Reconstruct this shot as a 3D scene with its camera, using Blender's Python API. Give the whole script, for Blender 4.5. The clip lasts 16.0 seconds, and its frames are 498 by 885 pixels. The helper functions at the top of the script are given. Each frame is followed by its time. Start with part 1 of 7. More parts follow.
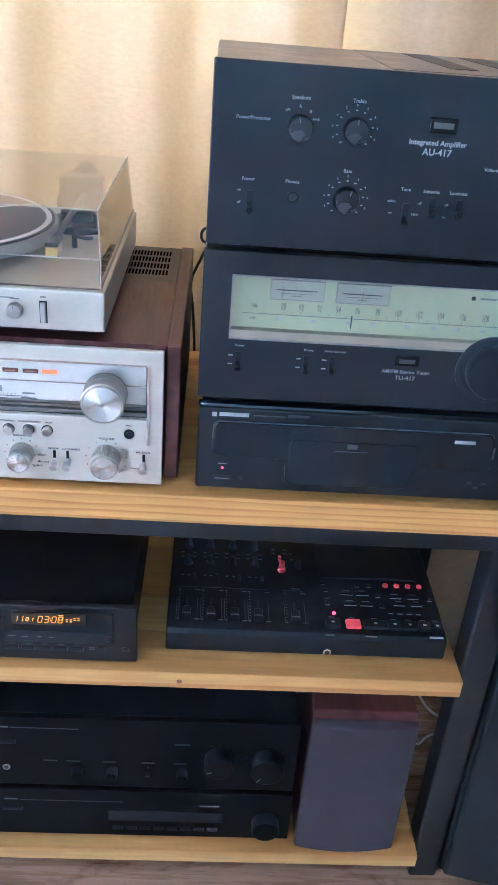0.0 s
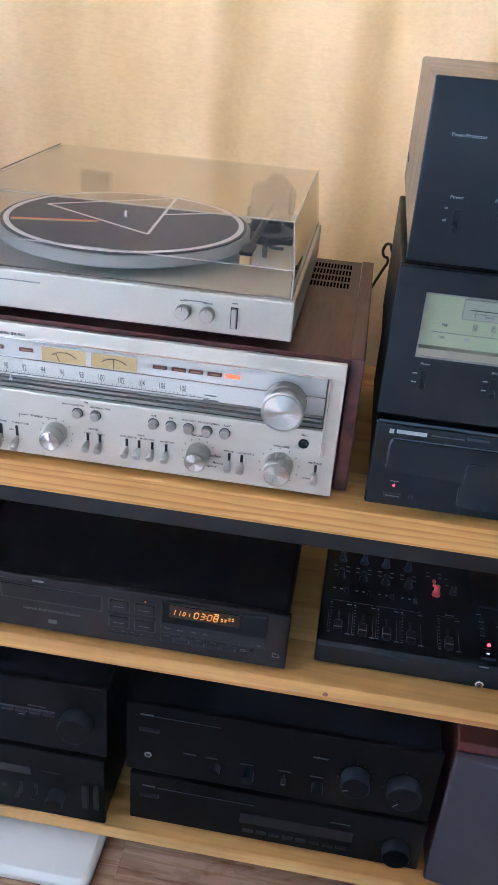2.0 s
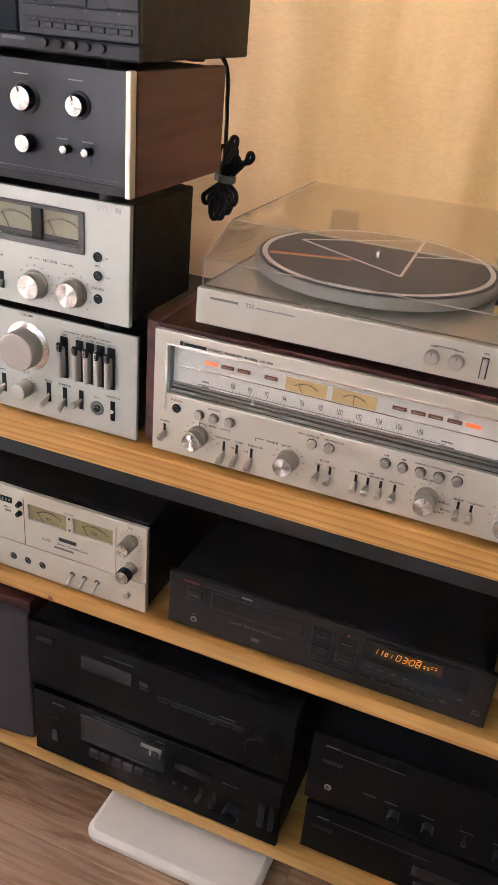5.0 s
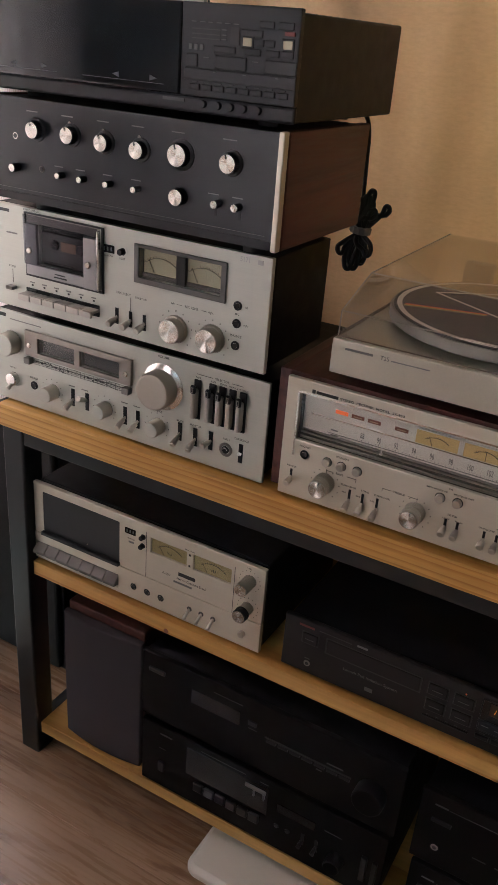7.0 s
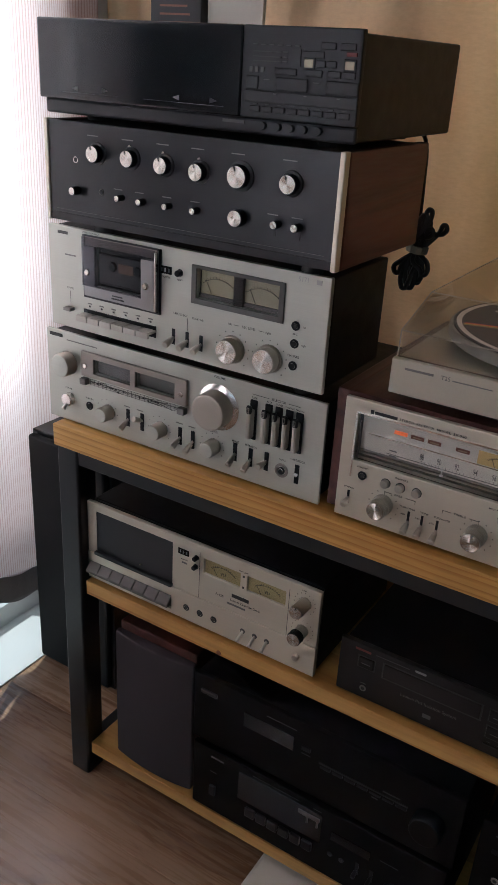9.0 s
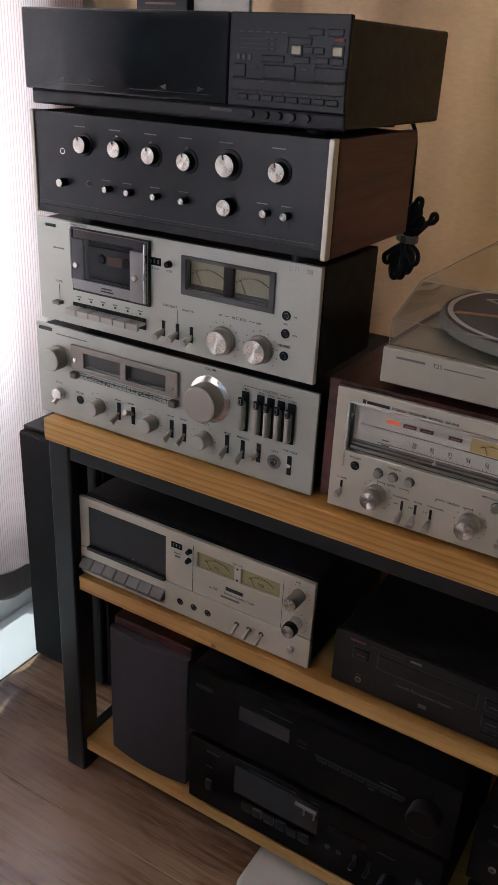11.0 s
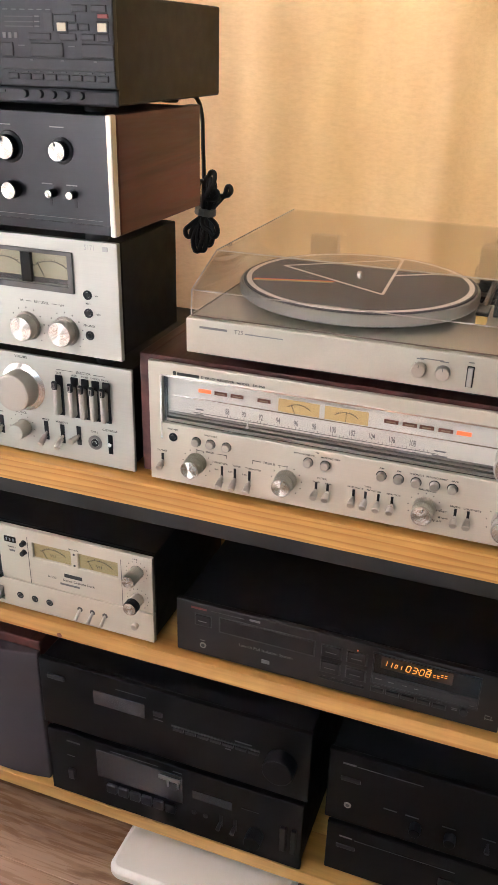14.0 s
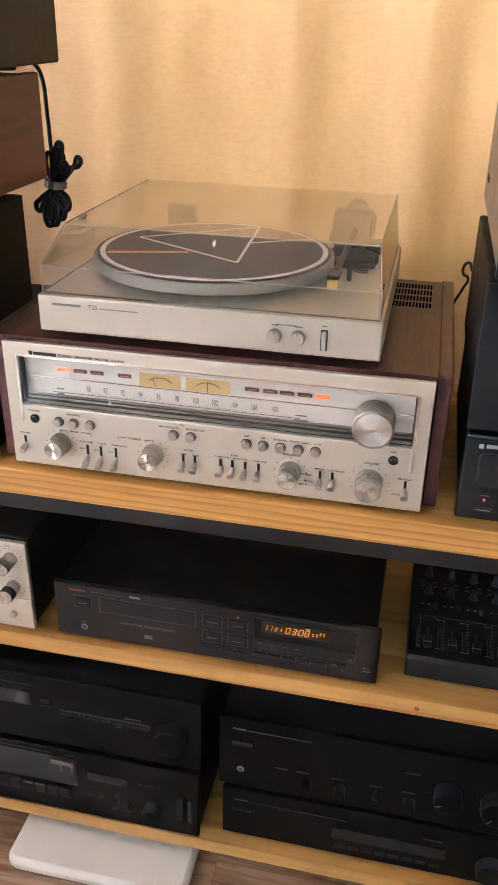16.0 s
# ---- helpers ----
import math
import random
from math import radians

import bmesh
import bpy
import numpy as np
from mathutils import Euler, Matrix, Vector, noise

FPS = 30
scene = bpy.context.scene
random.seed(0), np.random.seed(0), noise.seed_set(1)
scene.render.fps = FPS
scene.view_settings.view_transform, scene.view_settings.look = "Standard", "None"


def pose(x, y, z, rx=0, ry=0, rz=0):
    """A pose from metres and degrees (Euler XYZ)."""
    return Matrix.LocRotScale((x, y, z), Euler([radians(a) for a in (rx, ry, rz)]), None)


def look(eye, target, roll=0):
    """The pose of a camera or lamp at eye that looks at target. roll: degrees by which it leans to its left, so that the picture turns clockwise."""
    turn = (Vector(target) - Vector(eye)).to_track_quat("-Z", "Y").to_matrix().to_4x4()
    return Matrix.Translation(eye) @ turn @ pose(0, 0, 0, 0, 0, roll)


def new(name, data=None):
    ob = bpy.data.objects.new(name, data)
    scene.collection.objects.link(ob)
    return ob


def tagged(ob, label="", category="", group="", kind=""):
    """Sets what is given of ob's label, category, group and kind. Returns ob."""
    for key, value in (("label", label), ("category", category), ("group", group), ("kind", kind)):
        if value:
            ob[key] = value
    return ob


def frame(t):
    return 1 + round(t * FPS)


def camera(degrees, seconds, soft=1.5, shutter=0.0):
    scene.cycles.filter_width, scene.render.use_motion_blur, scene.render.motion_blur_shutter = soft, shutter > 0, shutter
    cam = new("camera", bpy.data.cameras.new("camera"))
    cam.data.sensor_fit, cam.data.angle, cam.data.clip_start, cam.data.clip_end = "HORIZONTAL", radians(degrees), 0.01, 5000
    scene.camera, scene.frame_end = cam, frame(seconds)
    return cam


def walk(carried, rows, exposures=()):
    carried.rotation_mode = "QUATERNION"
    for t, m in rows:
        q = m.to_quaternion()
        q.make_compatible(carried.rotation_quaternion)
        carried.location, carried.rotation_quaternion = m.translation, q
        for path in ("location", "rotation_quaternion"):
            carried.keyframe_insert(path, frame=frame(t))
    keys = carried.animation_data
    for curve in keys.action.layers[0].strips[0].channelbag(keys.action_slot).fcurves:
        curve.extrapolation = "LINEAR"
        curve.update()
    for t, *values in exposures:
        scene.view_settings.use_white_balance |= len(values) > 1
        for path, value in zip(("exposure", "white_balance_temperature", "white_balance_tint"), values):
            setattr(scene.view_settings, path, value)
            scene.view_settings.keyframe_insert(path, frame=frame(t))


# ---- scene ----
cam = camera(33.3, 16.0, soft=1.3)
PATH = [
    (0, (0.57, -0.838, 1.274), (0.683, 0.915, 0.318), 4.7),
    (0.5, (0.56, -0.839, 1.275), (0.609, 0.917, 0.318), 4.7),
    (1, (0.549, -0.841, 1.275), (0.538, 0.915, 0.318), 4.9),
    (1.5, (0.537, -0.845, 1.274), (0.433, 0.91, 0.32), 4.9),
    (2, (0.523, -0.843, 1.273), (0.318, 0.902, 0.318), 4.7),
    (2.5, (0.507, -0.842, 1.276), (0.223, 0.89, 0.316), 4.8),
    (3, (0.488, -0.851, 1.277), (0.113, 0.867, 0.324), 4.7),
    (3.5, (0.475, -0.854, 1.277), (0.017, 0.844, 0.326), 4.6),
    (4, (0.468, -0.856, 1.278), (-0.04, 0.831, 0.333), 4.9),
    (6.5, (0.434, -0.889, 1.302), (-0.354, 0.716, 0.405), 4.7),
    (7, (0.423, -0.892, 1.305), (-0.417, 0.696, 0.427), 4.6),
    (7.5, (0.414, -0.893, 1.304), (-0.474, 0.679, 0.445), 4.3),
    (8, (0.405, -0.898, 1.305), (-0.514, 0.664, 0.46), 4.0),
    (10.5, (0.401, -0.895, 1.293), (-0.536, 0.66, 0.453), 3.0),
    (11, (0.402, -0.895, 1.292), (-0.518, 0.667, 0.446), 2.9),
    (11.5, (0.411, -0.892, 1.29), (-0.479, 0.687, 0.444), 2.6),
    (12, (0.418, -0.889, 1.29), (-0.426, 0.711, 0.438), 2.2),
    (12.5, (0.426, -0.888, 1.288), (-0.378, 0.732, 0.434), 1.8),
    (13, (0.44, -0.894, 1.285), (-0.308, 0.755, 0.436), 1.7),
    (13.5, (0.452, -0.893, 1.288), (-0.235, 0.776, 0.427), 1.7),
    (14, (0.461, -0.892, 1.286), (-0.151, 0.805, 0.422), 1.4),
    (14.5, (0.47, -0.881, 1.283), (-0.064, 0.833, 0.401), 1.3),
    (15, (0.482, -0.881, 1.283), (0.01, 0.847, 0.392), 1.2),
    (15.5, (0.492, -0.88, 1.283), (0.071, 0.854, 0.38), 1.0),
    (16, (0.498, -0.878, 1.284), (0.132, 0.862, 0.367), 1.2),
]
EXPOSURES = [(0, 1.35, 3950, -5), (2, 1.04, 4250, -5), (3.5, 0.98, 4850, -2), (4.0, 0.97, 5100, -1), (6.5, -0.30, 5900, 2), (8, -0.88, 5500, 0), (10.5, -0.83, 5300, -1), (11.5, -0.74, 5450, 1), (12, -0.38, 5600, 2), (13.5, 0.72, 5750, -1), (14.5, 0.97, 5400, -2), (16, 0.93, 5450, -1)]
walk(cam, [(t, look(eye, target, roll)) for t, eye, target, roll in PATH], EXPOSURES)

# ---- world, sun, large lights ----
world = bpy.data.worlds.new("world")
scene.world = world
world.use_nodes = True
wn = world.node_tree.nodes
sky = wn.new("ShaderNodeTexSky")
sky.sky_type, sky.sun_disc = "NISHITA", False
sky.sun_elevation, sky.sun_rotation = radians(65), radians(-70)
wn["Background"].inputs[1].default_value = 0.12
world.node_tree.links.new(sky.outputs[0], wn["Background"].inputs[0])

sun = new("sun", bpy.data.lights.new("sun", "SUN"))
sun.data.energy, sun.data.angle, sun.data.color = 5.0, radians(0.5), (1.0, 0.93, 0.82)
sun.matrix_world = look((-2.4, -0.9, 5.5), (0, 0, 0))


def daylight(name, eye, target, w, h, watts, tint):
    """Skylight that enters through a window's opening."""
    lamp = new(name, bpy.data.lights.new(name, "AREA"))
    lamp.data.shape, lamp.data.size, lamp.data.size_y = "RECTANGLE", w, h
    lamp.data.energy, lamp.data.color = watts, tint
    lamp.matrix_world = look(eye, target)
    return lamp


daylight("window_light", (0.5, -4.36, 1.9), (0.5, 0, 0.9), 2.2, 0.9, 5.5, (0.93, 0.97, 1.0))
daylight("door_light", (-0.985, -0.14, 1.42), (1.0, -0.14, 1.30), 0.88, 1.46, 37, (0.98, 1.0, 0.98))
daylight("door_light", (-0.985, -2.1, 1.45), (1.0, -2.1, 1.35), 1.5, 1.36, 80, (0.93, 0.97, 1.0))
daylight("curtain_light", (0.35, 0.73, 1.60), (0.35, -1, 1.5), 0.86, 1.46, 15, (1.0, 0.94, 0.84))

# ---- materials ----
def nodes_of(name):
    m = bpy.data.materials.new(name)
    m.use_nodes = True
    nt = m.node_tree
    return m, nt, nt.nodes["Principled BSDF"]


def coords(nt, scale):
    tc, mp = nt.nodes.new("ShaderNodeTexCoord"), nt.nodes.new("ShaderNodeMapping")
    mp.inputs["Scale"].default_value = scale
    nt.links.new(tc.outputs["Object"], mp.inputs["Vector"])
    return mp.outputs[0]


def noise_at(nt, vec, scale, detail=4.0, rough=0.6, distort=0.0):
    n = nt.nodes.new("ShaderNodeTexNoise")
    n.inputs["Scale"].default_value, n.inputs["Detail"].default_value = scale, detail
    n.inputs["Roughness"].default_value, n.inputs["Distortion"].default_value = rough, distort
    nt.links.new(vec, n.inputs["Vector"])
    return n.outputs["Fac"]


def ramp(nt, fac, stops):
    r = nt.nodes.new("ShaderNodeValToRGB")
    while len(r.color_ramp.elements) < len(stops):
        r.color_ramp.elements.new(0.5)
    for e, (p, c) in zip(r.color_ramp.elements, stops):
        e.position, e.color = p, (*c, 1)
    nt.links.new(fac, r.inputs[0])
    return r.outputs[0]


def span(nt, fac, lo, hi):
    r = nt.nodes.new("ShaderNodeMapRange")
    r.inputs["From Min"].default_value, r.inputs["From Max"].default_value = 0.3, 0.7
    r.inputs["To Min"].default_value, r.inputs["To Max"].default_value = lo, hi
    nt.links.new(fac, r.inputs["Value"])
    return r.outputs[0]


def bump(nt, bsdf, fac, strength, dist=0.001):
    b = nt.nodes.new("ShaderNodeBump")
    b.inputs["Strength"].default_value, b.inputs["Distance"].default_value = strength, dist
    nt.links.new(fac, b.inputs["Height"])
    nt.links.new(b.outputs[0], bsdf.inputs["Normal"])


def shade(c, k):
    return tuple(min(1.0, v * k) for v in c)


def surface(name, col, rough=0.5, metal=0.0, var=0.12, scale=30.0, fine=400.0, relief=0.15, stretch=(1, 1, 1), coat=0.0, rvar=0.06, spec=0.5):
    """A painted, plastic or metal surface with blotches, grain and fine relief."""
    m, nt, b = nodes_of(name)
    vec = coords(nt, stretch)
    big, small = noise_at(nt, vec, scale, 3), noise_at(nt, vec, fine, 2)
    mix = nt.nodes.new("ShaderNodeMath")
    mix.operation = "MULTIPLY_ADD"
    mix.inputs[1].default_value, mix.inputs[2].default_value = 0.5, 0.0
    nt.links.new(small, mix.inputs[0])
    add = nt.nodes.new("ShaderNodeMath")
    add.operation = "MULTIPLY_ADD"
    add.inputs[1].default_value = 0.5
    nt.links.new(big, add.inputs[0])
    nt.links.new(mix.outputs[0], add.inputs[2])
    fac = add.outputs[0]
    nt.links.new(ramp(nt, fac, [(0.3, shade(col, 1 - var)), (0.7, shade(col, 1 + var))]), b.inputs["Base Color"])
    nt.links.new(span(nt, big, rough - rvar, rough + rvar), b.inputs["Roughness"])
    b.inputs["Metallic"].default_value = metal
    b.inputs["Specular IOR Level"].default_value = spec
    b.inputs["Coat Weight"].default_value = coat
    b.inputs["Coat Roughness"].default_value = 0.15
    if relief:
        bump(nt, b, small, relief, 0.0004)
    return m


def wooden(name, dark, light, along="x", rough=0.45, grain=14.0, coat=0.0, contrast=(0.35, 0.65), rings_at=0.0, knots=0.0):
    m, nt, b = nodes_of(name)
    s = {"x": (0.06, 1, 1), "y": (1, 0.06, 1), "z": (1, 1, 0.06)}[along]
    info = nt.nodes.new("ShaderNodeObjectInfo")
    tc, mp, off = nt.nodes.new("ShaderNodeTexCoord"), nt.nodes.new("ShaderNodeMapping"), nt.nodes.new("ShaderNodeVectorMath")
    off.operation = "MULTIPLY_ADD"
    off.inputs[1].default_value = (37, 23, 11)
    comb = nt.nodes.new("ShaderNodeCombineXYZ")
    for k in range(3):
        nt.links.new(info.outputs["Random"], comb.inputs[k])
    nt.links.new(comb.outputs[0], off.inputs[0])
    nt.links.new(tc.outputs["Object"], off.inputs[2])
    mp.inputs["Scale"].default_value = s
    nt.links.new(off.outputs[0], mp.inputs["Vector"])
    vec = mp.outputs[0]
    rings = noise_at(nt, vec, grain, 5, 0.55, 1.2)
    fibre = noise_at(nt, vec, grain * 14, 3, 0.6)
    mid = tuple((a + c) / 2 for a, c in zip(dark, light))
    base = ramp(nt, rings, [(contrast[0], dark), (0.5, mid), (contrast[1], light)])
    mul = nt.nodes.new("ShaderNodeMix")
    mul.data_type, mul.blend_type = "RGBA", "MULTIPLY"
    mul.inputs[0].default_value = 0.55
    nt.links.new(base, mul.inputs[6])
    nt.links.new(ramp(nt, fibre, [(0.3, (0.62, 0.6, 0.58)), (0.65, (1, 1, 1))]), mul.inputs[7])
    colour = mul.outputs[2]
    if rings_at:
        w = nt.nodes.new("ShaderNodeTexWave")
        w.bands_direction, w.wave_profile = "Z", "SAW"
        for key, v in (("Scale", rings_at), ("Distortion", 5.0), ("Detail", 3.0), ("Detail Scale", 1.2)):
            w.inputs[key].default_value = v
        nt.links.new(vec, w.inputs["Vector"])
        m2 = nt.nodes.new("ShaderNodeMix")
        m2.data_type, m2.blend_type = "RGBA", "MULTIPLY"
        m2.inputs[0].default_value = 1.0
        nt.links.new(colour, m2.inputs[6])
        nt.links.new(ramp(nt, w.outputs["Fac"], [(0.0, (1, 1, 1)), (0.55, (0.96, 0.92, 0.85)), (0.92, (0.74, 0.60, 0.44)), (1.0, (0.9, 0.85, 0.75))]), m2.inputs[7])
        colour = m2.outputs[2]
    if knots:
        wide = nt.nodes.new("ShaderNodeMapping")
        wide.inputs["Scale"].default_value = (0.28, 1, 1)
        nt.links.new(off.outputs[0], wide.inputs["Vector"])
        whorl = noise_at(nt, wide.outputs[0], knots, 6, 0.62)
        whorl.node.inputs["Distortion"].default_value = 1.8
        m3 = nt.nodes.new("ShaderNodeMix")
        m3.data_type, m3.blend_type = "RGBA", "MULTIPLY"
        m3.inputs[0].default_value = 1.0
        nt.links.new(colour, m3.inputs[6])
        nt.links.new(ramp(nt, whorl, [(0.34, (1.0, 0.98, 0.95)), (0.52, (0.94, 0.90, 0.86)), (0.60, (0.62, 0.53, 0.47)), (0.66, (0.88, 0.83, 0.78))]), m3.inputs[7])
        colour = m3.outputs[2]
    hue = nt.nodes.new("ShaderNodeHueSaturation")
    nt.links.new(span(nt, info.outputs["Random"], 0.86, 1.12), hue.inputs["Value"])
    nt.links.new(colour, hue.inputs["Color"])
    nt.links.new(hue.outputs[0], b.inputs["Base Color"])
    nt.links.new(span(nt, fibre, rough - 0.06, rough + 0.08), b.inputs["Roughness"])
    b.inputs["Coat Weight"].default_value = coat
    b.inputs["Coat Roughness"].default_value = 0.2
    bump(nt, b, fibre, 0.2, 0.0006)
    return m


def glowing(name, col, strength, rough=0.4):
    m, nt, b = nodes_of(name)
    b.inputs["Base Color"].default_value = (*col, 1)
    b.inputs["Emission Color"].default_value = (*col, 1)
    b.inputs["Emission Strength"].default_value = strength
    b.inputs["Roughness"].default_value = rough
    return m


def clear(name, col, rough=0.02, ior=1.45, dust=0.0, gloss=0.8):
    """Thin clear plastic or glass: mostly straight through, with a gloss that grows at grazing angles and a little dust."""
    m = bpy.data.materials.new(name)
    m.use_nodes = True
    nt = m.node_tree
    nt.nodes.clear()
    out, mix, tr, gl, fr, pw, ad = (nt.nodes.new(k) for k in ("ShaderNodeOutputMaterial", "ShaderNodeMixShader", "ShaderNodeBsdfTransparent", "ShaderNodeBsdfGlossy", "ShaderNodeLayerWeight", "ShaderNodeMath", "ShaderNodeMath"))
    tr.inputs[0].default_value = (*col, 1)
    gl.inputs["Roughness"].default_value = rough
    fr.inputs[0].default_value = 0.5
    pw.operation, ad.operation = "POWER", "MULTIPLY_ADD"
    pw.inputs[1].default_value, ad.inputs[1].default_value, ad.inputs[2].default_value = 4.5, gloss, (ior - 1) ** 2 * 0.2
    nt.links.new(fr.outputs["Facing"], pw.inputs[0])
    nt.links.new(pw.outputs[0], ad.inputs[0])
    nt.links.new(ad.outputs[0], mix.inputs[0])
    nt.links.new(tr.outputs[0], mix.inputs[1])
    nt.links.new(gl.outputs[0], mix.inputs[2])
    last = mix.outputs[0]
    if dust:
        df, mx = nt.nodes.new("ShaderNodeBsdfDiffuse"), nt.nodes.new("ShaderNodeMixShader")
        df.inputs[0].default_value = (0.75, 0.7, 0.62, 1)
        vec = coords(nt, (1, 1, 1))
        nt.links.new(span(nt, noise_at(nt, vec, 9, 5), dust * 0.5, dust * 1.6), mx.inputs[0])
        nt.links.new(last, mx.inputs[1])
        nt.links.new(df.outputs[0], mx.inputs[2])
        last = mx.outputs[0]
    nt.links.new(last, out.inputs[0])
    return m


def cloth(name, col, col2, through_amount, weave=900.0, stripes=0.0, blotch=16.0):
    """Woven curtain cloth that lets some light through."""
    m = bpy.data.materials.new(name)
    m.use_nodes = True
    nt = m.node_tree
    b = nt.nodes["Principled BSDF"]
    out = nt.nodes["Material Output"]
    vec = coords(nt, (1, 1, 1))
    patches = noise_at(nt, coords(nt, (1, 1, 0.3)), blotch * 0.6, 4, 0.6)
    slub = noise_at(nt, coords(nt, (0.3, 1, 1)), weave * 0.22, 4, 0.7)
    c = ramp(nt, patches, [(0.35, col), (0.65, col2)])
    mul = nt.nodes.new("ShaderNodeMix")
    mul.data_type, mul.blend_type = "RGBA", "MULTIPLY"
    mul.inputs[0].default_value = 0.6
    nt.links.new(c, mul.inputs[6])
    nt.links.new(ramp(nt, slub, [(0.3, (0.84, 0.82, 0.80)), (0.62, (1, 1, 1))]), mul.inputs[7])
    colour = mul.outputs[2]
    if stripes:
        w = nt.nodes.new("ShaderNodeTexWave")
        w.bands_direction = "Y"
        w.inputs["Scale"].default_value, w.inputs["Distortion"].default_value = stripes, 0.6
        nt.links.new(vec, w.inputs["Vector"])
        m2 = nt.nodes.new("ShaderNodeMix")
        m2.data_type, m2.blend_type = "RGBA", "MULTIPLY"
        m2.inputs[0].default_value = 1.0
        nt.links.new(colour, m2.inputs[6])
        nt.links.new(ramp(nt, w.outputs["Fac"], [(0.06, (0.80, 0.68, 0.66)), (0.38, (1, 1, 1))]), m2.inputs[7])
        colour = m2.outputs[2]
    nt.links.new(colour, b.inputs["Base Color"])
    b.inputs["Roughness"].default_value = 0.7
    b.inputs["Sheen Weight"].default_value = 0.3
    bump(nt, b, slub, 0.5, 0.0015)
    tl, mx = nt.nodes.new("ShaderNodeBsdfTranslucent"), nt.nodes.new("ShaderNodeMixShader")
    nt.links.new(colour, tl.inputs[0])
    mx.inputs[0].default_value = through_amount
    nt.links.new(b.outputs[0], mx.inputs[1])
    nt.links.new(tl.outputs[0], mx.inputs[2])
    nt.links.new(mx.outputs[0], out.inputs[0])
    return m


BRUSH = (0.02, 1, 1)
silver = surface("brushed_aluminium", (0.585, 0.55, 0.455), 0.42, 0.55, 0.05, 60, 900, 0.12, BRUSH)
silver_cool = surface("satin_aluminium", (0.50, 0.515, 0.46), 0.45, 0.5, 0.05, 60, 900, 0.12, BRUSH)
knob_metal = surface("turned_aluminium", (0.55, 0.525, 0.47), 0.23, 1.0, 0.0, 60, 300, 0.0, rvar=0.0)
spin = knob_metal.node_tree.nodes.new("ShaderNodeTangent")
spin.direction_type, spin.axis = "RADIAL", "Y"
knob_metal.node_tree.nodes["Principled BSDF"].inputs["Anisotropic"].default_value = 0.65
knob_metal.node_tree.links.new(spin.outputs[0], knob_metal.node_tree.nodes["Principled BSDF"].inputs["Tangent"])
knob_side = surface("fluted_aluminium", (0.46, 0.43, 0.38), 0.34, 1.0, 0.04, 60, 300, 0.0, rvar=0.03)
# pale colour that paints the glints along the dust cover's edges
edge_pale = surface("acrylic_edge_glint", (0.40, 0.375, 0.33), 0.3, 0.0, 0.1, 60, 400, 0.0)
peg_metal = surface("satin_pegs", (0.52, 0.49, 0.43), 0.30, 0.88, 0.05, 60, 300, 0.0, rvar=0.02)
# lighter grey that paints the highlight round the disc tray
rim_grey = surface("rim_highlight", (0.055, 0.065, 0.070), 0.28, 0.0, 0.1, 40, 600, 0.0)
chrome = surface("bright_trim", (0.8, 0.78, 0.74), 0.18, 0.95, 0.03, 60, 600, 0.0)
platter_metal = surface("cast_aluminium", (0.30, 0.29, 0.265), 0.55, 0.15, 0.05, 30, 300, 0.0)
plinth_grey = surface("champagne_paint", (0.48, 0.455, 0.37), 0.42, 0.35, 0.06, 20, 700, 0.1)
black_panel = surface("black_anodised", (0.0105, 0.0128, 0.0170), 0.34, 0.0, 0.15, 25, 900, 0.05, BRUSH, spec=0.45)
black_gloss = surface("black_gloss_plastic", (0.007, 0.010, 0.014), 0.11, 0.0, 0.2, 12, 500, 0.0, spec=0.45)
black_plastic = surface("black_plastic", (0.009, 0.0105, 0.0135), 0.42, 0.0, 0.2, 30, 900, 0.12, spec=0.35)
black_case = surface("black_vinyl_case", (0.007, 0.0072, 0.009), 0.5, 0.0, 0.2, 40, 700, 0.3, spec=0.22)
grey_plastic = surface("dark_grey_plastic", (0.024, 0.0235, 0.026), 0.45, 0.0, 0.15, 30, 900, 0.12, spec=0.35)
charcoal_key = surface("charcoal_keys", (0.013, 0.0135, 0.016), 0.4, 0.0, 0.15, 40, 600, 0.05, spec=0.35)
button_grey = surface("grey_keys", (0.20, 0.19, 0.175), 0.5, 0.1, 0.12, 60, 900, 0.1)
key_metal = surface("silver_keys", (0.45, 0.43, 0.39), 0.4, 0.5, 0.08, 60, 900, 0.1)
bronze = surface("bronze_case_paint", (0.19, 0.155, 0.125), 0.34, 0.25, 0.1, 25, 900, 0.15)
steel_black = surface("black_powder_coat", (0.0095, 0.0112, 0.0138), 0.40, 0.0, 0.08, 14, 800, 0.10, rvar=0.015)
white_lam = surface("white_laminate", (0.60, 0.57, 0.50), 0.38, 0.0, 0.05, 8, 500, 0.06)
wall_paint = surface("wall_paint", (0.62, 0.61, 0.58), 0.85, 0.0, 0.06, 3, 250, 0.25)
ceiling_paint = surface("ceiling_paint", (0.8, 0.79, 0.76), 0.9, 0.0, 0.03, 3, 250, 0.2)
vent_gap = surface("vent_gap", (0.004, 0.004, 0.004), 0.9, 0.0, 0.1, 30, 600, 0.0, spec=0.0)
vent_brown = surface("brown_vent_paint", (0.068, 0.047, 0.042), 0.5, 0.0, 0.12, 30, 700, 0.1)
rubber = surface("black_rubber", (0.015, 0.015, 0.015), 0.7, 0.0, 0.2, 60, 600, 0.2)
cord = surface("black_cord", (0.012, 0.012, 0.013), 0.45, 0.0, 0.2, 60, 900, 0.2)
white_cord = surface("white_cord", (0.6, 0.58, 0.55), 0.5, 0.0, 0.08, 60, 900, 0.1)
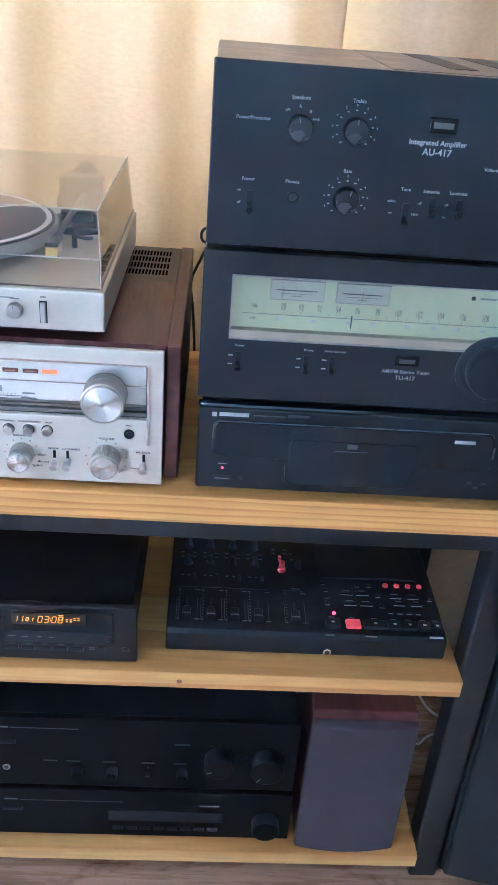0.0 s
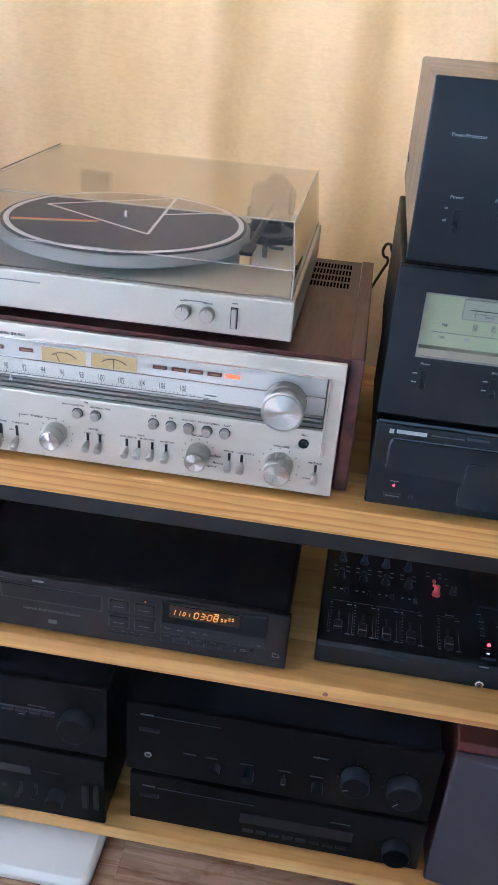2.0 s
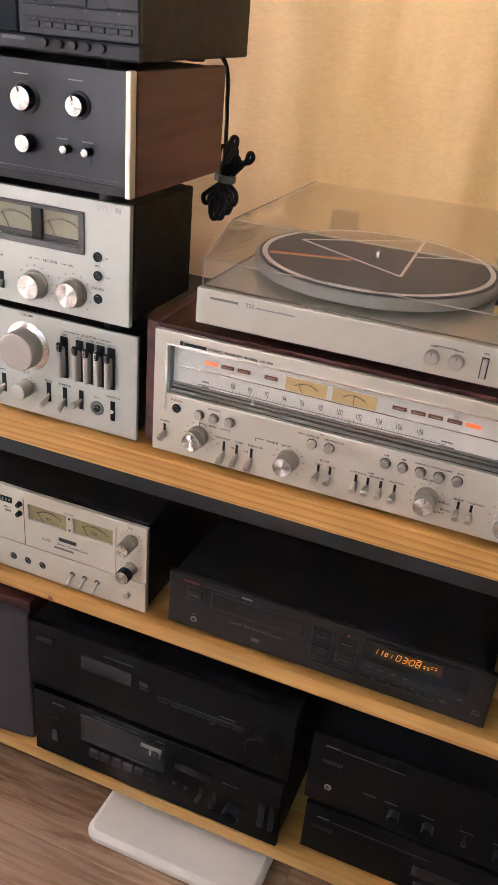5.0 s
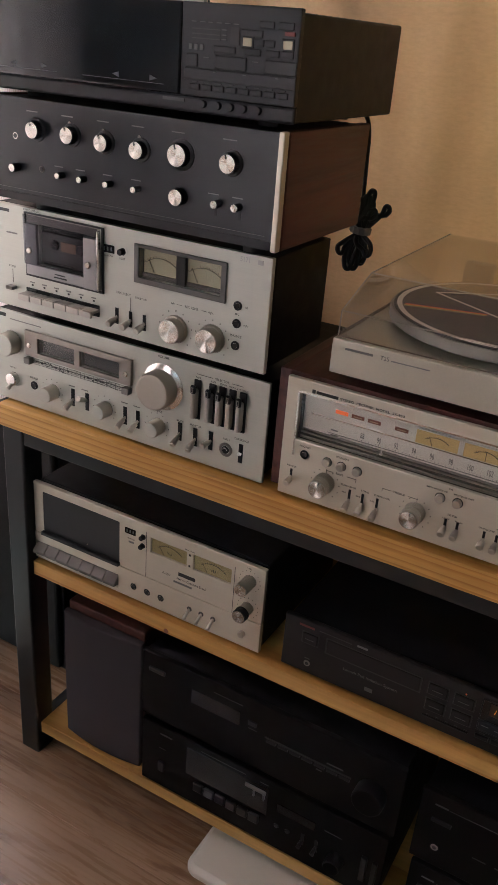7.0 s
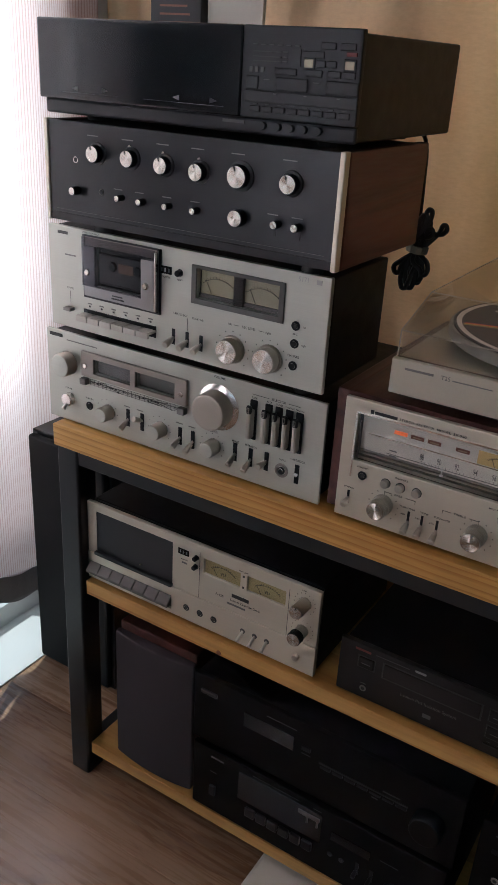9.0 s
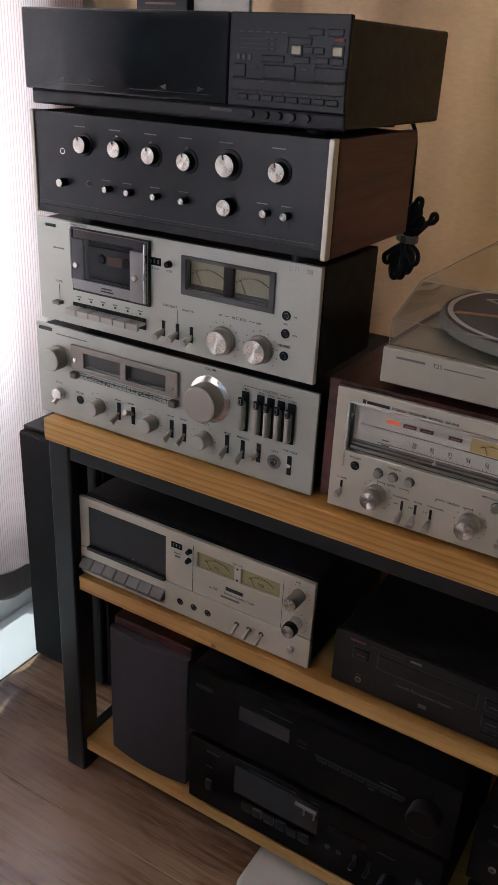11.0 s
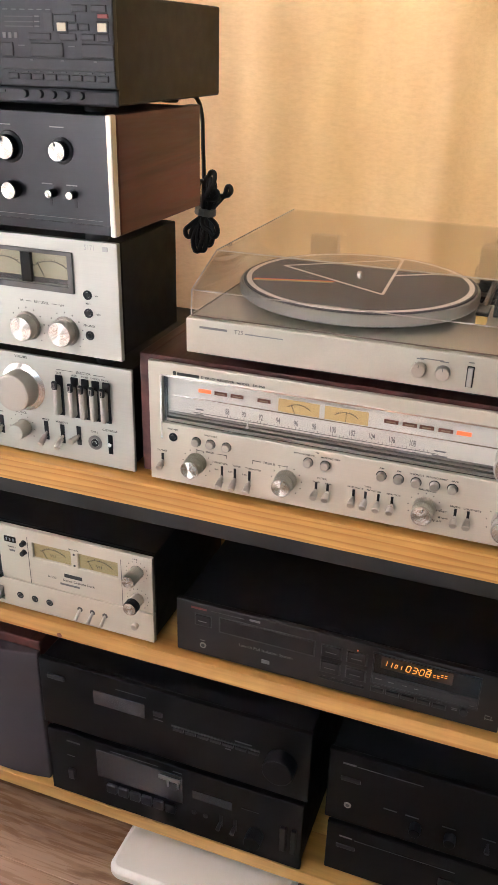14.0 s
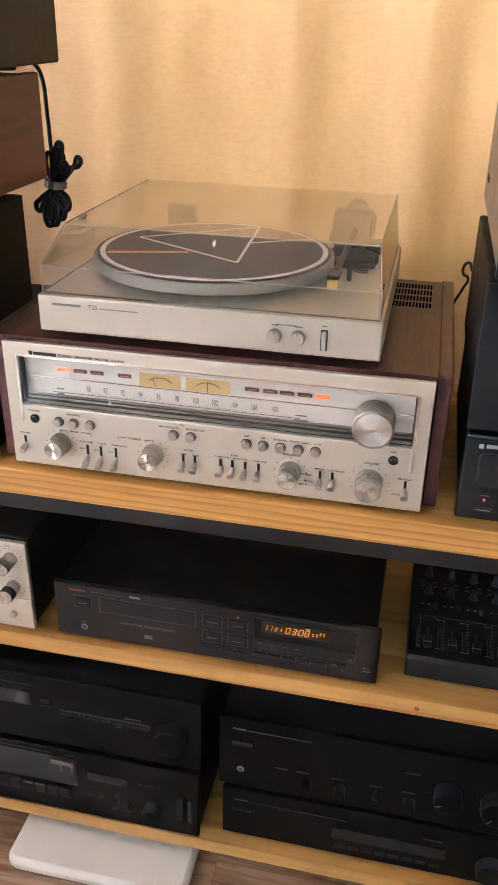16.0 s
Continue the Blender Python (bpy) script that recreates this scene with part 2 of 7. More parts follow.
grille_cloth = surface("grille_cloth", (0.036, 0.0285, 0.033), 0.9, 0.0, 0.25, 12, 1600, 0.9)
ink_black = surface("black_ink", (0.03, 0.03, 0.03), 0.6, 0.0, 0.1, 60, 600, 0.0)
ink_grey = surface("grey_ink", (0.16, 0.155, 0.15), 0.6, 0.0, 0.1, 60, 600, 0.0)
ink_white = surface("white_ink", (0.75, 0.74, 0.72), 0.6, 0.0, 0.05, 60, 600, 0.0)
ink_grey_pale = surface("pale_print", (0.42, 0.42, 0.42), 0.6, 0.0, 0.1, 60, 600, 0.0)
shaft_blue = surface("blue_grey_caps", (0.040, 0.054, 0.068), 0.45, 0.0, 0.1, 60, 600, 0.05)
shaft_grey = surface("grey_caps", (0.024, 0.027, 0.029), 0.45, 0.0, 0.1, 60, 600, 0.05)
key_taupe = surface("taupe_keys", (0.115, 0.105, 0.095), 0.42, 0.2, 0.1, 60, 900, 0.1)
ink_dim = surface("dim_ink", (0.20, 0.20, 0.20), 0.6, 0.0, 0.1, 60, 600, 0.0)
ink_low = surface("low_ink", (0.115, 0.115, 0.115), 0.6, 0.0, 0.1, 60, 600, 0.0)
ink_faint = surface("faint_ink", (0.055, 0.055, 0.056), 0.6, 0.0, 0.1, 60, 600, 0.0)
ink_pale = surface("pale_ink", (0.36, 0.365, 0.36), 0.6, 0.0, 0.1, 60, 600, 0.0)
cd_front = surface("brownish_black_front", (0.0150, 0.0125, 0.0120), 0.4, 0.0, 0.15, 30, 900, 0.08, BRUSH, spec=0.25)
door_grey = surface("smoky_plastic_door", (0.33, 0.32, 0.32), 0.16, 0.0, 0.08, 40, 600, 0.03, spec=0.6)
tan_print = surface("tan_print", (0.42, 0.27, 0.17), 0.6, 0.0, 0.1, 60, 600, 0.0)
knob_black = surface("black_satin_knob", (0.022, 0.023, 0.026), 0.26, 0.0, 0.1, 60, 600, 0.0, spec=0.6)
knob_satin = surface("satin_champagne_knob", (0.47, 0.435, 0.375), 0.38, 0.7, 0.04, 60, 600, 0.05)
ink_red = surface("red_ink", (0.17, 0.032, 0.028), 0.6, 0.0, 0.1, 60, 600, 0.0)
red_key = surface("red_plastic", (0.62, 0.07, 0.07), 0.4, 0.0, 0.1, 60, 600, 0.05)
brass = surface("brass_shell", (0.62, 0.44, 0.16), 0.35, 0.8, 0.08, 60, 600, 0.05)
record_vinyl = surface("record_mat", (0.055, 0.050, 0.060), 0.55, 0.0, 0.1, 20, 1200, 0.2)
record_white = surface("white_print", (0.72, 0.70, 0.68), 0.55, 0.0, 0.06, 60, 900, 0.05)
amber_print = surface("amber_print", (0.75, 0.30, 0.05), 0.55, 0.0, 0.06, 60, 900, 0.05)
dial_silver = surface("dial_plate", (0.80, 0.775, 0.70), 0.42, 0.15, 0.05, 40, 900, 0.05, BRUSH)
dial_rail = surface("dial_rail", (0.30, 0.29, 0.27), 0.35, 0.6, 0.08, 40, 900, 0.05, BRUSH)
dial_hollow = surface("dial_hollow", (0.10, 0.098, 0.095), 0.6, 0.0, 0.1, 40, 900, 0.05)
brown_legend = surface("brown_legend", (0.20, 0.075, 0.045), 0.5, 0.0, 0.08, 60, 900, 0.05)
pine = wooden("pine", (0.58, 0.31, 0.075), (0.72, 0.44, 0.13), "x", 0.48, 10, 0.15, rings_at=34.0)
pine_pale = wooden("pale_pine", (0.54, 0.31, 0.085), (0.72, 0.47, 0.16), "x", 0.5, 8, 0.1, rings_at=9.0)
rosewood = wooden("dark_veneer", (0.055, 0.017, 0.015), (0.110, 0.037, 0.031), "y", 0.42, 26, 0.05)
redwood = wooden("red_veneer", (0.060, 0.016, 0.013), (0.125, 0.038, 0.030), "y", 0.5, 22, 0.0)
laminate = wooden("oak_laminate", (0.25, 0.155, 0.092), (0.60, 0.41, 0.265), "x", 0.27, 7, 0.8, contrast=(0.30, 0.68), knots=9.0)
curtain_cloth = cloth("curtain_cloth", (0.687, 0.508, 0.302), (0.76, 0.585, 0.365), 0.4)
sheer_cloth = cloth("sheer_cloth", (0.94, 0.845, 0.835), (0.965, 0.895, 0.885), 0.82, 1200, 48.0)
hem_cloth = cloth("hem_cloth", (0.30, 0.28, 0.28), (0.38, 0.36, 0.36), 0.3)
acrylic = clear("dust_cover_acrylic", (0.985, 0.980, 0.965), 0.03, 1.3, 0.008, 1.25)
glass = clear("window_glass", (0.97, 0.98, 0.98), 0.01, 1.3)
dial_glass = clear("dial_glass", (0.95, 0.95, 0.95), 0.03, 1.35)
smoked = clear("smoked_window", (0.68, 0.68, 0.71), 0.12, 1.3, 0.0, 0.3)
dial_sill = surface("dial_sill", (0.30, 0.27, 0.19), 0.5, 0.0, 0.06, 40, 600, 0.05)
tuner_card = glowing("lit_meter_card", (0.35, 0.36, 0.28), 0.04)
tuner_glow = glowing("lit_dial", (0.40, 0.415, 0.255), 0.055)
meter_glow = glowing("lit_meter", (0.58, 0.41, 0.17), 0.13)
meter_bronze = surface("bronzed_aluminium", (0.31, 0.28, 0.25), 0.4, 0.5, 0.06, 40, 600, 0.05, BRUSH)
meter_cream = surface("meter_card", (0.44, 0.42, 0.28), 0.6, 0.0, 0.05, 40, 600, 0.05)
meter_yellow = surface("meter_card_yellow", (0.44, 0.375, 0.18), 0.6, 0.0, 0.05, 40, 600, 0.05)
orange_lamp = glowing("orange_lamp", (1.0, 0.20, 0.06), 0.42)
amber_digit = glowing("amber_digits", (1.0, 0.38, 0.04), 0.26)
amber_haze = glowing("amber_haze", (0.022, 0.009, 0.005), 0.02)
red_lamp = glowing("red_lamp", (1.0, 0.05, 0.08), 1.6)
pale_lamp = surface("pale_icon", (0.50, 0.46, 0.32), 0.5, 0.0, 0.05, 60, 600, 0.0)
outside_pale = surface("pale_paving", (0.75, 0.72, 0.68), 0.8, 0.0, 0.08, 4, 80, 0.2)
door_white = surface("white_door_frame", (0.75, 0.75, 0.74), 0.4, 0.0, 0.04, 10, 400, 0.05)

# ---- builders ----
ORIGIN = {}


def thing(name, at, label, category, group="", kind=""):
    """An Empty at the thing's base, which parents its parts."""
    ob = new(name)
    ob.location = at
    ob.empty_display_size = 0.03
    ORIGIN[ob] = Vector(at)
    return tagged(ob, label, category, group, kind)


def part(name, bm, material, parent, label="", soft=0.0, smooth=False, at=None):
    """Links a bmesh, given in the room's coordinates, as one mesh under a thing or a part."""
    o = Vector(at) if at else ORIGIN[parent]
    bmesh.ops.translate(bm, vec=-o, verts=bm.verts)
    bmesh.ops.recalc_face_normals(bm, faces=bm.faces)
    me = bpy.data.meshes.new(name)
    bm.to_mesh(me)
    bm.free()
    me.materials.append(material)
    if smooth:
        for f in me.polygons:
            f.use_smooth = True
        me.set_sharp_from_angle(angle=radians(40))
    ob = new(name, me)
    ob.parent = parent
    ob.location = o - ORIGIN[parent]
    ORIGIN[ob] = o
    if soft:
        md = ob.modifiers.new("edge", "BEVEL")
        md.width, md.segments, md.limit_method, md.angle_limit = soft, 2, "ANGLE", radians(50)
    return tagged(ob, label)


def alone(name, bm, material, label, category, kind="", group="", soft=0.0, smooth=False):
    """A mesh that stands by itself, given in the room's coordinates."""
    lo = [min(v.co[k] for v in bm.verts) for k in range(3)]
    hi = [max(v.co[k] for v in bm.verts) for k in range(3)]
    holder = Vector(((lo[0] + hi[0]) / 2, (lo[1] + hi[1]) / 2, lo[2]))
    bmesh.ops.translate(bm, vec=-holder, verts=bm.verts)
    bmesh.ops.recalc_face_normals(bm, faces=bm.faces)
    me = bpy.data.meshes.new(name)
    bm.to_mesh(me)
    bm.free()
    me.materials.append(material)
    if smooth:
        for f in me.polygons:
            f.use_smooth = True
        me.set_sharp_from_angle(angle=radians(40))
    ob = new(name, me)
    ob.location = holder
    ORIGIN[ob] = holder
    if soft:
        md = ob.modifiers.new("edge", "BEVEL")
        md.width, md.segments, md.limit_method, md.angle_limit = soft, 2, "ANGLE", radians(50)
    return tagged(ob, label, category, group, kind)


def box(bm, x0, x1, y0, y1, z0, z1):
    v = [bm.verts.new((x, y, z)) for x in (x0, x1) for y in (y0, y1) for z in (z0, z1)]
    for f in ((0, 1, 3, 2), (4, 6, 7, 5), (0, 4, 5, 1), (2, 3, 7, 6), (0, 2, 6, 4), (1, 5, 7, 3)):
        bm.faces.new([v[i] for i in f])
    return bm


def boxes(*items):
    bm = bmesh.new()
    for it in items:
        box(bm, *it)
    return bm


def block(x0, x1, y0, y1, z0, z1):
    return box(bmesh.new(), x0, x1, y0, y1, z0, z1)


def plate(x0, x1, z0, z1, y0, y1, holes=()):
    """An upright plate with rectangular openings (hx0, hx1, hz0, hz1) right through it."""
    bm = bmesh.new()
    xs = sorted({x0, x1, *(h[0] for h in holes), *(h[1] for h in holes)})
    zs = sorted({z0, z1, *(h[2] for h in holes), *(h[3] for h in holes)})
    front = {(i, k): bm.verts.new((x, y0, z)) for i, x in enumerate(xs) for k, z in enumerate(zs)}
    back = {(i, k): bm.verts.new((x, y1, z)) for i, x in enumerate(xs) for k, z in enumerate(zs)}

    def solid(i, k):
        if not (0 <= i < len(xs) - 1 and 0 <= k < len(zs) - 1):
            return False
        x, z = (xs[i] + xs[i + 1]) / 2, (zs[k] + zs[k + 1]) / 2
        return not any(h[0] < x < h[1] and h[2] < z < h[3] for h in holes)

    for i in range(len(xs) - 1):
        for k in range(len(zs) - 1):
            if not solid(i, k):
                continue
            c = [(i, k), (i + 1, k), (i + 1, k + 1), (i, k + 1)]
            bm.faces.new([front[p] for p in c])
            bm.faces.new([back[p] for p in reversed(c)])
            for (a, b2), (di, dk) in zip(((c[0], c[1]), (c[1], c[2]), (c[2], c[3]), (c[3], c[0])), ((0, -1), (1, 0), (0, 1), (-1, 0))):
                if not solid(i + di, k + dk):
                    bm.faces.new([front[a], back[a], back[b2], front[b2]])
    bmesh.ops.delete(bm, geom=[v for v in bm.verts if not v.link_faces], context="VERTS")
    return bm


def lathe(bm, at, axis, profile, seg=28, flute=0.0):
    """Turns (radius, distance) pairs about an axis. flute: how deep every second step of the rim is cut."""
    c, d = Vector(at), Vector(axis).normalized()
    u = d.orthogonal().normalized()
    w = d.cross(u)
    rows = []
    for r, h in profile:
        row = []
        for i in range(seg):
            a = 2 * math.pi * i / seg
            rr = r * (1 - flute * (i % 2)) if r > 1e-5 else 0
            row.append(bm.verts.new(c + d * h + (u * math.cos(a) + w * math.sin(a)) * rr))
        rows.append(row)
    for a, b2 in zip(rows, rows[1:]):
        for i in range(seg):
            bm.faces.new((a[i], a[(i + 1) % seg], b2[(i + 1) % seg], b2[i]))
    bm.faces.new(rows[0][::-1])
    bm.faces.new(rows[-1])
    return bm


def rod(bm, a, b2, r0, r1=None, seg=12):
    a, b2 = Vector(a), Vector(b2)
    return lathe(bm, a, b2 - a, [(r0, 0), (r1 if r1 is not None else r0, (b2 - a).length)], seg)


def glyphs(bm, text, size, m, align="CENTER", slant=0.0, wide=1.0, bold=0.012):
    cu = bpy.data.curves.new("print", "FONT")
    cu.body, cu.size, cu.align_x, cu.align_y, cu.resolution_u = text, size, align, "CENTER", 2
    cu.offset, cu.shear = size * bold, slant
    ob = bpy.data.objects.new("print", cu)
    me = bpy.data.meshes.new_from_object(ob)
    me.transform(m @ Matrix.Diagonal((wide, 1, 1, 1)))
    bm.from_mesh(me)
    bpy.data.objects.remove(ob)
    bpy.data.curves.remove(cu)
    bpy.data.meshes.remove(me)


def tube(name, pts, r, material, parent=None, label="", category="", cyc=False):
    """A round cord through points, as a mesh."""
    cu = bpy.data.curves.new(name, "CURVE")
    cu.dimensions, cu.bevel_depth, cu.bevel_resolution, cu.resolution_u, cu.use_fill_caps = "3D", r, 2, 6, True
    sp = cu.splines.new("BEZIER")
    sp.bezier_points.add(len(pts) - 1)
    sp.use_cyclic_u = cyc
    for bp, p in zip(sp.bezier_points, pts):
        bp.co, bp.handle_left_type, bp.handle_right_type = p, "AUTO", "AUTO"
    ob = bpy.data.objects.new(name, cu)
    me = bpy.data.meshes.new_from_object(ob)
    bm = bmesh.new()
    bm.from_mesh(me)
    bpy.data.objects.remove(ob)
    bpy.data.curves.remove(cu)
    bpy.data.meshes.remove(me)
    if parent:
        return part(name, bm, material, parent, label, smooth=True)
    return alone(name, bm, material, label, category, smooth=True)


def turned(r):
    """The face of a knob, cut with fine rings on the lathe."""
    n = max(4, int(r / 0.0008))
    rows = [(r * 0.92, -0.0004), (r * 0.91, 0.0005)]
    for i in range(n):
        a = r * (0.88 - 0.80 * i / n)
        rows += [(a, 0.0005), (a - r * 0.40 / n, 0.0005 + r * 0.12 / n)]
    return rows + [(r * 0.04, 0.0005), (0.0002, 0.0006)]


class Front:
    """The front plate of a unit: what is fixed to it and printed on it."""

    def __init__(self, unit, y, ink):
        self.unit, self.y, self.ink = unit, y, ink

    def say(self, text, x, z, size, align="CENTER", ink=None, dy=0.0, slant=0.0, wide=1.0, bold=0.012):
        bm = bmesh.new()
        glyphs(bm, text, size, Matrix.Translation((x, self.y - 0.0005 + dy, z)) @ Matrix.Rotation(radians(90), 4, "X"), align, slant, wide, bold)
        part("lettering", bm, ink or self.ink, self.unit)

    def bar(self, x, z, w, h, ink=None, dy=0.0):
        part("print_mark", block(x - w / 2, x + w / 2, self.y - 0.0006 + dy, self.y + 0.0004 + dy, z - h / 2, z + h / 2), ink or self.ink, self.unit)

    def ticks(self, x, z, r, n, a0, a1, w=0.0008, ink=None, h=0.0022):
        bm = bmesh.new()
        for i in range(n):
            a = radians(a0 + (a1 - a0) * i / (n - 1))
            cx, cz = x + r * math.sin(a), z + r * math.cos(a)
            box(bm, cx - w / 2, cx + w / 2, self.y - 0.0006, self.y + 0.0004, cz - h / 2, cz + h / 2)
        tagged(part("tick_scale", bm, ink or self.ink, self.unit), kind="stuff")

    def knob(self, x, z, r, depth, material=None, face=None, mark=None, skirt=0.0, flute=0.07, seg=64, turn=0, dy=0.0, tier=0.0):
        y = self.y + dy
        bm = bmesh.new()
        if skirt:
            lathe(bm, (x, y + 0.001, z), (0, -1, 0), [(skirt, 0), (skirt, 0.003), (skirt * 0.94, 0.0045)], 36)
        if tier:
            lathe(bm, (x, y + 0.001, z), (0, -1, 0), [(r * tier, 0), (r * tier, depth * 0.40), (r * tier * 0.97, depth * 0.44), (r * 0.94, depth * 0.45)], seg, flute)
            lathe(bm, (x, y + 0.001, z), (0, -1, 0), [(r * 0.93, depth * 0.44), (r * 0.94, depth * 0.49), (r, depth * 0.50), (r, depth * 0.84)], seg, flute)
            lathe(bm, (x, y + 0.001, z), (0, -1, 0), [(r * 0.97, depth * 0.83), (r * 1.01, depth * 0.86), (r * 1.01, depth * 0.96), (r * 0.96, depth)], 48)
        else:
            lathe(bm, (x, y + 0.001, z), (0, -1, 0), [(r * 0.98, 0), (r, depth * 0.25), (r, depth * 0.9), (r * 0.95, depth)], seg, flute)
        part("collar", lathe(bmesh.new(), (x, y + 0.0006, z), (0, -1, 0), [(max(r, skirt) * 1.03, 0), (max(r, skirt) * 1.03, 0.0006)], 32), black_plastic, self.unit)
        k = part("knob", bm, material or knob_side, self.unit, smooth=True, at=(x, y, z))
        if face:
            bm = lathe(bmesh.new(), (x, y + 0.001 - depth, z), (0, -1, 0), turned(r) if face is knob_metal else [(r * 0.965, -0.0006), (r * 0.90, 0.0004), (r * 0.86, 0.0006), (r * 0.3, 0.0009), (0.0002, 0.0009)], 36)
            part("knob_face", bm, face, k, at=(x, y - depth, z))
        if mark:
            a = radians(turn)
            bm = rod(bmesh.new(), (x + r * 0.5 * math.sin(a), y - depth - 0.0003, z + r * 0.5 * math.cos(a)), (x + r * 0.9 * math.sin(a), y - depth - 0.0003, z + r * 0.9 * math.cos(a)), 0.0005, seg=6)
            part("pointer", bm, mark, k)
        return k

    def lever(self, x, z, r=0.004, length=0.016, slot=0.018, down=0.35, material=None, wide=0.0032):
        part("slot", block(x - wide / 2, x + wide / 2, self.y - 0.0008, self.y + 0.001, z - slot / 2, z + slot / 2), black_plastic, self.unit)
        o = Vector((x, self.y + 0.001, z - down * 0.004))
        bm = lathe(bmesh.new(), o, (0, -1, -down), [(r * 0.42, 0), (r * 0.42, length * 0.26), (r * 0.74, length * 0.30), (r * 0.80, length * 0.42), (r * 0.70, length * 0.44), (r * 0.70, length * 0.49), (r * 0.84, length * 0.51), (r * 0.95, length * 0.94), (r * 0.80, length), (r * 0.05, length)], 16)
        return part("lever", bm, material or peg_metal, self.unit)

    def button(self, x, z, r=0.0055, depth=0.007, material=None):
        part("collar", lathe(bmesh.new(), (x, self.y + 0.0006, z), (0, -1, 0), [(r * 1.2, 0), (r * 1.2, 0.0008)], 22), black_plastic, self.unit)
        bm = lathe(bmesh.new(), (x, self.y + 0.001, z), (0, -1, 0), [(r, 0), (r, depth), (r * 0.85, depth + 0.0008)], 22)
        return part("button", bm, material or knob_side, self.unit, smooth=True)

    def key(self, x, z, w, h, depth, material, label=""):
        return part("key", block(x - w / 2, x + w / 2, self.y - depth, self.y + 0.001, z - h / 2, z + h / 2), material, self.unit, label, soft=min(w, h) * 0.12)

    def jack(self, x, z, r=0.0065, ring=None):
        bm = bmesh.new()
        lathe(bm, (x, self.y + 0.001, z), (0, -1, 0), [(r, 0), (r, 0.002), (r * 0.62, 0.0024), (r * 0.55, -0.004)], 24)
        j = part("socket", bm, ring or black_plastic, self.unit, smooth=True)
        part("hole", lathe(bmesh.new(), (x, self.y - 0.0008, z), (0, -1, 0), [(r * 0.54, 0), (r * 0.54, 0.0006)], 18), ink_black, j)
        return j

    def meter(self, x0, x1, z0, z1, card, dy=0.004, needle=-30, label="", dark=False):
        y = self.y + dy
        c = part("meter_card", block(x0, x1, y, y + 0.002, z0, z1), card, self.unit, label)
        bm = bmesh.new()
        cx, cz, R = (x0 + x1) / 2, z0 - (z1 - z0) * 0.55, (z1 - z0) * 1.25
        for i in range(24):
            a = radians(-38 + 76 * i / 23)
            b2 = radians(-38 + 76 * (i + 1) / 23)
            rod(bm, (cx + R * math.sin(a), y - 0.0004, cz + R * math.cos(a)), (cx + R * math.sin(b2), y - 0.0004, cz + R * math.cos(b2)), 0.0004, seg=4)
            if i % 2 == 0:
                rod(bm, (cx + R * math.sin(a), y - 0.0004, cz + R * math.cos(a)), (cx + 1.07 * R * math.sin(a), y - 0.0004, cz + 1.07 * R * math.cos(a)), 0.0003, seg=4)
        part("meter_scale", bm, ink_black, c)
        a = radians(needle)
        lo = (z0 - cz) / math.cos(a) * 1.08
        part("needle", rod(bmesh.new(), (cx + lo * math.sin(a), y - 0.0012, cz + lo * math.cos(a)), (cx + 1.05 * R * math.sin(a), y - 0.0012, cz + 1.05 * R * math.cos(a)), 0.0004, seg=5), ink_black, c)
        return c


def feet(unit, x0, x1, y0, y1, z0, z1, r=0.014, material=None):
    for x in (x0 + 0.05, x1 - 0.05):
        for y in (y0 + 0.035, y1 - 0.04):
            part("foot", lathe(bmesh.new(), (x, y, z0), (0, 0, 1), [(r * 0.9, 0), (r, 0.002), (r, z1 - z0)], 20), material or rubber, unit, smooth=True)

# ---- the room ----
XL, XR, YB, YF, H = -0.90, 3.6, 0.66, -4.4, 2.55

alone("ceiling", block(XL - 0.2, XR + 0.2, YF - 0.2, YB + 0.2, H, H + 0.15), ceiling_paint, "plain white painted ceiling", "ceiling", "structure")
alone("wall_north", plate(XL - 0.14, XR + 0.14, 0, H, YB, YB + 0.14, [(-0.15, 0.95, 0.85, 2.35)]), wall_paint, "beige painted wall behind the curtain", "wall", "structure")
alone("wall_east", block(XR, XR + 0.14, YF, YB, 0, H), wall_paint, "beige painted side wall", "wall", "structure")
south = plate(XL - 0.14, XR + 0.14, 0, H, YF - 0.14, YF, [(-0.6, 1.6, 1.45, 2.35)])
alone("wall_south", south, wall_paint, "beige painted wall with a wide window", "wall", "structure")
west = plate(YF, YB, 0, H, 0, 0.14, [(-2.95, -1.2, 0.0, 2.2), (-0.62, 0.34, 0.0, 2.2)])
bmesh.ops.rotate(west, cent=(0, 0, 0), matrix=Matrix.Rotation(radians(90), 3, "Z"), verts=west.verts)
bmesh.ops.translate(west, vec=(XL, 0, 0), verts=west.verts)
alone("wall_west", west, wall_paint, "beige painted wall with two glazed balcony doors", "wall", "structure")


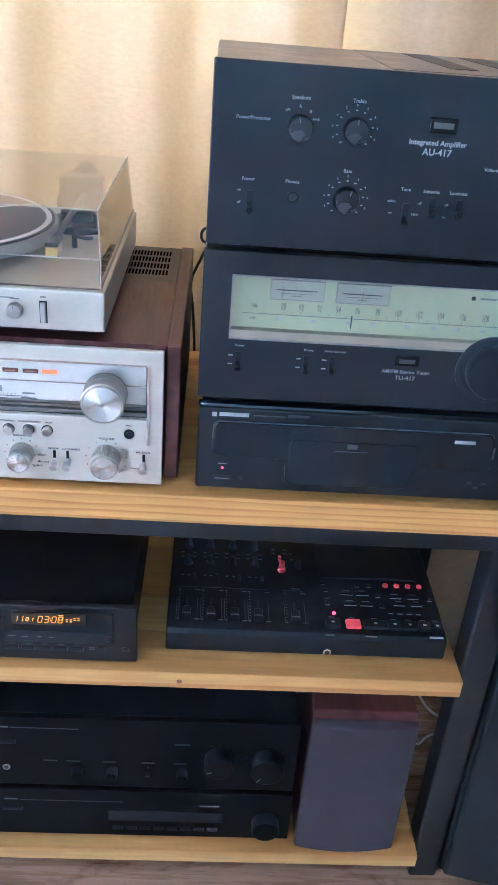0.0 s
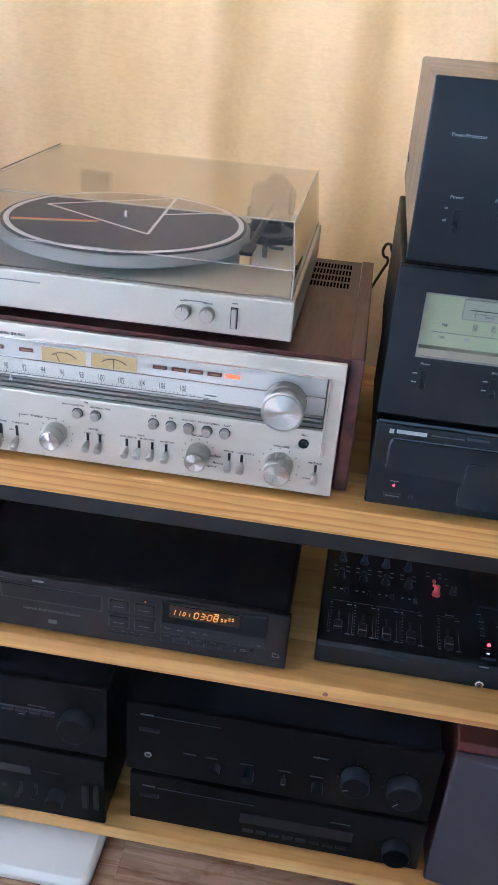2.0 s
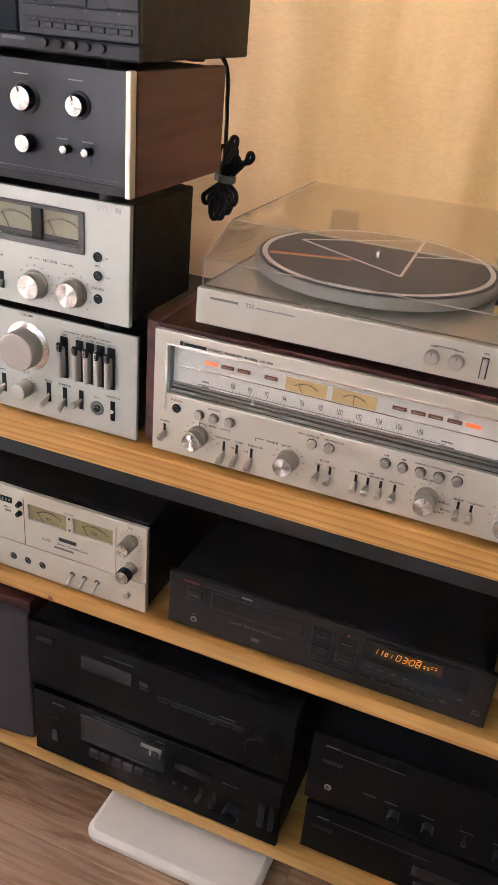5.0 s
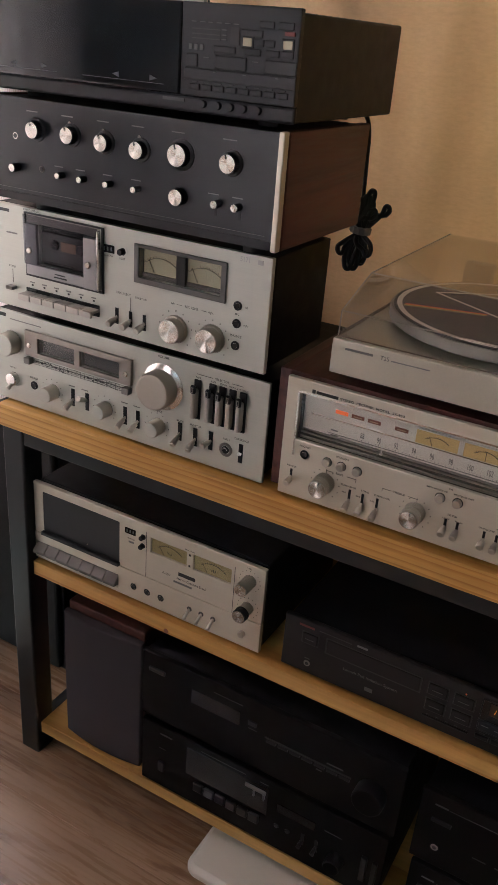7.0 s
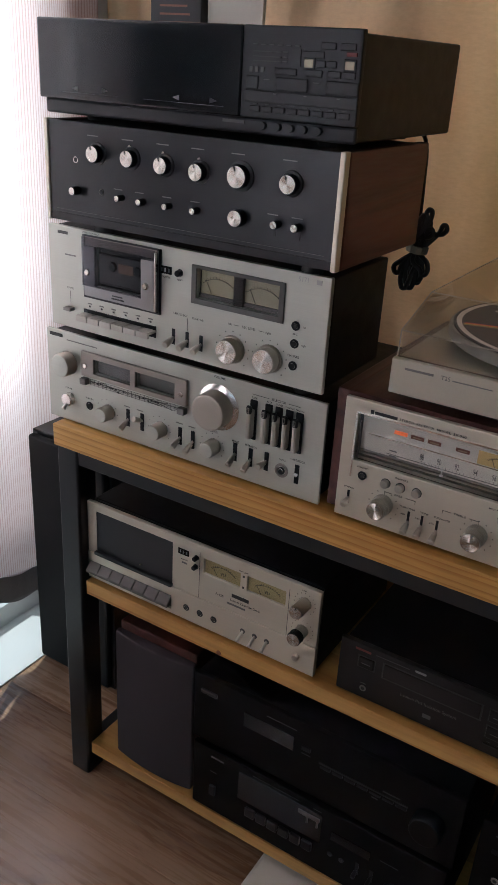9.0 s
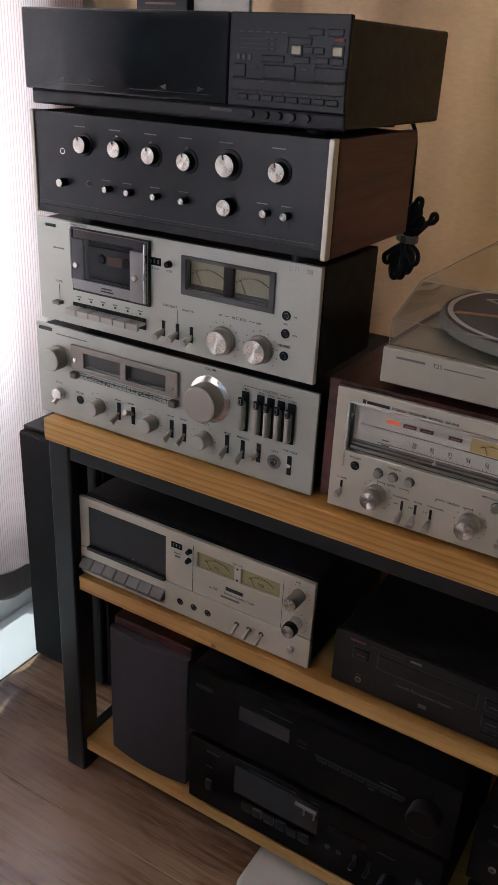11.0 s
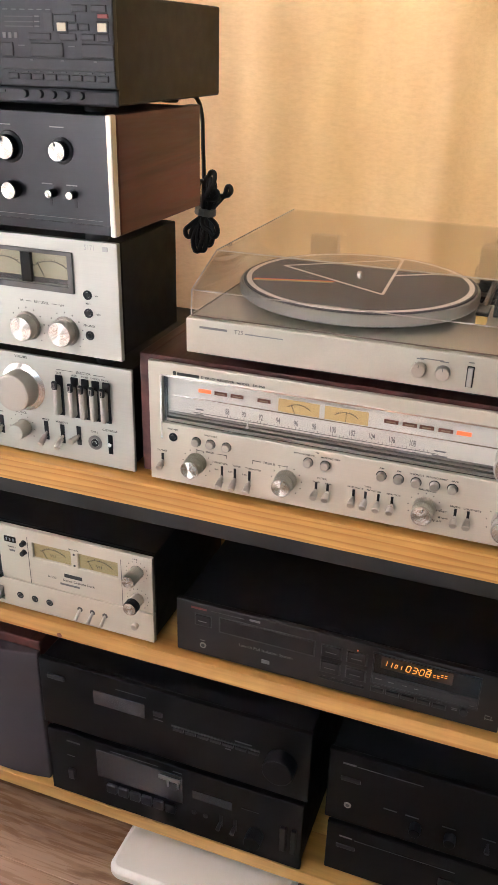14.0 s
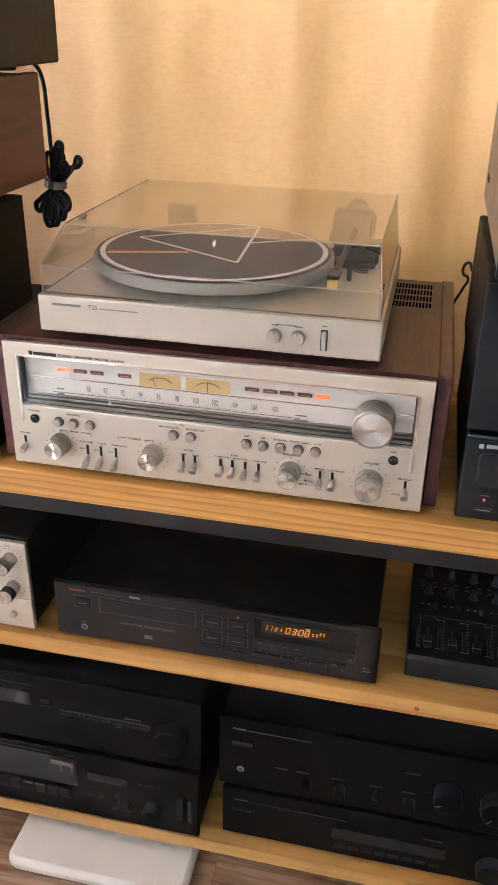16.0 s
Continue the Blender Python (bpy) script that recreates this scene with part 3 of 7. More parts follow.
def window(name, rect, at, label, east):
    """A white frame with a middle post and two panes in a wall opening."""
    a0, a1, z0, z1 = rect
    w = thing(name, (0, 0, 0), label, "window", kind="structure")
    fr = plate(a0, a1, z0, z1, 0, 0.06, [(a0 + 0.06, (a0 + a1) / 2 - 0.03, z0 + 0.06, z1 - 0.06), ((a0 + a1) / 2 + 0.03, a1 - 0.06, z0 + 0.06, z1 - 0.06)])
    panes = [block(a0 + 0.05, (a0 + a1) / 2 - 0.02, 0.027, 0.033, z0 + 0.05, z1 - 0.05), block((a0 + a1) / 2 + 0.02, a1 - 0.05, 0.027, 0.033, z0 + 0.05, z1 - 0.05)]
    for bm in (fr, *panes):
        if east:
            bmesh.ops.rotate(bm, cent=(0, 0, 0), matrix=Matrix.Rotation(radians(90), 3, "Z"), verts=bm.verts)
        bmesh.ops.translate(bm, vec=at, verts=bm.verts)
    part("window_frame", fr, door_white, w)
    for bm in panes:
        part("pane", bm, glass, w).visible_shadow = False


window("window_1", (-0.6, 1.6, 1.45, 2.35), (0, YF - 0.10, 0), "white framed double window in the far wall", False)
window("window_2", (-0.15, 0.95, 0.85, 2.35), (0, YB + 0.03, 0), "white framed window behind the beige curtain", False)
window("door_1", (-0.62, 0.34, 0.0, 2.2), (XL - 0.04, 0, 0), "white framed glazed balcony door, closed", True)
window("door_2", (-2.95, -1.2, 0.0, 2.2), (XL - 0.04, 0, 0), "wide white framed glazed balcony door, closed", True)

alone("ground", block(-40, 40, -40, 40, -0.25, -0.2), outside_pale, "pale paved ground outside the house", "ground", "structure")
alone("balcony", block(-2.6, XL + 0.13, -3.4, YB, -0.2, -0.004), outside_pale, "pale sunlit balcony floor outside the door", "floor", "structure")
for y0, y1 in ((-0.62, 0.34), (-2.95, -1.2)):
    alone("door_sill", block(XL - 0.14, XL + 0.115, y0, y1, -0.004, 0.004), door_white, "white door sill let into the floor", "sill", "structure")
alone("floor_edge", block(XL, XL + 0.115, -1.2, -0.62, -0.004, 0.0), laminate, "narrow oak laminate strip along the wall", "floor", "structure")

floor = alone("floor", block(XL, XR, YF, YB, -0.12, -0.004), laminate, "brown oak laminate plank floor", "floor", "structure")


def curtain(name, p0, p1, z0, z1, depth, waves, material, label, seed, gathers=0.35, axis="x", tilt=(0.0, 0.0)):
    """Hanging cloth in uneven folds, from p0 to p1 along one wall."""
    rnd = random.Random(seed)
    ph = [rnd.uniform(0, 6.28) for _ in range(6)]
    n, rows = 220, 14
    bm = bmesh.new()
    grid = []
    for k in range(rows + 1):
        f = k / rows
        row = []
        for i in range(n + 1):
            s = i / n
            a = s * waves * 2 * math.pi
            d = 0.55 * math.sin(a + 0.7 * math.sin(a * 0.31 + ph[0]) + 0.25 * f) + 0.3 * math.sin(a * 0.53 + ph[1] + 0.5 * f) + 0.15 * math.sin(a * 2.3 + ph[2])
            amp = depth * (0.75 + gathers * math.sin(a * 0.17 + ph[3])) * (0.8 + 0.3 * (1 - f))
            along = p0 + (p1 - p0) * s + 0.012 * math.sin(a * 0.7 + ph[4]) * (1 - f)
            z = z0 + (z1 - z0) * f + (0.006 * math.sin(a * 1.3 + ph[5]) if k == 0 else 0) + (along - 0.19) * (tilt[0] + (tilt[1] - tilt[0]) * f)
            row.append((along, d * amp, z))
        grid.append([bm.verts.new((p[0], p[1], p[2]) if axis == "x" else (p[1], p[0], p[2])) for p in row])
    for a, b2 in zip(grid, grid[1:]):
        for i in range(n):
            bm.faces.new((a[i], a[i + 1], b2[i + 1], b2[i]))
    return bm


def hang(name, bm, at, material, label, thick=0.0016):
    bmesh.ops.translate(bm, vec=at, verts=bm.verts)
    ob = alone(name, bm, material, label, "curtain", smooth=True)
    md = ob.modifiers.new("cloth", "SOLIDIFY")
    md.thickness = thick
    return ob


hang("curtain", curtain("c", -0.88, 0.752, 0.012, 2.42, 0.030, 7.0, curtain_cloth, "", 4), (0, 0.545, 0), curtain_cloth, "beige woven floor length curtain hanging in soft folds")
hang("curtain", curtain("c", 0.722, 3.4, 0.012, 2.42, 0.044, 12.0, curtain_cloth, "", 9), (0, 0.575, 0), curtain_cloth, "beige woven curtain overlapping its neighbour")
for y0, y1, folds, lean in ((-0.70, 0.50, 6.0, -0.28), (-3.05, -1.1, 9.0, 0.0)):
    hang("sheer_curtain", curtain("c", y0, y1, 0.215, 2.40, 0.022, folds, sheer_cloth, "", 5, axis="y", tilt=(lean, 0.0)), (-0.845, 0, 0), sheer_cloth, "pink striped sheer curtain before the balcony door")
    hang("sheer_hem", curtain("c", y0, y1, 0.145, 0.214, 0.022, folds, hem_cloth, "", 5, axis="y", tilt=(lean, lean)), (-0.845, 0, 0), hem_cloth, "grey weighted hem band of the sheer curtain")
alone("curtain_rail", boxes((XL + 0.02, XR - 0.02, 0.53, 0.59, 2.42, 2.45), (XL + 0.02, XL + 0.09, -1.8, 0.53, 2.42, 2.45)), door_white, "white curtain rail under the ceiling", "curtain rail", "structure")
alone("curtain_bracket", boxes((XL + 0.06, XR - 0.06, 0.54, 0.56, 2.45, H), (XL + 0.04, XL + 0.06, -1.7, 0.5, 2.45, H)), door_white, "white bracket strip holding the curtain rail", "bracket", "structure")

# ---- the rack ----
SY0, SY1 = -0.012, 0.43
LX0, LX1, RX0, RX1 = -0.503, -0.458, 0.949, 0.994
TOP, MID, LOW = 0.748, 0.455, 0.081

rack = thing("steel_rack_frame", ((LX0 + RX1) / 2, 0.2, 0), "black powder coated steel frame of a three tier rack", "rack")
for x0, x1 in ((LX0, LX1), (RX0, RX1)):
    for y0 in ((-0.006 if x0 < 0 else 0.022), 0.375):
        tube_leg = block(x0, x1, y0, y0 + 0.045, 0.004, TOP - 0.038)
        upright = [e for e in tube_leg.edges if abs(e.verts[0].co.z - e.verts[1].co.z) > 0.1]
        bmesh.ops.bevel(tube_leg, geom=upright, offset=0.005, segments=5, affect="EDGES", profile=0.5)
        leg = part("leg", tube_leg, steel_black, rack, smooth=True)
        leg.modifiers.new("flat", "WEIGHTED_NORMAL").keep_sharp = True
        part("foot_pad", block(x0 + 0.004, x1 - 0.004, y0 + 0.004, y0 + 0.041, 0, 0.005), rubber, rack)
    for z1 in (TOP - 0.040, MID - 0.0285, LOW - 0.0275):
        inset = 0.036 if x0 > 0 and z1 < 0.6 else 0.0
        part("side_rail", block(x0 + 0.006 - inset, x1 - 0.006 - inset, (0.039 if x0 < 0 else 0.067), 0.375, z1 - 0.026 - inset * 0.12, z1 - inset * 0.12), steel_black, rack, soft=0.0015)
for y0 in (-0.004, 0.38):
    part("cross_rail", block(LX1, RX0, y0, y0 + 0.034, TOP - 0.066, TOP - 0.038), steel_black, rack, soft=0.002)
for z1 in (MID - 0.028, LOW - 0.027):
    for x0, x1 in ((LX1, LX1 + 0.03), (RX0 - 0.03, RX0)):
        part("support_angle", block(x0, x1, 0.02, 0.40, z1 - 0.004, z1), steel_black, rack)


def shelf(name, x0, x1, y0, y1, z0, z1, material, label, laminations):
    """A board glued up from strips, some a hair proud of their neighbours."""
    t = thing(name, ((x0 + x1) / 2, (y0 + y1) / 2, z0), label, "shelf", "rack shelves")
    rnd = random.Random(int(z0 * 1000))
    step = (y1 - y0) / laminations
    for i in range(laminations):
        d = rnd.uniform(0, 0.0004)
        part("stave", block(x0 + d, x1 - d, y0 + i * step, y0 + (i + 1) * step - 0.0002, z0 + d, z1 - d), material, t, soft=0.0012 if i == 0 else 0.0005)
    rnd.seed(3)
    return t


shelf("top_shelf", -0.503, 0.990, SY0, SY1, TOP - 0.038, TOP, pine, "thick yellow pine board laid on the steel frame", 5)
shelf("middle_shelf", LX1 + 0.0015, RX0 - 0.0015, 0.003, 0.42, MID - 0.028, MID, pine_pale, "yellow pine board between the black legs", 5)
shelf("bottom_shelf", LX1 + 0.0015, RX0 - 0.0015, 0.002, 0.42, LOW - 0.027, LOW, pine_pale, "yellow pine board just above the floor", 5)
for x, z, r in ((0.556, MID - 0.016, 0.004), (0.585, LOW - 0.012, 0.003), (-0.174, MID - 0.023, 0.005), (0.36, LOW - 0.02, 0.002)):
    alone("wood_knot", lathe(bmesh.new(), (x, 0.0032, z), (0, -1, 0), [(r, 0), (r * 0.8, 0.0008)], 14), brown_legend, "small dark knot in the pine edge", "knot", "structure")

# ---- receiver ----
u = thing("stereo_receiver", (0.2625, 0.2, TOP), "silver faced stereo receiver in a dark wooden case", "receiver", "hi-fi units")
f = Front(u, 0.0, ink_black)
DX0, DX1, DZ0, DZ1 = 0.019, 0.507, 0.838, 0.904
part("front_panel", plate(0.0, 0.525, 0.754, 0.922, 0.0, 0.008, [(DX0, DX1, DZ0, DZ1)]), silver, u, "champagne silver brushed front", soft=0.0012)
part("case_side", block(-0.018, -0.001, 0.012, 0.402, 0.757, 0.926), rosewood, u, "dark veneered wood", soft=0.002)
part("case_side", block(0.526, 0.543, 0.012, 0.402, 0.757, 0.926), rosewood, u, "dark veneered wood", soft=0.002)
part("case_top", block(-0.001, 0.526, 0.012, 0.232, 0.914, 0.9255), rosewood, u, "dark veneered wood")
part("case_top", block(0.0775, 0.448, 0.232, 0.402, 0.914, 0.9255), rosewood, u, "dark veneered wood")
part("chassis", boxes((0.002, 0.523, 0.028, 0.396, 0.757, 0.912)), black_case, u)
for vx in (0.0, 0.448):
    vent = part("vent_plate", block(vx, vx + 0.0775, 0.232, 0.402, 0.914, 0.9235), vent_brown, u, "dark brown slotted vent", soft=0.0008)
    for i in range(4):
        for j in range(13):
            part("vent_slot", block(vx + 0.0055 + j * 0.0046, vx + 0.0084 + j * 0.0046, 0.2665 + i * 0.0305, 0.2875 + i * 0.0305, 0.9225, 0.9239), vent_gap, vent)
feet(u, 0.0, 0.525, 0.012, 0.39, TOP, 0.758)
# dial
dial = part("dial_plate", boxes((DX0, DX1, 0.014, 0.017, 0.851, DZ1)), dial_silver, u, "silvery tuning scale")
part("dial_rail", boxes((DX0, DX1, 0.009, 0.014, 0.838, 0.8425), (DX0, DX1, 0.011, 0.014, 0.8445, 0.8475), (DX0, DX1, 0.0125, 0.014, 0.8485, 0.851)), dial_rail, u)
part("dial_cheek", boxes((DX0, DX0 + 0.002, 0.008, 0.014, DZ0, DZ1), (DX1 - 0.002, DX1, 0.008, 0.014, DZ0, DZ1), (DX0, DX1, 0.008, 0.014, DZ1 - 0.002, DZ1)), dial_hollow, u)
part("dial_ridge", boxes((DX0 + 0.012, DX1, 0.0125, 0.014, 0.8735, 0.8748)), chrome, u)
part("dial_glass", boxes((DX0, DX1, 0.0015, 0.003, DZ0, DZ1)), dial_glass, u).visible_shadow = False
part("dial_trim", boxes((DX0 - 0.001, DX1 + 0.001, -0.0016, 0.0, DZ1, DZ1 + 0.0022), (DX1, DX1 + 0.003, -0.0035, 0.0, 0.808, DZ1 + 0.002), (DX0 - 0.0022, DX0, -0.0012, 0.0, 0.815, DZ1)), chrome, u, "bright metal trim")
for x, lit in ((0.073, 1), (0.095, 0), (0.117, 0), (0.153, 0), (0.313, 0), (0.335, 0), (0.355, 0), (0.377, 0), (0.398, 1)):
    part("indicator", block(x - 0.0085, x + 0.0085, 0.0128, 0.0142, 0.8833, 0.8880), orange_lamp if lit else brown_legend, u, "lit orange legend" if lit else "unlit brown legend")
g = Front(u, 0.014, ink_grey)
g.meter(0.172, 0.2250, 0.8755, 0.8935, meter_glow, -0.001, -24, "amber lit meter")
g.meter(0.2315, 0.2855, 0.8755, 0.8935, meter_glow, -0.001, 0, "amber lit meter")
part("meter_lip", boxes((0.1705, 0.287, 0.0118, 0.0135, 0.8935, 0.8952), (0.225, 0.2315, 0.0122, 0.0135, 0.8755, 0.8935)), dial_silver, u)
for i, n in enumerate(("88", "90", "92", "94", "96", "98", "100", "102", "104", "106", "108")):
    x = 0.1041 + 0.02235 * i + 0.00013 * i * i
    g.say(n, x, 0.8622, 0.0112, wide=0.50)
    for j in range(5):
        g.bar(x + 0.0046 * j, 0.8560, 0.0004, 0.0030 if j == 0 else 0.0020)
for x, w in ((0.1245, 0.003), (0.150, 0.003), (0.189, 0.003), (0.2155, 0.003), (0.238, 0.003), (0.257, 0.003), (0.2905, 0.0042), (0.3205, 0.0042), (0.3435, 0.0042)):
    g.bar(x, 0.8500, w, 0.0028)
g.bar(0.214, 0.8540, 0.316, 0.0006)
g.bar(0.066, 0.8590, 0.010, 0.0016, ink_dim)
g.bar(0.066, 0.8520, 0.010, 0.0016, ink_dim)
g.bar(0.3735, 0.8580, 0.014, 0.0016, ink_dim)
g.bar(0.3735, 0.8520, 0.018, 0.0016, ink_dim)
for x in (0.095, 0.117, 0.153, 0.313, 0.335, 0.355, 0.377):
    g.bar(x, 0.8855, 0.011, 0.0012, tan_print, -0.0014)
part("dial_pointer", boxes((0.1318, 0.1332, 0.0105, 0.012, 0.848, 0.8585), (0.1305, 0.1345, 0.0100, 0.012, 0.8455, 0.8485)), ink_white, u, "pale dial pointer")
# controls
f.jack(0.034, 0.820, 0.006)
f.jack(0.487, 0.820, 0.006)
for x in (0.067, 0.087, 0.109, 0.218, 0.240, 0.310, 0.331, 0.352, 0.374, 0.395):
    f.button(x, 0.8195)
for x in (0.018, 0.230, 0.245, 0.278, 0.293, 0.309, 0.326, 0.402, 0.417, 0.504):
    f.lever(x, 0.7845, 0.0050, 0.0165, 0.019, 0.35)
for x in (0.103, 0.121, 0.141):
    f.lever(x, 0.7790, 0.0050, 0.0190, 0.024, 0.60)
for x, z in ((0.0675, 0.790), (0.1910, 0.790), (0.3655, 0.789)):
    f.knob(x, z, 0.0126, 0.027, face=knob_metal, mark=ink_grey, turn=8, tier=1.10)
    f.ticks(x, z - 0.002, 0.0200, 11, -140, 140, 0.0012, h=0.0012)
f.knob(0.461, 0.7882, 0.0158, 0.027, face=knob_metal, mark=ink_grey, turn=-160, tier=1.08)
f.ticks(0.461, 0.7865, 0.0232, 11, -140, 140, 0.0012, h=0.0012)
f.knob(0.461, 0.870, 0.0236, 0.031, face=knob_metal, flute=0.015, seg=96, tier=1.02)
for s, x, z, k in (("PHONES", 0.034, 0.831, 0.0045), ("SPEAKERS", 0.087, 0.831, 0.0045), ("POWER", 0.018, 0.798, 0.0045), ("BASS", 0.086, 0.8075, 0.0054), ("TREBLE", 0.167, 0.8075, 0.0054), ("TURNOVER", 0.100, 0.795, 0.0045), ("TONE", 0.123, 0.795, 0.0045), ("TURNOVER", 0.146, 0.795, 0.0045), ("FM", 0.229, 0.8345, 0.00414), ("MPX NOISE FIL", 0.213, 0.8295, 0.0045), ("MUTING OFF", 0.246, 0.8295, 0.0045), ("FILTER", 0.237, 0.8005, 0.0045), ("LOW", 0.230, 0.7945, 0.00414), ("HIGH", 0.246, 0.7945, 0.00414), ("AM", 0.310, 0.8295, 0.0045), ("FM", 0.331, 0.8295, 0.0045), ("PHONO1", 0.352, 0.8295, 0.0045), ("PHONO2/MIC", 0.376, 0.8295, 0.0045), ("AUX", 0.397, 0.8295, 0.0045), ("DUPLICATE", 0.280, 0.7970, 0.00414), ("TAPE", 0.295, 0.8010, 0.00414), ("MONITOR", 0.303, 0.7970, 0.00414), ("ADAPTOR", 0.327, 0.7970, 0.00414), ("BALANCE", 0.3665, 0.8115, 0.00528), ("MODE", 0.401, 0.7965, 0.0045), ("LOUDNESS", 0.421, 0.7965, 0.0045), ("STEREO", 0.386, 0.787, 0.00432), ("MONO", 0.389, 0.778, 0.00432), ("RIGHT", 0.382, 0.773, 0.00432), ("VOLUME", 0.462, 0.8125, 0.00528), ("MIC", 0.487, 0.831, 0.0045), ("MUTING", 0.503, 0.7965, 0.0045), ("LOWER", 0.494, 0.775, 0.00378), ("OFF", 0.115, 0.785, 0.00414), ("400", 0.095, 0.785, 0.00414), ("2.5k", 0.134, 0.785, 0.00414)):
    f.say(s, x, z, k * 0.74, wide=1.25, bold=0.02)
f.say("STEREO  RECEIVER  MODEL  SX-950", 0.116, 0.9095, 0.0044, wide=1.22, bold=0.03)
f.bar(0.0560, 0.9095, 0.030, 0.0040)
f.bar(0.0375, 0.9097, 0.0045, 0.0052)
for a, b2 in ((0.0675, 0.077), (0.096, 0.109), (0.145, 0.156), (0.179, 0.191)):
    f.bar((a + b2) / 2, 0.8075, b2 - a, 0.0005)
for x in (0.0675, 0.109, 0.145, 0.191):
    f.bar(x, 0.8055, 0.0005, 0.0045)

# ---- turntable ----
u = thing("turntable", (0.255, 0.19, 0.926), "silver record player with a clear dust cover closed", "turntable", "hi-fi units")
part("plinth", block(0.050, 0.460, 0.008, 0.368, 0.9375, 0.982), plinth_grey, u, "champagne grey plinth", soft=0.002)
part("base", block(0.060, 0.450, 0.022, 0.358, 0.932, 0.938), black_plastic, u)
feet(u, 0.06, 0.45, 0.02, 0.358, 0.9255, 0.9325, 0.02)
f = Front(u, 0.008, ink_grey)
f.knob(0.339, 0.9585, 0.0082, 0.010, face=knob_satin, mark=ink_grey, flute=0.03)
f.knob(0.366, 0.9585, 0.0082, 0.010, face=knob_satin, mark=ink_grey, flute=0.03)
f.key(0.3955, 0.9575, 0.0055, 0.022, 0.004, key_metal)
f.bar(0.3955, 0.9575, 0.008, 0.0245, black_plastic)
f.say("T25", 0.1200, 0.9715, 0.0074)
f.bar(0.0865, 0.9718, 0.036, 0.0026)
f.bar(0.1520, 0.9705, 0.048, 0.0012, ink_dim)
f.bar(0.352, 0.9715, 0.026, 0.001)
f.bar(0.339, 0.9705, 0.008, 0.0012)
f.bar(0.366, 0.9705, 0.010, 0.0012)
f.bar(0.3955, 0.974, 0.006, 0.0012)
PC = Vector((0.224, 0.180, 0.0))
part("platter", lathe(bmesh.new(), (PC.x, PC.y, 0.984), (0, 0, 1), [(0.120, 0), (0.120, 0.006), (0.1545, 0.0065), (0.1575, 0.0085), (0.1575, 0.0195), (0.1560, 0.0215), (0.02, 0.0215)], 96), platter_metal, u, "silver platter", smooth=True)
mat = part("slipmat", lathe(bmesh.new(), (PC.x, PC.y, 1.0050), (0, 0, 1), [(0.1530, 0), (0.1530, 0.0025), (0.004, 0.0025)], 96), record_vinyl, u, "dark mat printed with a white prism", smooth=True)


def ring(bm, c, r0, r1, z0, z1, n=96):
    rows = [[bm.verts.new((c.x + r * math.cos(2 * math.pi * i / n), c.y + r * math.sin(2 * math.pi * i / n), z)) for i in range(n)] for r, z in ((r0, z0), (r0, z1), (r1, z1), (r1, z0))]
    for a, b2 in zip(rows, rows[1:] + rows[:1]):
        for i in range(n):
            bm.faces.new((a[i], a[(i + 1) % n], b2[(i + 1) % n], b2[i]))
    return bm


def stripe(bm, a, b2, w, z0, z1):
    a, b2 = Vector((*a, 0)), Vector((*b2, 0))
    n = (b2 - a).normalized().cross(Vector((0, 0, 1))) * w / 2
    lo = [bm.verts.new((p.x, p.y, z0)) for p in (a + n, b2 + n, b2 - n, a - n)]
    hi = [bm.verts.new((p.x, p.y, z1)) for p in (a + n, b2 + n, b2 - n, a - n)]
    bm.faces.new(hi)
    bm.faces.new(lo[::-1])
    for i in range(4):
        bm.faces.new((lo[i], lo[(i + 1) % 4], hi[(i + 1) % 4], hi[i]))


MZ = 1.0075
art = ring(bmesh.new(), PC, 0.1425, 0.1492, MZ - 0.0003, MZ + 0.0003)
for a, b2 in (((0.110, 0.211), (0.268, 0.120)), ((0.268, 0.120), (0.256, 0.319)), ((0.256, 0.319), (0.110, 0.211)), ((0.262, 0.221), (0.337, 0.267))):
    stripe(art, a, b2, 0.0036, MZ - 0.0003, MZ + 0.0004)
part("mat_print", art, record_white, mat, "white printed ring and prism")
for i, c in enumerate((red_key, amber_print, meter_yellow)):
    sp = bmesh.new()
    stripe(sp, (0.096, 0.128 - 0.004 * i), (0.196, 0.156 - 0.003 * i), 0.0035, MZ - 0.0003, MZ + 0.0003 + 0.0001 * i)
    part("mat_print", sp, c, mat, "spectrum stripe")
part("spindle", lathe(bmesh.new(), (PC.x, PC.y, 1.0065), (0, 0, 1), [(0.0035, 0), (0.0035, 0.010), (0.002, 0.012)], 14), chrome, u, smooth=True)
arm = part("tonearm_base", lathe(bmesh.new(), (0.392, 0.266, 0.982), (0, 0, 1), [(0.042, 0), (0.042, 0.007), (0.040, 0.009), (0.022, 0.010), (0.020, 0.022), (0.012, 0.024)], 40), black_plastic, u, smooth=True)
housing = boxes((0.365, 0.418, 0.292, 0.330, 0.996, 1.041), (0.418, 0.423, 0.296, 0.326, 1.008, 1.037), (0.360, 0.365, 0.300, 0.322, 0.996, 1.012))
part("tonearm_housing", housing, grey_plastic, arm, "dark pivot housing", soft=0.003)
part("counterweight", lathe(bmesh.new(), (0.3945, 0.318, 1.036), (0, 1, 0), [(0.014, 0), (0.0165, 0.003), (0.0165, 0.024), (0.014, 0.026)], 28), grey_plastic, arm, smooth=True)
part("arm_plate", block(0.366, 0.432, 0.232, 0.300, 0.982, 0.9865), black_plastic, arm, "black pivot plate", soft=0.002)
part("tonearm_tube", rod(bmesh.new(), (0.397, 0.29, 1.018), (0.394, 0.100, 1.011), 0.0040), grey_plastic, arm, "slim dark tube", smooth=True)
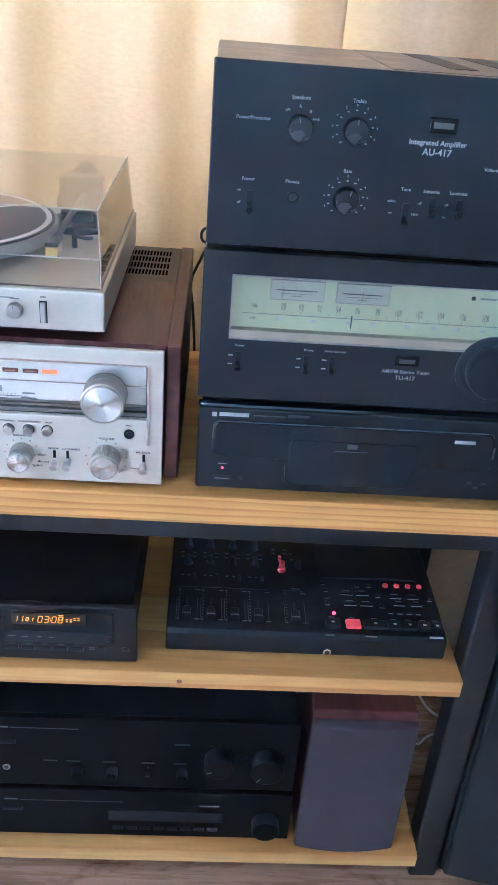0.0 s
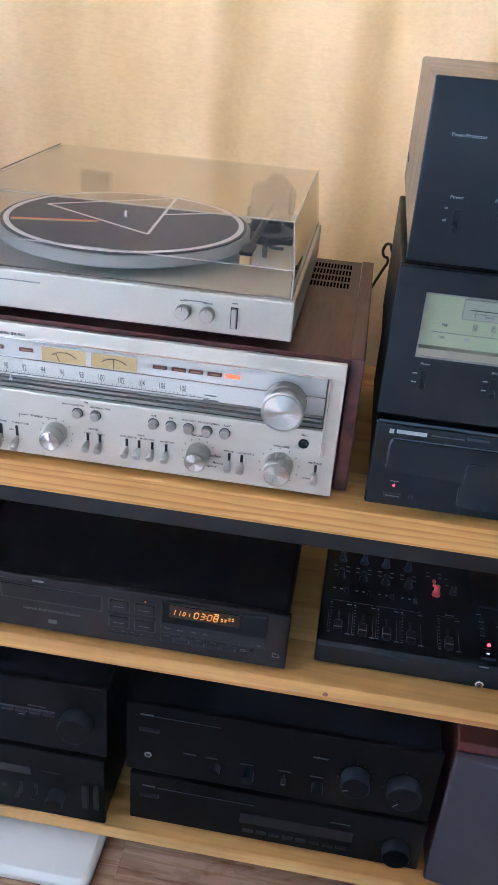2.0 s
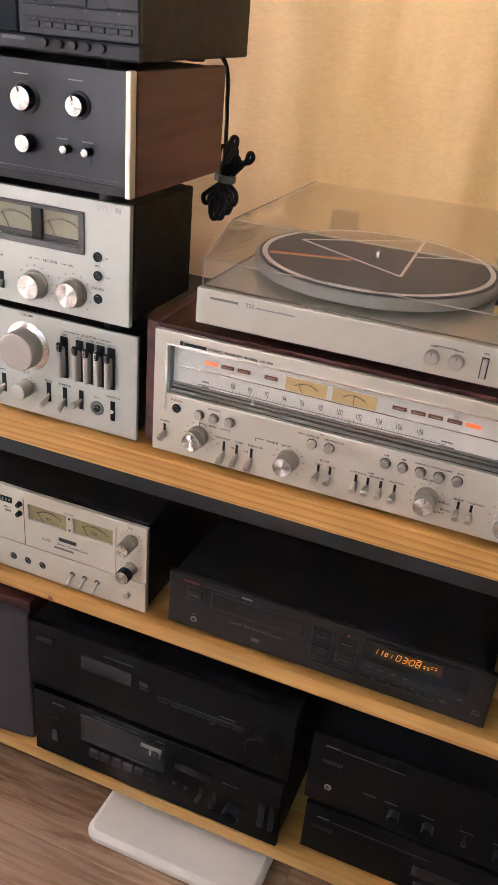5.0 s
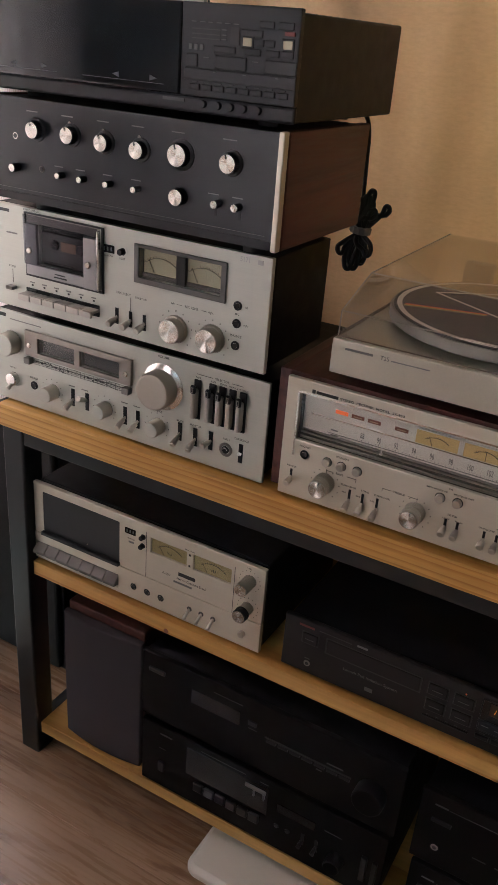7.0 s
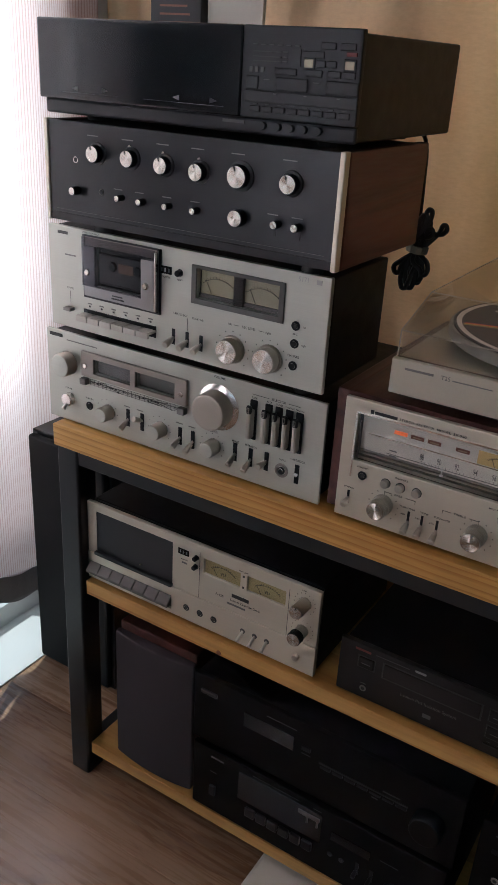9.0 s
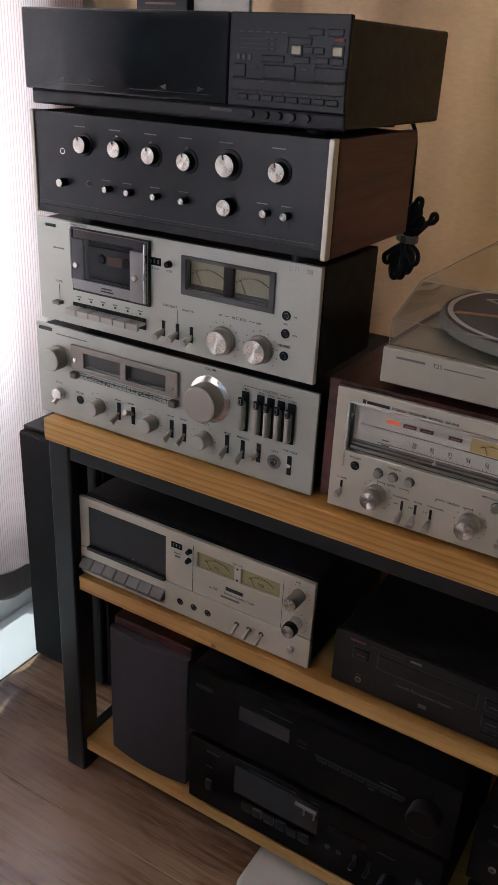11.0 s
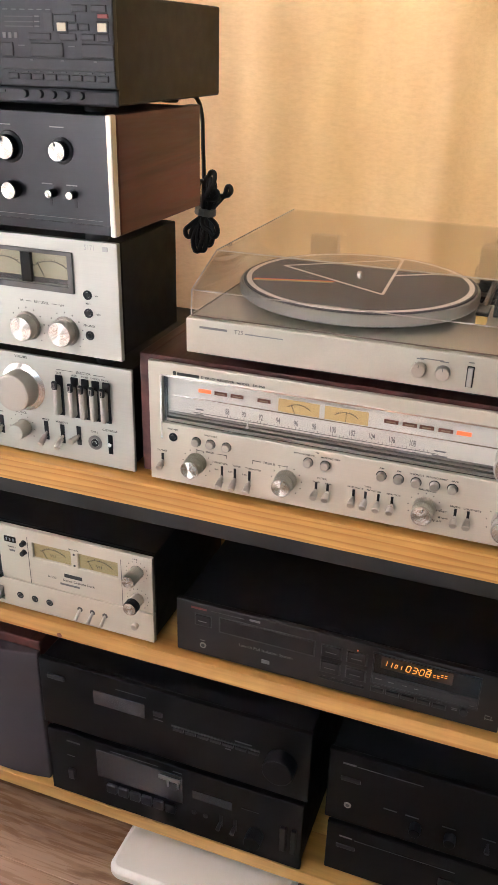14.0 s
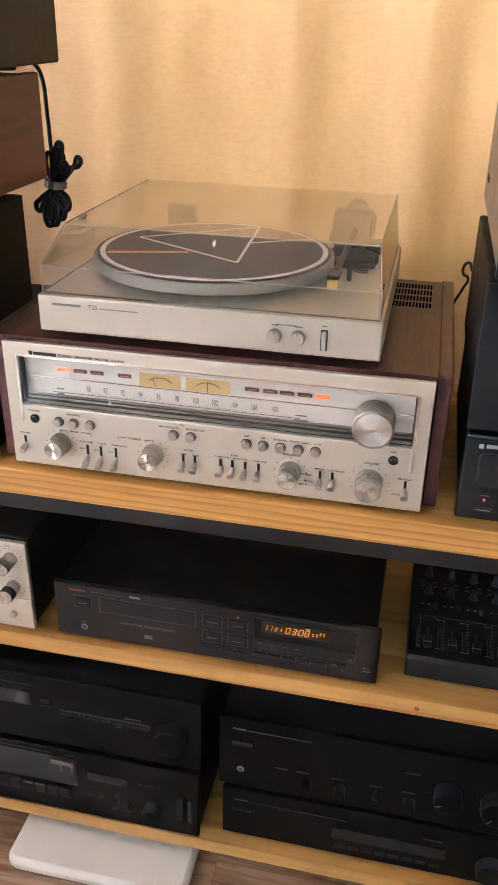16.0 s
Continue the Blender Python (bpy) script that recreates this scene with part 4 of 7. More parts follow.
part("anti_skate_dial", lathe(bmesh.new(), (0.424, 0.318, 0.982), (0, 0, 1), [(0.014, 0), (0.014, 0.016), (0.012, 0.018)], 24), black_plastic, arm, smooth=True)
shell = part("headshell", block(0.3865, 0.4015, 0.072, 0.108, 1.0085, 1.0135), black_plastic, arm, "dark headshell", soft=0.0012)
part("cartridge", block(0.3875, 0.4005, 0.070, 0.092, 0.9985, 1.0090), brass, shell, "brass coloured cartridge", soft=0.0012)
part("cartridge_trim", block(0.3865, 0.4015, 0.0925, 0.0950, 0.9995, 1.0100), ink_white, shell)
tube("lift_lever", [(0.404, 0.150, 1.012), (0.410, 0.146, 1.004), (0.418, 0.150, 1.000), (0.427, 0.158, 0.998)], 0.0022, black_plastic, arm)
part("arm_rest", boxes((0.401, 0.407, 0.166, 0.172, 0.982, 1.006)), grey_plastic, u, "small arm rest post", soft=0.001)
part("hinge", block(0.105, 0.148, 0.352, 0.372, 0.982, 1.024), bronze, u, soft=0.002)
part("hinge", block(0.375, 0.418, 0.352, 0.372, 0.982, 1.024), bronze, u, soft=0.002)
lid = bmesh.new()
prof = [(0.016, 0.9835), (0.018, 1.0145), (0.058, 1.056), (0.372, 1.056), (0.374, 0.9835)]
L0, L1 = 0.054, 0.455
t = 0.003
outer = {}
for s, x in ((0, L0), (1, L1)):
    for i, (y, z) in enumerate(prof):
        inx = 0.016 if i in (2, 3) else 0.0
        outer[s, i] = lid.verts.new((x + (inx if s == 0 else -inx * 0.5), y, z))
for i in range(4):
    lid.faces.new((outer[0, i], outer[1, i], outer[1, i + 1], outer[0, i + 1]))
for s in (0, 1):
    lid.faces.new([outer[s, i] for i in range(5)])
cover = part("dust_cover", lid, acrylic, u, "clear acrylic dust cover")
md = cover.modifiers.new("wall", "SOLIDIFY")
md.thickness, md.offset = 0.0028, -1
cover.visible_shadow = False
edge = bmesh.new()
for i in (1, 2):
    rod(edge, (L0 + (0.016 if i == 2 else 0), prof[i][0], prof[i][1]), (L1 - (0.008 if i == 2 else 0), prof[i][0], prof[i][1]), 0.0008, seg=6)
for s, x in ((0, L0), (1, L1)):
    k = 0.016 if s == 0 else -0.008
    rod(edge, (x, prof[0][0], prof[0][1]), (x, prof[1][0], prof[1][1]), 0.0009, seg=6)
    rod(edge, (x, prof[1][0], prof[1][1]), (x + k, prof[2][0], prof[2][1]), 0.0008, seg=6)
    rod(edge, (x + k, prof[2][0], prof[2][1]), (x + k, prof[3][0], prof[3][1]), 0.0008, seg=6)
seam = bmesh.new()
rod(seam, (L0, prof[0][0], 0.9832), (L1, prof[0][0], 0.9832), 0.0010, seg=6)
for x in (L0, L1):
    rod(seam, (x, prof[0][0], 0.9832), (x, prof[4][0], 0.9832), 0.0010, seg=6)
part("cover_seam", seam, bronze, cover, "brownish lower edge", smooth=True)
# thin rods on the creases, their brightness put into the colour
part("cover_edge", edge, edge_pale, cover, "cover edge painted pale for its glints", smooth=True)

# ---- amplifier with sliding levers ----
u = thing("silver_amplifier", (-0.277, 0.17, TOP), "silver integrated amplifier with a row of lever selectors", "amplifier", "hi-fi units")
f = Front(u, 0.007, ink_black)
part("front_panel", plate(-0.525, -0.028, 0.752, 0.900, 0.007, 0.013, [(-0.425, -0.353, 0.846, 0.870), (-0.343, -0.270, 0.846, 0.870)]), silver_cool, u, "satin silver front", soft=0.001)
part("case", block(-0.520, -0.033, 0.016, 0.31, 0.758, 0.896), black_case, u, soft=0.002)
feet(u, -0.52, -0.033, 0.016, 0.31, TOP, 0.759)
part("meter_frame", plate(-0.450, -0.249, 0.839, 0.879, 0.0015, 0.007, [(-0.425, -0.353, 0.846, 0.870), (-0.343, -0.270, 0.846, 0.870)]), meter_bronze, u, "bronzed meter frame", soft=0.0008)
for x0, x1 in ((-0.425, -0.353), (-0.343, -0.270)):
    part("meter_window", block(x0, x1, 0.0128, 0.0145, 0.846, 0.870), dial_hollow, u, "dark power meter")
    part("meter_glass", block(x0, x1, 0.004, 0.005, 0.846, 0.870), dial_glass, u).visible_shadow = False
for x in (-0.441, -0.258):
    part("screw", lathe(bmesh.new(), (x, 0.002, 0.856), (0, -1, 0), [(0.004, 0), (0.004, 0.002), (0.003, 0.003)], 16), chrome, u, smooth=True)
f.knob(-0.4815, 0.8505, 0.0185, 0.021, knob_satin, silver_cool, flute=0.0)
f.knob(-0.481, 0.790, 0.0105, 0.010, chrome, chrome, flute=0.0)
f.lever(-0.481, 0.790, 0.004, 0.020, 0.004, 0.6)
f.jack(-0.439, 0.789, 0.0068)
for x in (-0.403, -0.301, -0.205):
    f.knob(x + 0.003, 0.789, 0.0120, 0.022, knob_satin, silver_cool, flute=0.0)
    f.ticks(x, 0.788, 0.0205, 9, -120, 120, 0.001, h=0.001)
for x, z, d in ((-0.361, 0.790, 0.55), (-0.3335, 0.790, -0.45), (-0.262, 0.788, 0.5), (-0.239, 0.788, 0.5), (-0.165, 0.791, 0.6), (-0.139, 0.790, 0.6), (-0.113, 0.792, 0.0)):
    f.lever(x, z, 0.0048, 0.024, 0.028, d, None, 0.0065)
part("dial_ring", lathe(bmesh.new(), (-0.1965, 0.008, 0.8515), (0, -1, 0), [(0.0345, 0), (0.0345, 0.0020), (0.0275, 0.0058), (0.0250, 0.0060)], 64), chrome, u, "bright bevelled ring", smooth=True)
f.knob(-0.1965, 0.8515, 0.0272, 0.029, knob_satin, knob_satin, flute=0.0, seg=64)
for x in (-0.138, -0.114, -0.098, -0.082, -0.066):
    s = part("selector_slot", block(x - 0.0058, x + 0.0058, 0.0045, 0.0075, 0.819, 0.878), black_plastic, u, soft=0.004)
    sel = part("selector", block(x - 0.0038, x + 0.0038, -0.008, 0.005, 0.823, 0.866), key_metal, s, soft=0.003)
    part("grip", block(x - 0.0042, x + 0.0042, -0.0088, -0.0030, 0.8605, 0.8735), black_plastic, sel, "dark grip", soft=0.003)
    part("grip_ring", plate(x - 0.0018, x + 0.0018, 0.863, 0.871, -0.0094, -0.0086, [(x - 0.0009, x + 0.0009, 0.8642, 0.8698)]), button_grey, sel)
f.jack(-0.088, 0.786, 0.0105, button_grey)
for i in range(5):
    a = radians(-70 + 35 * i)
    part("pin", lathe(bmesh.new(), (-0.088 + 0.0035 * math.sin(a), 0.0048, 0.786 + 0.0035 * math.cos(a)), (0, -1, 0), [(0.0008, 0), (0.0008, 0.001)], 8), chrome, u)
part("slot", block(-0.0675, -0.0605, 0.0055, 0.0075, 0.773, 0.802), black_plastic, u, soft=0.003)
part("slide_cap", lathe(bmesh.new(), (-0.064, 0.006, 0.788), (0, -1, 0), [(0.003, 0), (0.003, 0.003)], 14), chrome, u)
for x in (-0.444, -0.256):
    part("clip", block(x - 0.006, x + 0.006, -0.0035, 0.007, 0.826, 0.836), button_grey, u, soft=0.0012)
f.bar(-0.350, 0.8305, 0.176, 0.0006)
for i in range(22):
    f.bar(-0.436 + 0.0082 * i, 0.8295, 0.0004, 0.010, ink_grey)
for i in range(4):
    f.bar(-0.350, 0.8255 + 0.003 * i, 0.17, 0.0003, ink_grey)
for strokes in ((((-0.432, 0.8300), (-0.415, 0.8320)), ((-0.412, 0.8345), (-0.380, 0.8260)), ((-0.412, 0.8275), (-0.392, 0.8300)), ((-0.380, 0.8260), (-0.372, 0.8255))), (((-0.335, 0.8285), (-0.300, 0.8345)), ((-0.322, 0.8265), (-0.300, 0.8260)), ((-0.308, 0.8300), (-0.276, 0.8245)), ((-0.322, 0.8280), (-0.285, 0.8335)))):
    curves = bmesh.new()
    for a, b2 in strokes:
        rod(curves, (a[0], 0.0064, a[1]), (b2[0], 0.0064, b2[1]), 0.0004, seg=4)
    tagged(part("response_graph", curves, ink_black, u), kind="stuff")
for x in (-0.4214, -0.3845, -0.369, -0.331, -0.316, -0.303):
    part("graph_dot", lathe(bmesh.new(), (x, 0.0068, 0.8300), (0, -1, 0), [(0.0014, 0), (0.0014, 0.0008), (0.0001, 0.0008)], 10), ink_black, u)
for x, z in ((-0.415, 0.832), (-0.392, 0.830), (-0.380, 0.826), (-0.338, 0.8285), (-0.322, 0.8275), (-0.308, 0.830)):
    part("graph_dot", lathe(bmesh.new(), (x, 0.0068, z), (0, -1, 0), [(0.0015, 0), (0.0015, 0.0005)], 12), ink_black, u)
f.bar(-0.505, 0.8925, 0.027, 0.0055)
f.bar(-0.452, 0.888, 0.062, 0.0014, ink_grey)
for s, x, z, k in (("POWER", -0.482, 0.808, 0.0042), ("PHONES", -0.439, 0.801, 0.0042), ("VOLUME", -0.196, 0.8955, 0.0050), ("SELECTOR", -0.100, 0.8855, 0.0048), ("BALANCE", -0.205, 0.812, 0.0042), ("MODE", -0.165, 0.8075, 0.0042), ("MONITOR", -0.139, 0.8075, 0.0042), ("CARTRIDGE", -0.064, 0.808, 0.0042), ("AUX", -0.114, 0.8805, 0.004), ("TUNER", -0.098, 0.8805, 0.0036), ("PHONO2", -0.082, 0.8805, 0.0034), ("PHONO1", -0.066, 0.8805, 0.0034), ("TAPE", -0.138, 0.8805, 0.004), ("TAPE 2", -0.088, 0.802, 0.0036)):
    f.say(s, x, z, k)
for x in (-0.361, -0.336, -0.262, -0.239):
    f.bar(x - 0.002, 0.808, 0.012, 0.0012, ink_grey)
f.bar(-0.128, 0.8855, 0.026, 0.0005)
f.bar(-0.076, 0.8855, 0.018, 0.0005)

# ---- cassette deck on the amplifier ----
u = thing("cassette_deck", (-0.255, 0.06, 0.897), "silver cassette deck with a dark tape window and two meters", "cassette deck", "hi-fi units")
f = Front(u, -0.021, ink_black)
PZ0, PZ1 = 0.922, 1.0695
part("front_panel", plate(-0.483, -0.025, PZ0, PZ1, -0.021, -0.013, [(-0.392, -0.307, 0.994, 1.0585), (-0.219, -0.094, 1.010, 1.0485)]), silver_cool, u, "satin silver front", soft=0.001)
part("case", block(-0.480, -0.028, -0.006, 0.150, PZ0 + 0.003, PZ1 - 0.002), black_case, u, "black textured case", soft=0.002)
part("backing", block(-0.479, -0.029, -0.008, -0.0062, PZ0 + 0.004, PZ1 - 0.003), black_plastic, u)
feet(u, -0.48, -0.03, 0.0, 0.14, 0.8965, PZ0 + 0.004, 0.013)
door = part("tape_door", plate(-0.4130, -0.2840, 0.9780, 1.0495, -0.0262, -0.0215, [(-0.392, -0.307, 0.994, 1.0495)]), door_grey, u, "lilac grey metal cassette door", soft=0.0012)
part("door_rim", plate(-0.4155, -0.2775, 0.9750, 1.0640, -0.0240, -0.0212, [(-0.4130, -0.2800, 0.9775, 1.0620)]), grey_plastic, door)
part("door_brow", block(-0.4130, -0.2840, -0.0218, -0.0206, 1.0500, 1.0620), meter_bronze, door, "grey strip over the tape window")
part("door_glass", block(-0.4130, -0.2840, -0.0290, -0.0275, 0.9935, 1.0620), smoked, door, "smoky clear window").visible_shadow = False
part("handle_plate", block(-0.3065, -0.2850, -0.0300, -0.0262, 0.9790, 1.0480), door_grey, door, "raised grip plate", soft=0.001)
part("door_logo", block(-0.360, -0.342, -0.0268, -0.0261, 0.9862, 0.9878), ink_black, door)
part("cassette", block(-0.398, -0.312, -0.0165, -0.0085, 0.997, 1.040), dial_hollow, u, soft=0.001)
part("cassette_label", block(-0.356, -0.330, -0.0172, -0.0166, 1.018, 1.031), tan_print, u, "tan cassette label")
part("cassette_ledge", block(-0.384, -0.334, -0.0180, -0.0165, 0.9985, 0.9997), button_grey, u)
for x in (-0.366, -0.322):
    part("hub", lathe(bmesh.new(), (x, -0.0166, 1.025), (0, -1, 0), [(0.007, 0), (0.006, 0.003)], 20), black_plastic, u, smooth=True)
for x, y in ((-0.4045, -0.0258), (-0.2970, -0.0298)):
    part("screw", lathe(bmesh.new(), (x, y, 1.0125), (0, -1, 0), [(0.0046, 0), (0.0046, 0.003), (0.0034, 0.0042)], 20), knob_metal, u, smooth=True)
part("door_bar", block(-0.2835, -0.2802, -0.0305, -0.0250, 0.979, 1.060), chrome, door, "polished edge strip", soft=0.0012)
for i in range(6):
    x = -0.418 + 0.0222 * i
    part("key_well", block(x, x + 0.021, -0.0225, -0.0205, 0.9405, 0.9565), black_plastic, u)
    k = bmesh.new()
    box(k, x + 0.0005, x + 0.0212, -0.037, -0.021, 0.9475, 0.9515)
    box(k, x + 0.0005, x + 0.0212, -0.041, -0.0368, 0.9425, 0.9515)
    part("piano_key", k, key_metal, u, soft=0.0008)
f.key(-0.444, 0.952, 0.013, 0.005, 0.010, button_grey)
f.bar(-0.271, 1.038, 0.021, 0.0105, black_gloss)
for x in (-0.277, -0.271, -0.265):
    f.bar(x, 1.038, 0.0022, 0.005, ink_dim, -0.0004)
f.button(-0.247, 1.038, 0.0042, 0.008, black_plastic)
for x in (-0.256, -0.233, -0.210):
    f.lever(x, 0.949, 0.0052, 0.022, 0.022, 0.3, None, 0.0052)
part("meter_frame", plate(-0.227, -0.086, 1.002, 1.0535, -0.0235, -0.0212, [(-0.219, -0.094, 1.010, 1.0485)]), dial_hollow, u, "grey meter surround", soft=0.0008)
g = Front(u, -0.014, ink_black)
g.meter(-0.217, -0.163, 1.016, 1.047, meter_cream, 0.0, -28, "cream level meter")
g.meter(-0.149, -0.096, 1.016, 1.047, meter_cream, 0.0, -28, "cream level meter")
part("meter_post", block(-0.163, -0.149, -0.0195, -0.012, 1.010, 1.0485), grey_plastic, u)
part("meter_floor", block(-0.219, -0.094, -0.016, -0.0125, 1.010, 1.016), dial_hollow, u)
part("meter_glass", block(-0.219, -0.094, -0.0215, -0.0205, 1.010, 1.0485), dial_glass, u).visible_shadow = False
for x in (-0.160, -0.1035):
    f.knob(x, 0.952, 0.0168, 0.017, face=knob_metal, skirt=0.0188, flute=0.03, seg=56)
    f.ticks(x, 0.951, 0.0255, 11, -130, 130, 0.001, h=0.0016)
for z in (1.003, 0.980, 0.951):
    f.jack(-0.0685, z, 0.0060)
f.bar(-0.455, 1.0605, 0.019, 0.0042)
f.bar(-0.041, 1.0615, 0.0070, 0.0055, ink_pale)
f.say("5171", -0.062, 1.0615, 0.0088, ink=ink_pale, wide=0.85)
for s, x, z, k in (("STEREO TAPE DECK", -0.402, 1.0665, 0.0036), ("POWER", -0.444, 0.982, 0.0038), ("COUNTER", -0.271, 1.0285, 0.0036), ("RESET", -0.247, 1.0285, 0.0036), ("TAPE SELECT", -0.245, 0.982, 0.0042), ("DOLBY NR", -0.216, 0.981, 0.0038), ("REC LEVEL", -0.136, 0.9855, 0.0046), ("left", -0.165, 0.9855, 0.0042), ("right", -0.107, 0.9855, 0.0042), ("MIC", -0.0685, 0.992, 0.0038), ("PHONES", -0.0685, 0.9635, 0.0044), ("left", -0.056, 1.003, 0.0036), ("right", -0.055, 0.980, 0.0036)):
    f.say(s, x, z, k)
for i in range(6):
    f.bar(-0.407 + 0.0222 * i, 0.9655, 0.008, 0.0014, ink_grey)
    f.bar(-0.407 + 0.0222 * i, 0.9615, 0.003, 0.0024)
f.bar(-0.444, 0.968, 0.0005, 0.020, ink_grey)
f.bar(-0.350, 0.983, 0.022, 0.0016, ink_black, -0.0056)
f.bar(-0.442, 1.030, 0.020, 0.0018, ink_grey)
f.bar(-0.155, 0.9855, 0.008, 0.0004)
f.bar(-0.117, 0.9855, 0.008, 0.0004)
f.bar(-0.233, 0.970, 0.0004, 0.018, ink_grey)

# ---- black amplifier with wooden sides ----
u = thing("black_amplifier", (-0.228, 0.06, 1.068), "black faced amplifier with silver knobs and wooden sides", "amplifier", "hi-fi units")
f = Front(u, -0.054, ink_dim)
part("front_panel", block(-0.4405, -0.0128, -0.054, -0.046, 1.086, 1.2135), black_panel, u, "black brushed front", soft=0.001)
part("lower_panel", block(-0.440, -0.0132, -0.0555, -0.0535, 1.0865, 1.0965), black_plastic, u)
for x0, x1 in ((-0.4475, -0.441), (-0.0125, -0.0052)):
    part("end_strip", block(x0, x1, -0.0565, -0.045, 1.085, 1.2145), silver, u, "bright silver end strip", soft=0.0015)
for x0, x1 in ((-0.4475, -0.434), (-0.0185, -0.0045)):
    part("case_side", block(x0, x1, -0.0448, 0.180, 1.085, 1.2135), redwood, u, "reddish brown wood", soft=0.002)
part("case", block(-0.433, -0.019, -0.045, 0.178, 1.088, 1.2115), black_case, u)
feet(u, -0.44, -0.01, -0.04, 0.175, 1.0675, 1.0885, 0.014)
for x, z, r in ((-0.3565, 1.178, 0.0115), (-0.3005, 1.178, 0.0115), (-0.2480, 1.1755, 0.0115), (-0.1955, 1.1735, 0.0115), (-0.1378, 1.175, 0.0145), (-0.0700, 1.1745, 0.0120)):
    part("knob_skirt", lathe(bmesh.new(), (x, -0.0535, z), (0, -1, 0), [(r * 1.22, 0), (r * 1.22, 0.0014), (r * 1.15, 0.0022), (r * 0.9, 0.0022)], 40), grey_plastic, u, smooth=True)
    f.knob(x, z, r * 0.92, 0.012, black_plastic, knob_metal, ink_black, flute=0.04, turn=-15)
for x, z in ((-0.3035, 1.1915), (-0.2510, 1.189), (-0.1975, 1.1875)):
    part("marker", lathe(bmesh.new(), (x, -0.053, z), (0, -1, 0), [(0.0022, 0), (0.0022, 0.002)], 12), knob_metal, u)
for x, r in ((-0.392, 0.0060), (-0.316, 0.0045), (-0.281, 0.0045), (-0.240, 0.0045), (-0.198, 0.0045), (-0.137, 0.0112), (-0.084, 0.0052), (-0.057, 0.0052)):
    f.knob(x, 1.1285, r * 0.9, 0.013, black_plastic, knob_metal, flute=0.0)
for x in (-0.092, -0.060):
    f.bar(x + 0.004, 1.121, 0.003, 0.014, black_plastic)
for x, z in ((-0.394, 1.167), (-0.351, 1.131)):
    part("lamp_ring", lathe(bmesh.new(), (x, -0.0535, z), (0, -1, 0), [(0.0040, 0), (0.0040, 0.0014), (0.0028, 0.0014), (0.0026, 0.0006)], 24), chrome if z > 1.15 else button_grey, u, smooth=True)
    part("lamp_lens", lathe(bmesh.new(), (x, -0.0540, z), (0, -1, 0), [(0.0030, 0), (0.0030, 0.0012), (0.0028, 0.0013)], 20), black_plastic, u, smooth=True)
for x in (-0.364, -0.307, -0.252, -0.200, -0.143, -0.074):
    f.bar(x, 1.199, 0.018, 0.0012)
for x in (-0.323, -0.288, -0.245, -0.202, -0.092, -0.060):
    f.bar(x, 1.138, 0.014, 0.0011)
f.bar(-0.227, 1.1015, 0.41, 0.0004)

# ---- black player on top of the stack ----
u = thing("video_player", (-0.232, 0.1, 1.213), "wide black player with a glossy front and small keys", "video player", "hi-fi units")
f = Front(u, -0.045, ink_faint)
part("front_panel", block(-0.463, -0.150, -0.045, -0.036, 1.2385, 1.3325), black_gloss, u, "glossy black window", soft=0.0025)
part("key_panel", block(-0.1495, -0.004, -0.0445, -0.036, 1.2385, 1.3325), black_plastic, u, soft=0.0015)
part("lower_front", block(-0.4565, -0.004, -0.041, -0.034, 1.2205, 1.2380), black_plastic, u, soft=0.003)
part("case", block(-0.461, -0.006, -0.0365, 0.250, 1.2215, 1.3290), black_case, u, "black metal case", soft=0.003)
feet(u, -0.46, -0.01, -0.03, 0.245, 1.2125, 1.2225, 0.012)
for x, w in ((-0.1345, 0.0155), (-0.0845, 0.040), (-0.0232, 0.038)):
    f.key(x, 1.2752, w, 0.0135, 0.0012, charcoal_key)
for x in (-0.116, -0.054):
    f.bar(x, 1.2790, 0.008, 0.0010, ink_low)
f.key(-0.0740, 1.2612, 0.140, 0.0120, 0.0008, charcoal_key)
for x in (-0.104, -0.066, -0.026):
    f.bar(x, 1.2650, 0.004, 0.0010, ink_low, -0.0008)
for i in range(8):
    f.key(-0.1295 + 0.0159 * i, 1.2485, 0.0132, 0.0062, 0.0014, charcoal_key)
    f.bar(-0.1295 + 0.0159 * i, 1.2535, 0.006, 0.0008, ink_faint)
for x in (-0.119, -0.0995, -0.083, -0.0665, -0.048):
    f.knob(x, 1.2310, 0.0042, 0.006, black_plastic, flute=0.0, dy=0.004)
for x, z, w in ((-0.043, 1.3150, 0.018), (-0.020, 1.3150, 0.018), (-0.060, 1.3060, 0.026), (-0.038, 1.2975, 0.012), (-0.051, 1.2975, 0.012), (-0.093, 1.2880, 0.028), (-0.058, 1.2880, 0.020), (-0.034, 1.2880, 0.016), (-0.016, 1.2880, 0.014)):
    f.key(x, z, w, 0.0068, 0.0010, charcoal_key)
for i in range(6):
    f.bar(-0.1331 + 0.0106 * i, 1.3136, 0.0062, 0.0009, ink_low)
for z, w in ((1.3068, 0.036), (1.3018, 0.036), (1.2974, 0.036)):
    f.bar(-0.1170, z, w, 0.0010, ink_faint)
    f.bar(-0.0945, z + 0.0004, 0.006, 0.0010, ink_low)
f.bar(-0.0808, 1.3022, 0.0110, 0.0165, grey_plastic)
for x in (-0.0647, -0.0164):
    f.key(x, 1.2975, 0.0150, 0.0120, 0.0012, charcoal_key)
    f.key(x, 1.2975, 0.0112, 0.0085, 0.0018, pale_lamp, "pale square key")
f.key(-0.0151, 1.3080, 0.012, 0.0040, 0.0014, ink_red, "dull red record key")
for i in range(3):
    f.bar(-0.1368 + 0.0072 * i, 1.2886, 0.0042, 0.0056, ink_low)
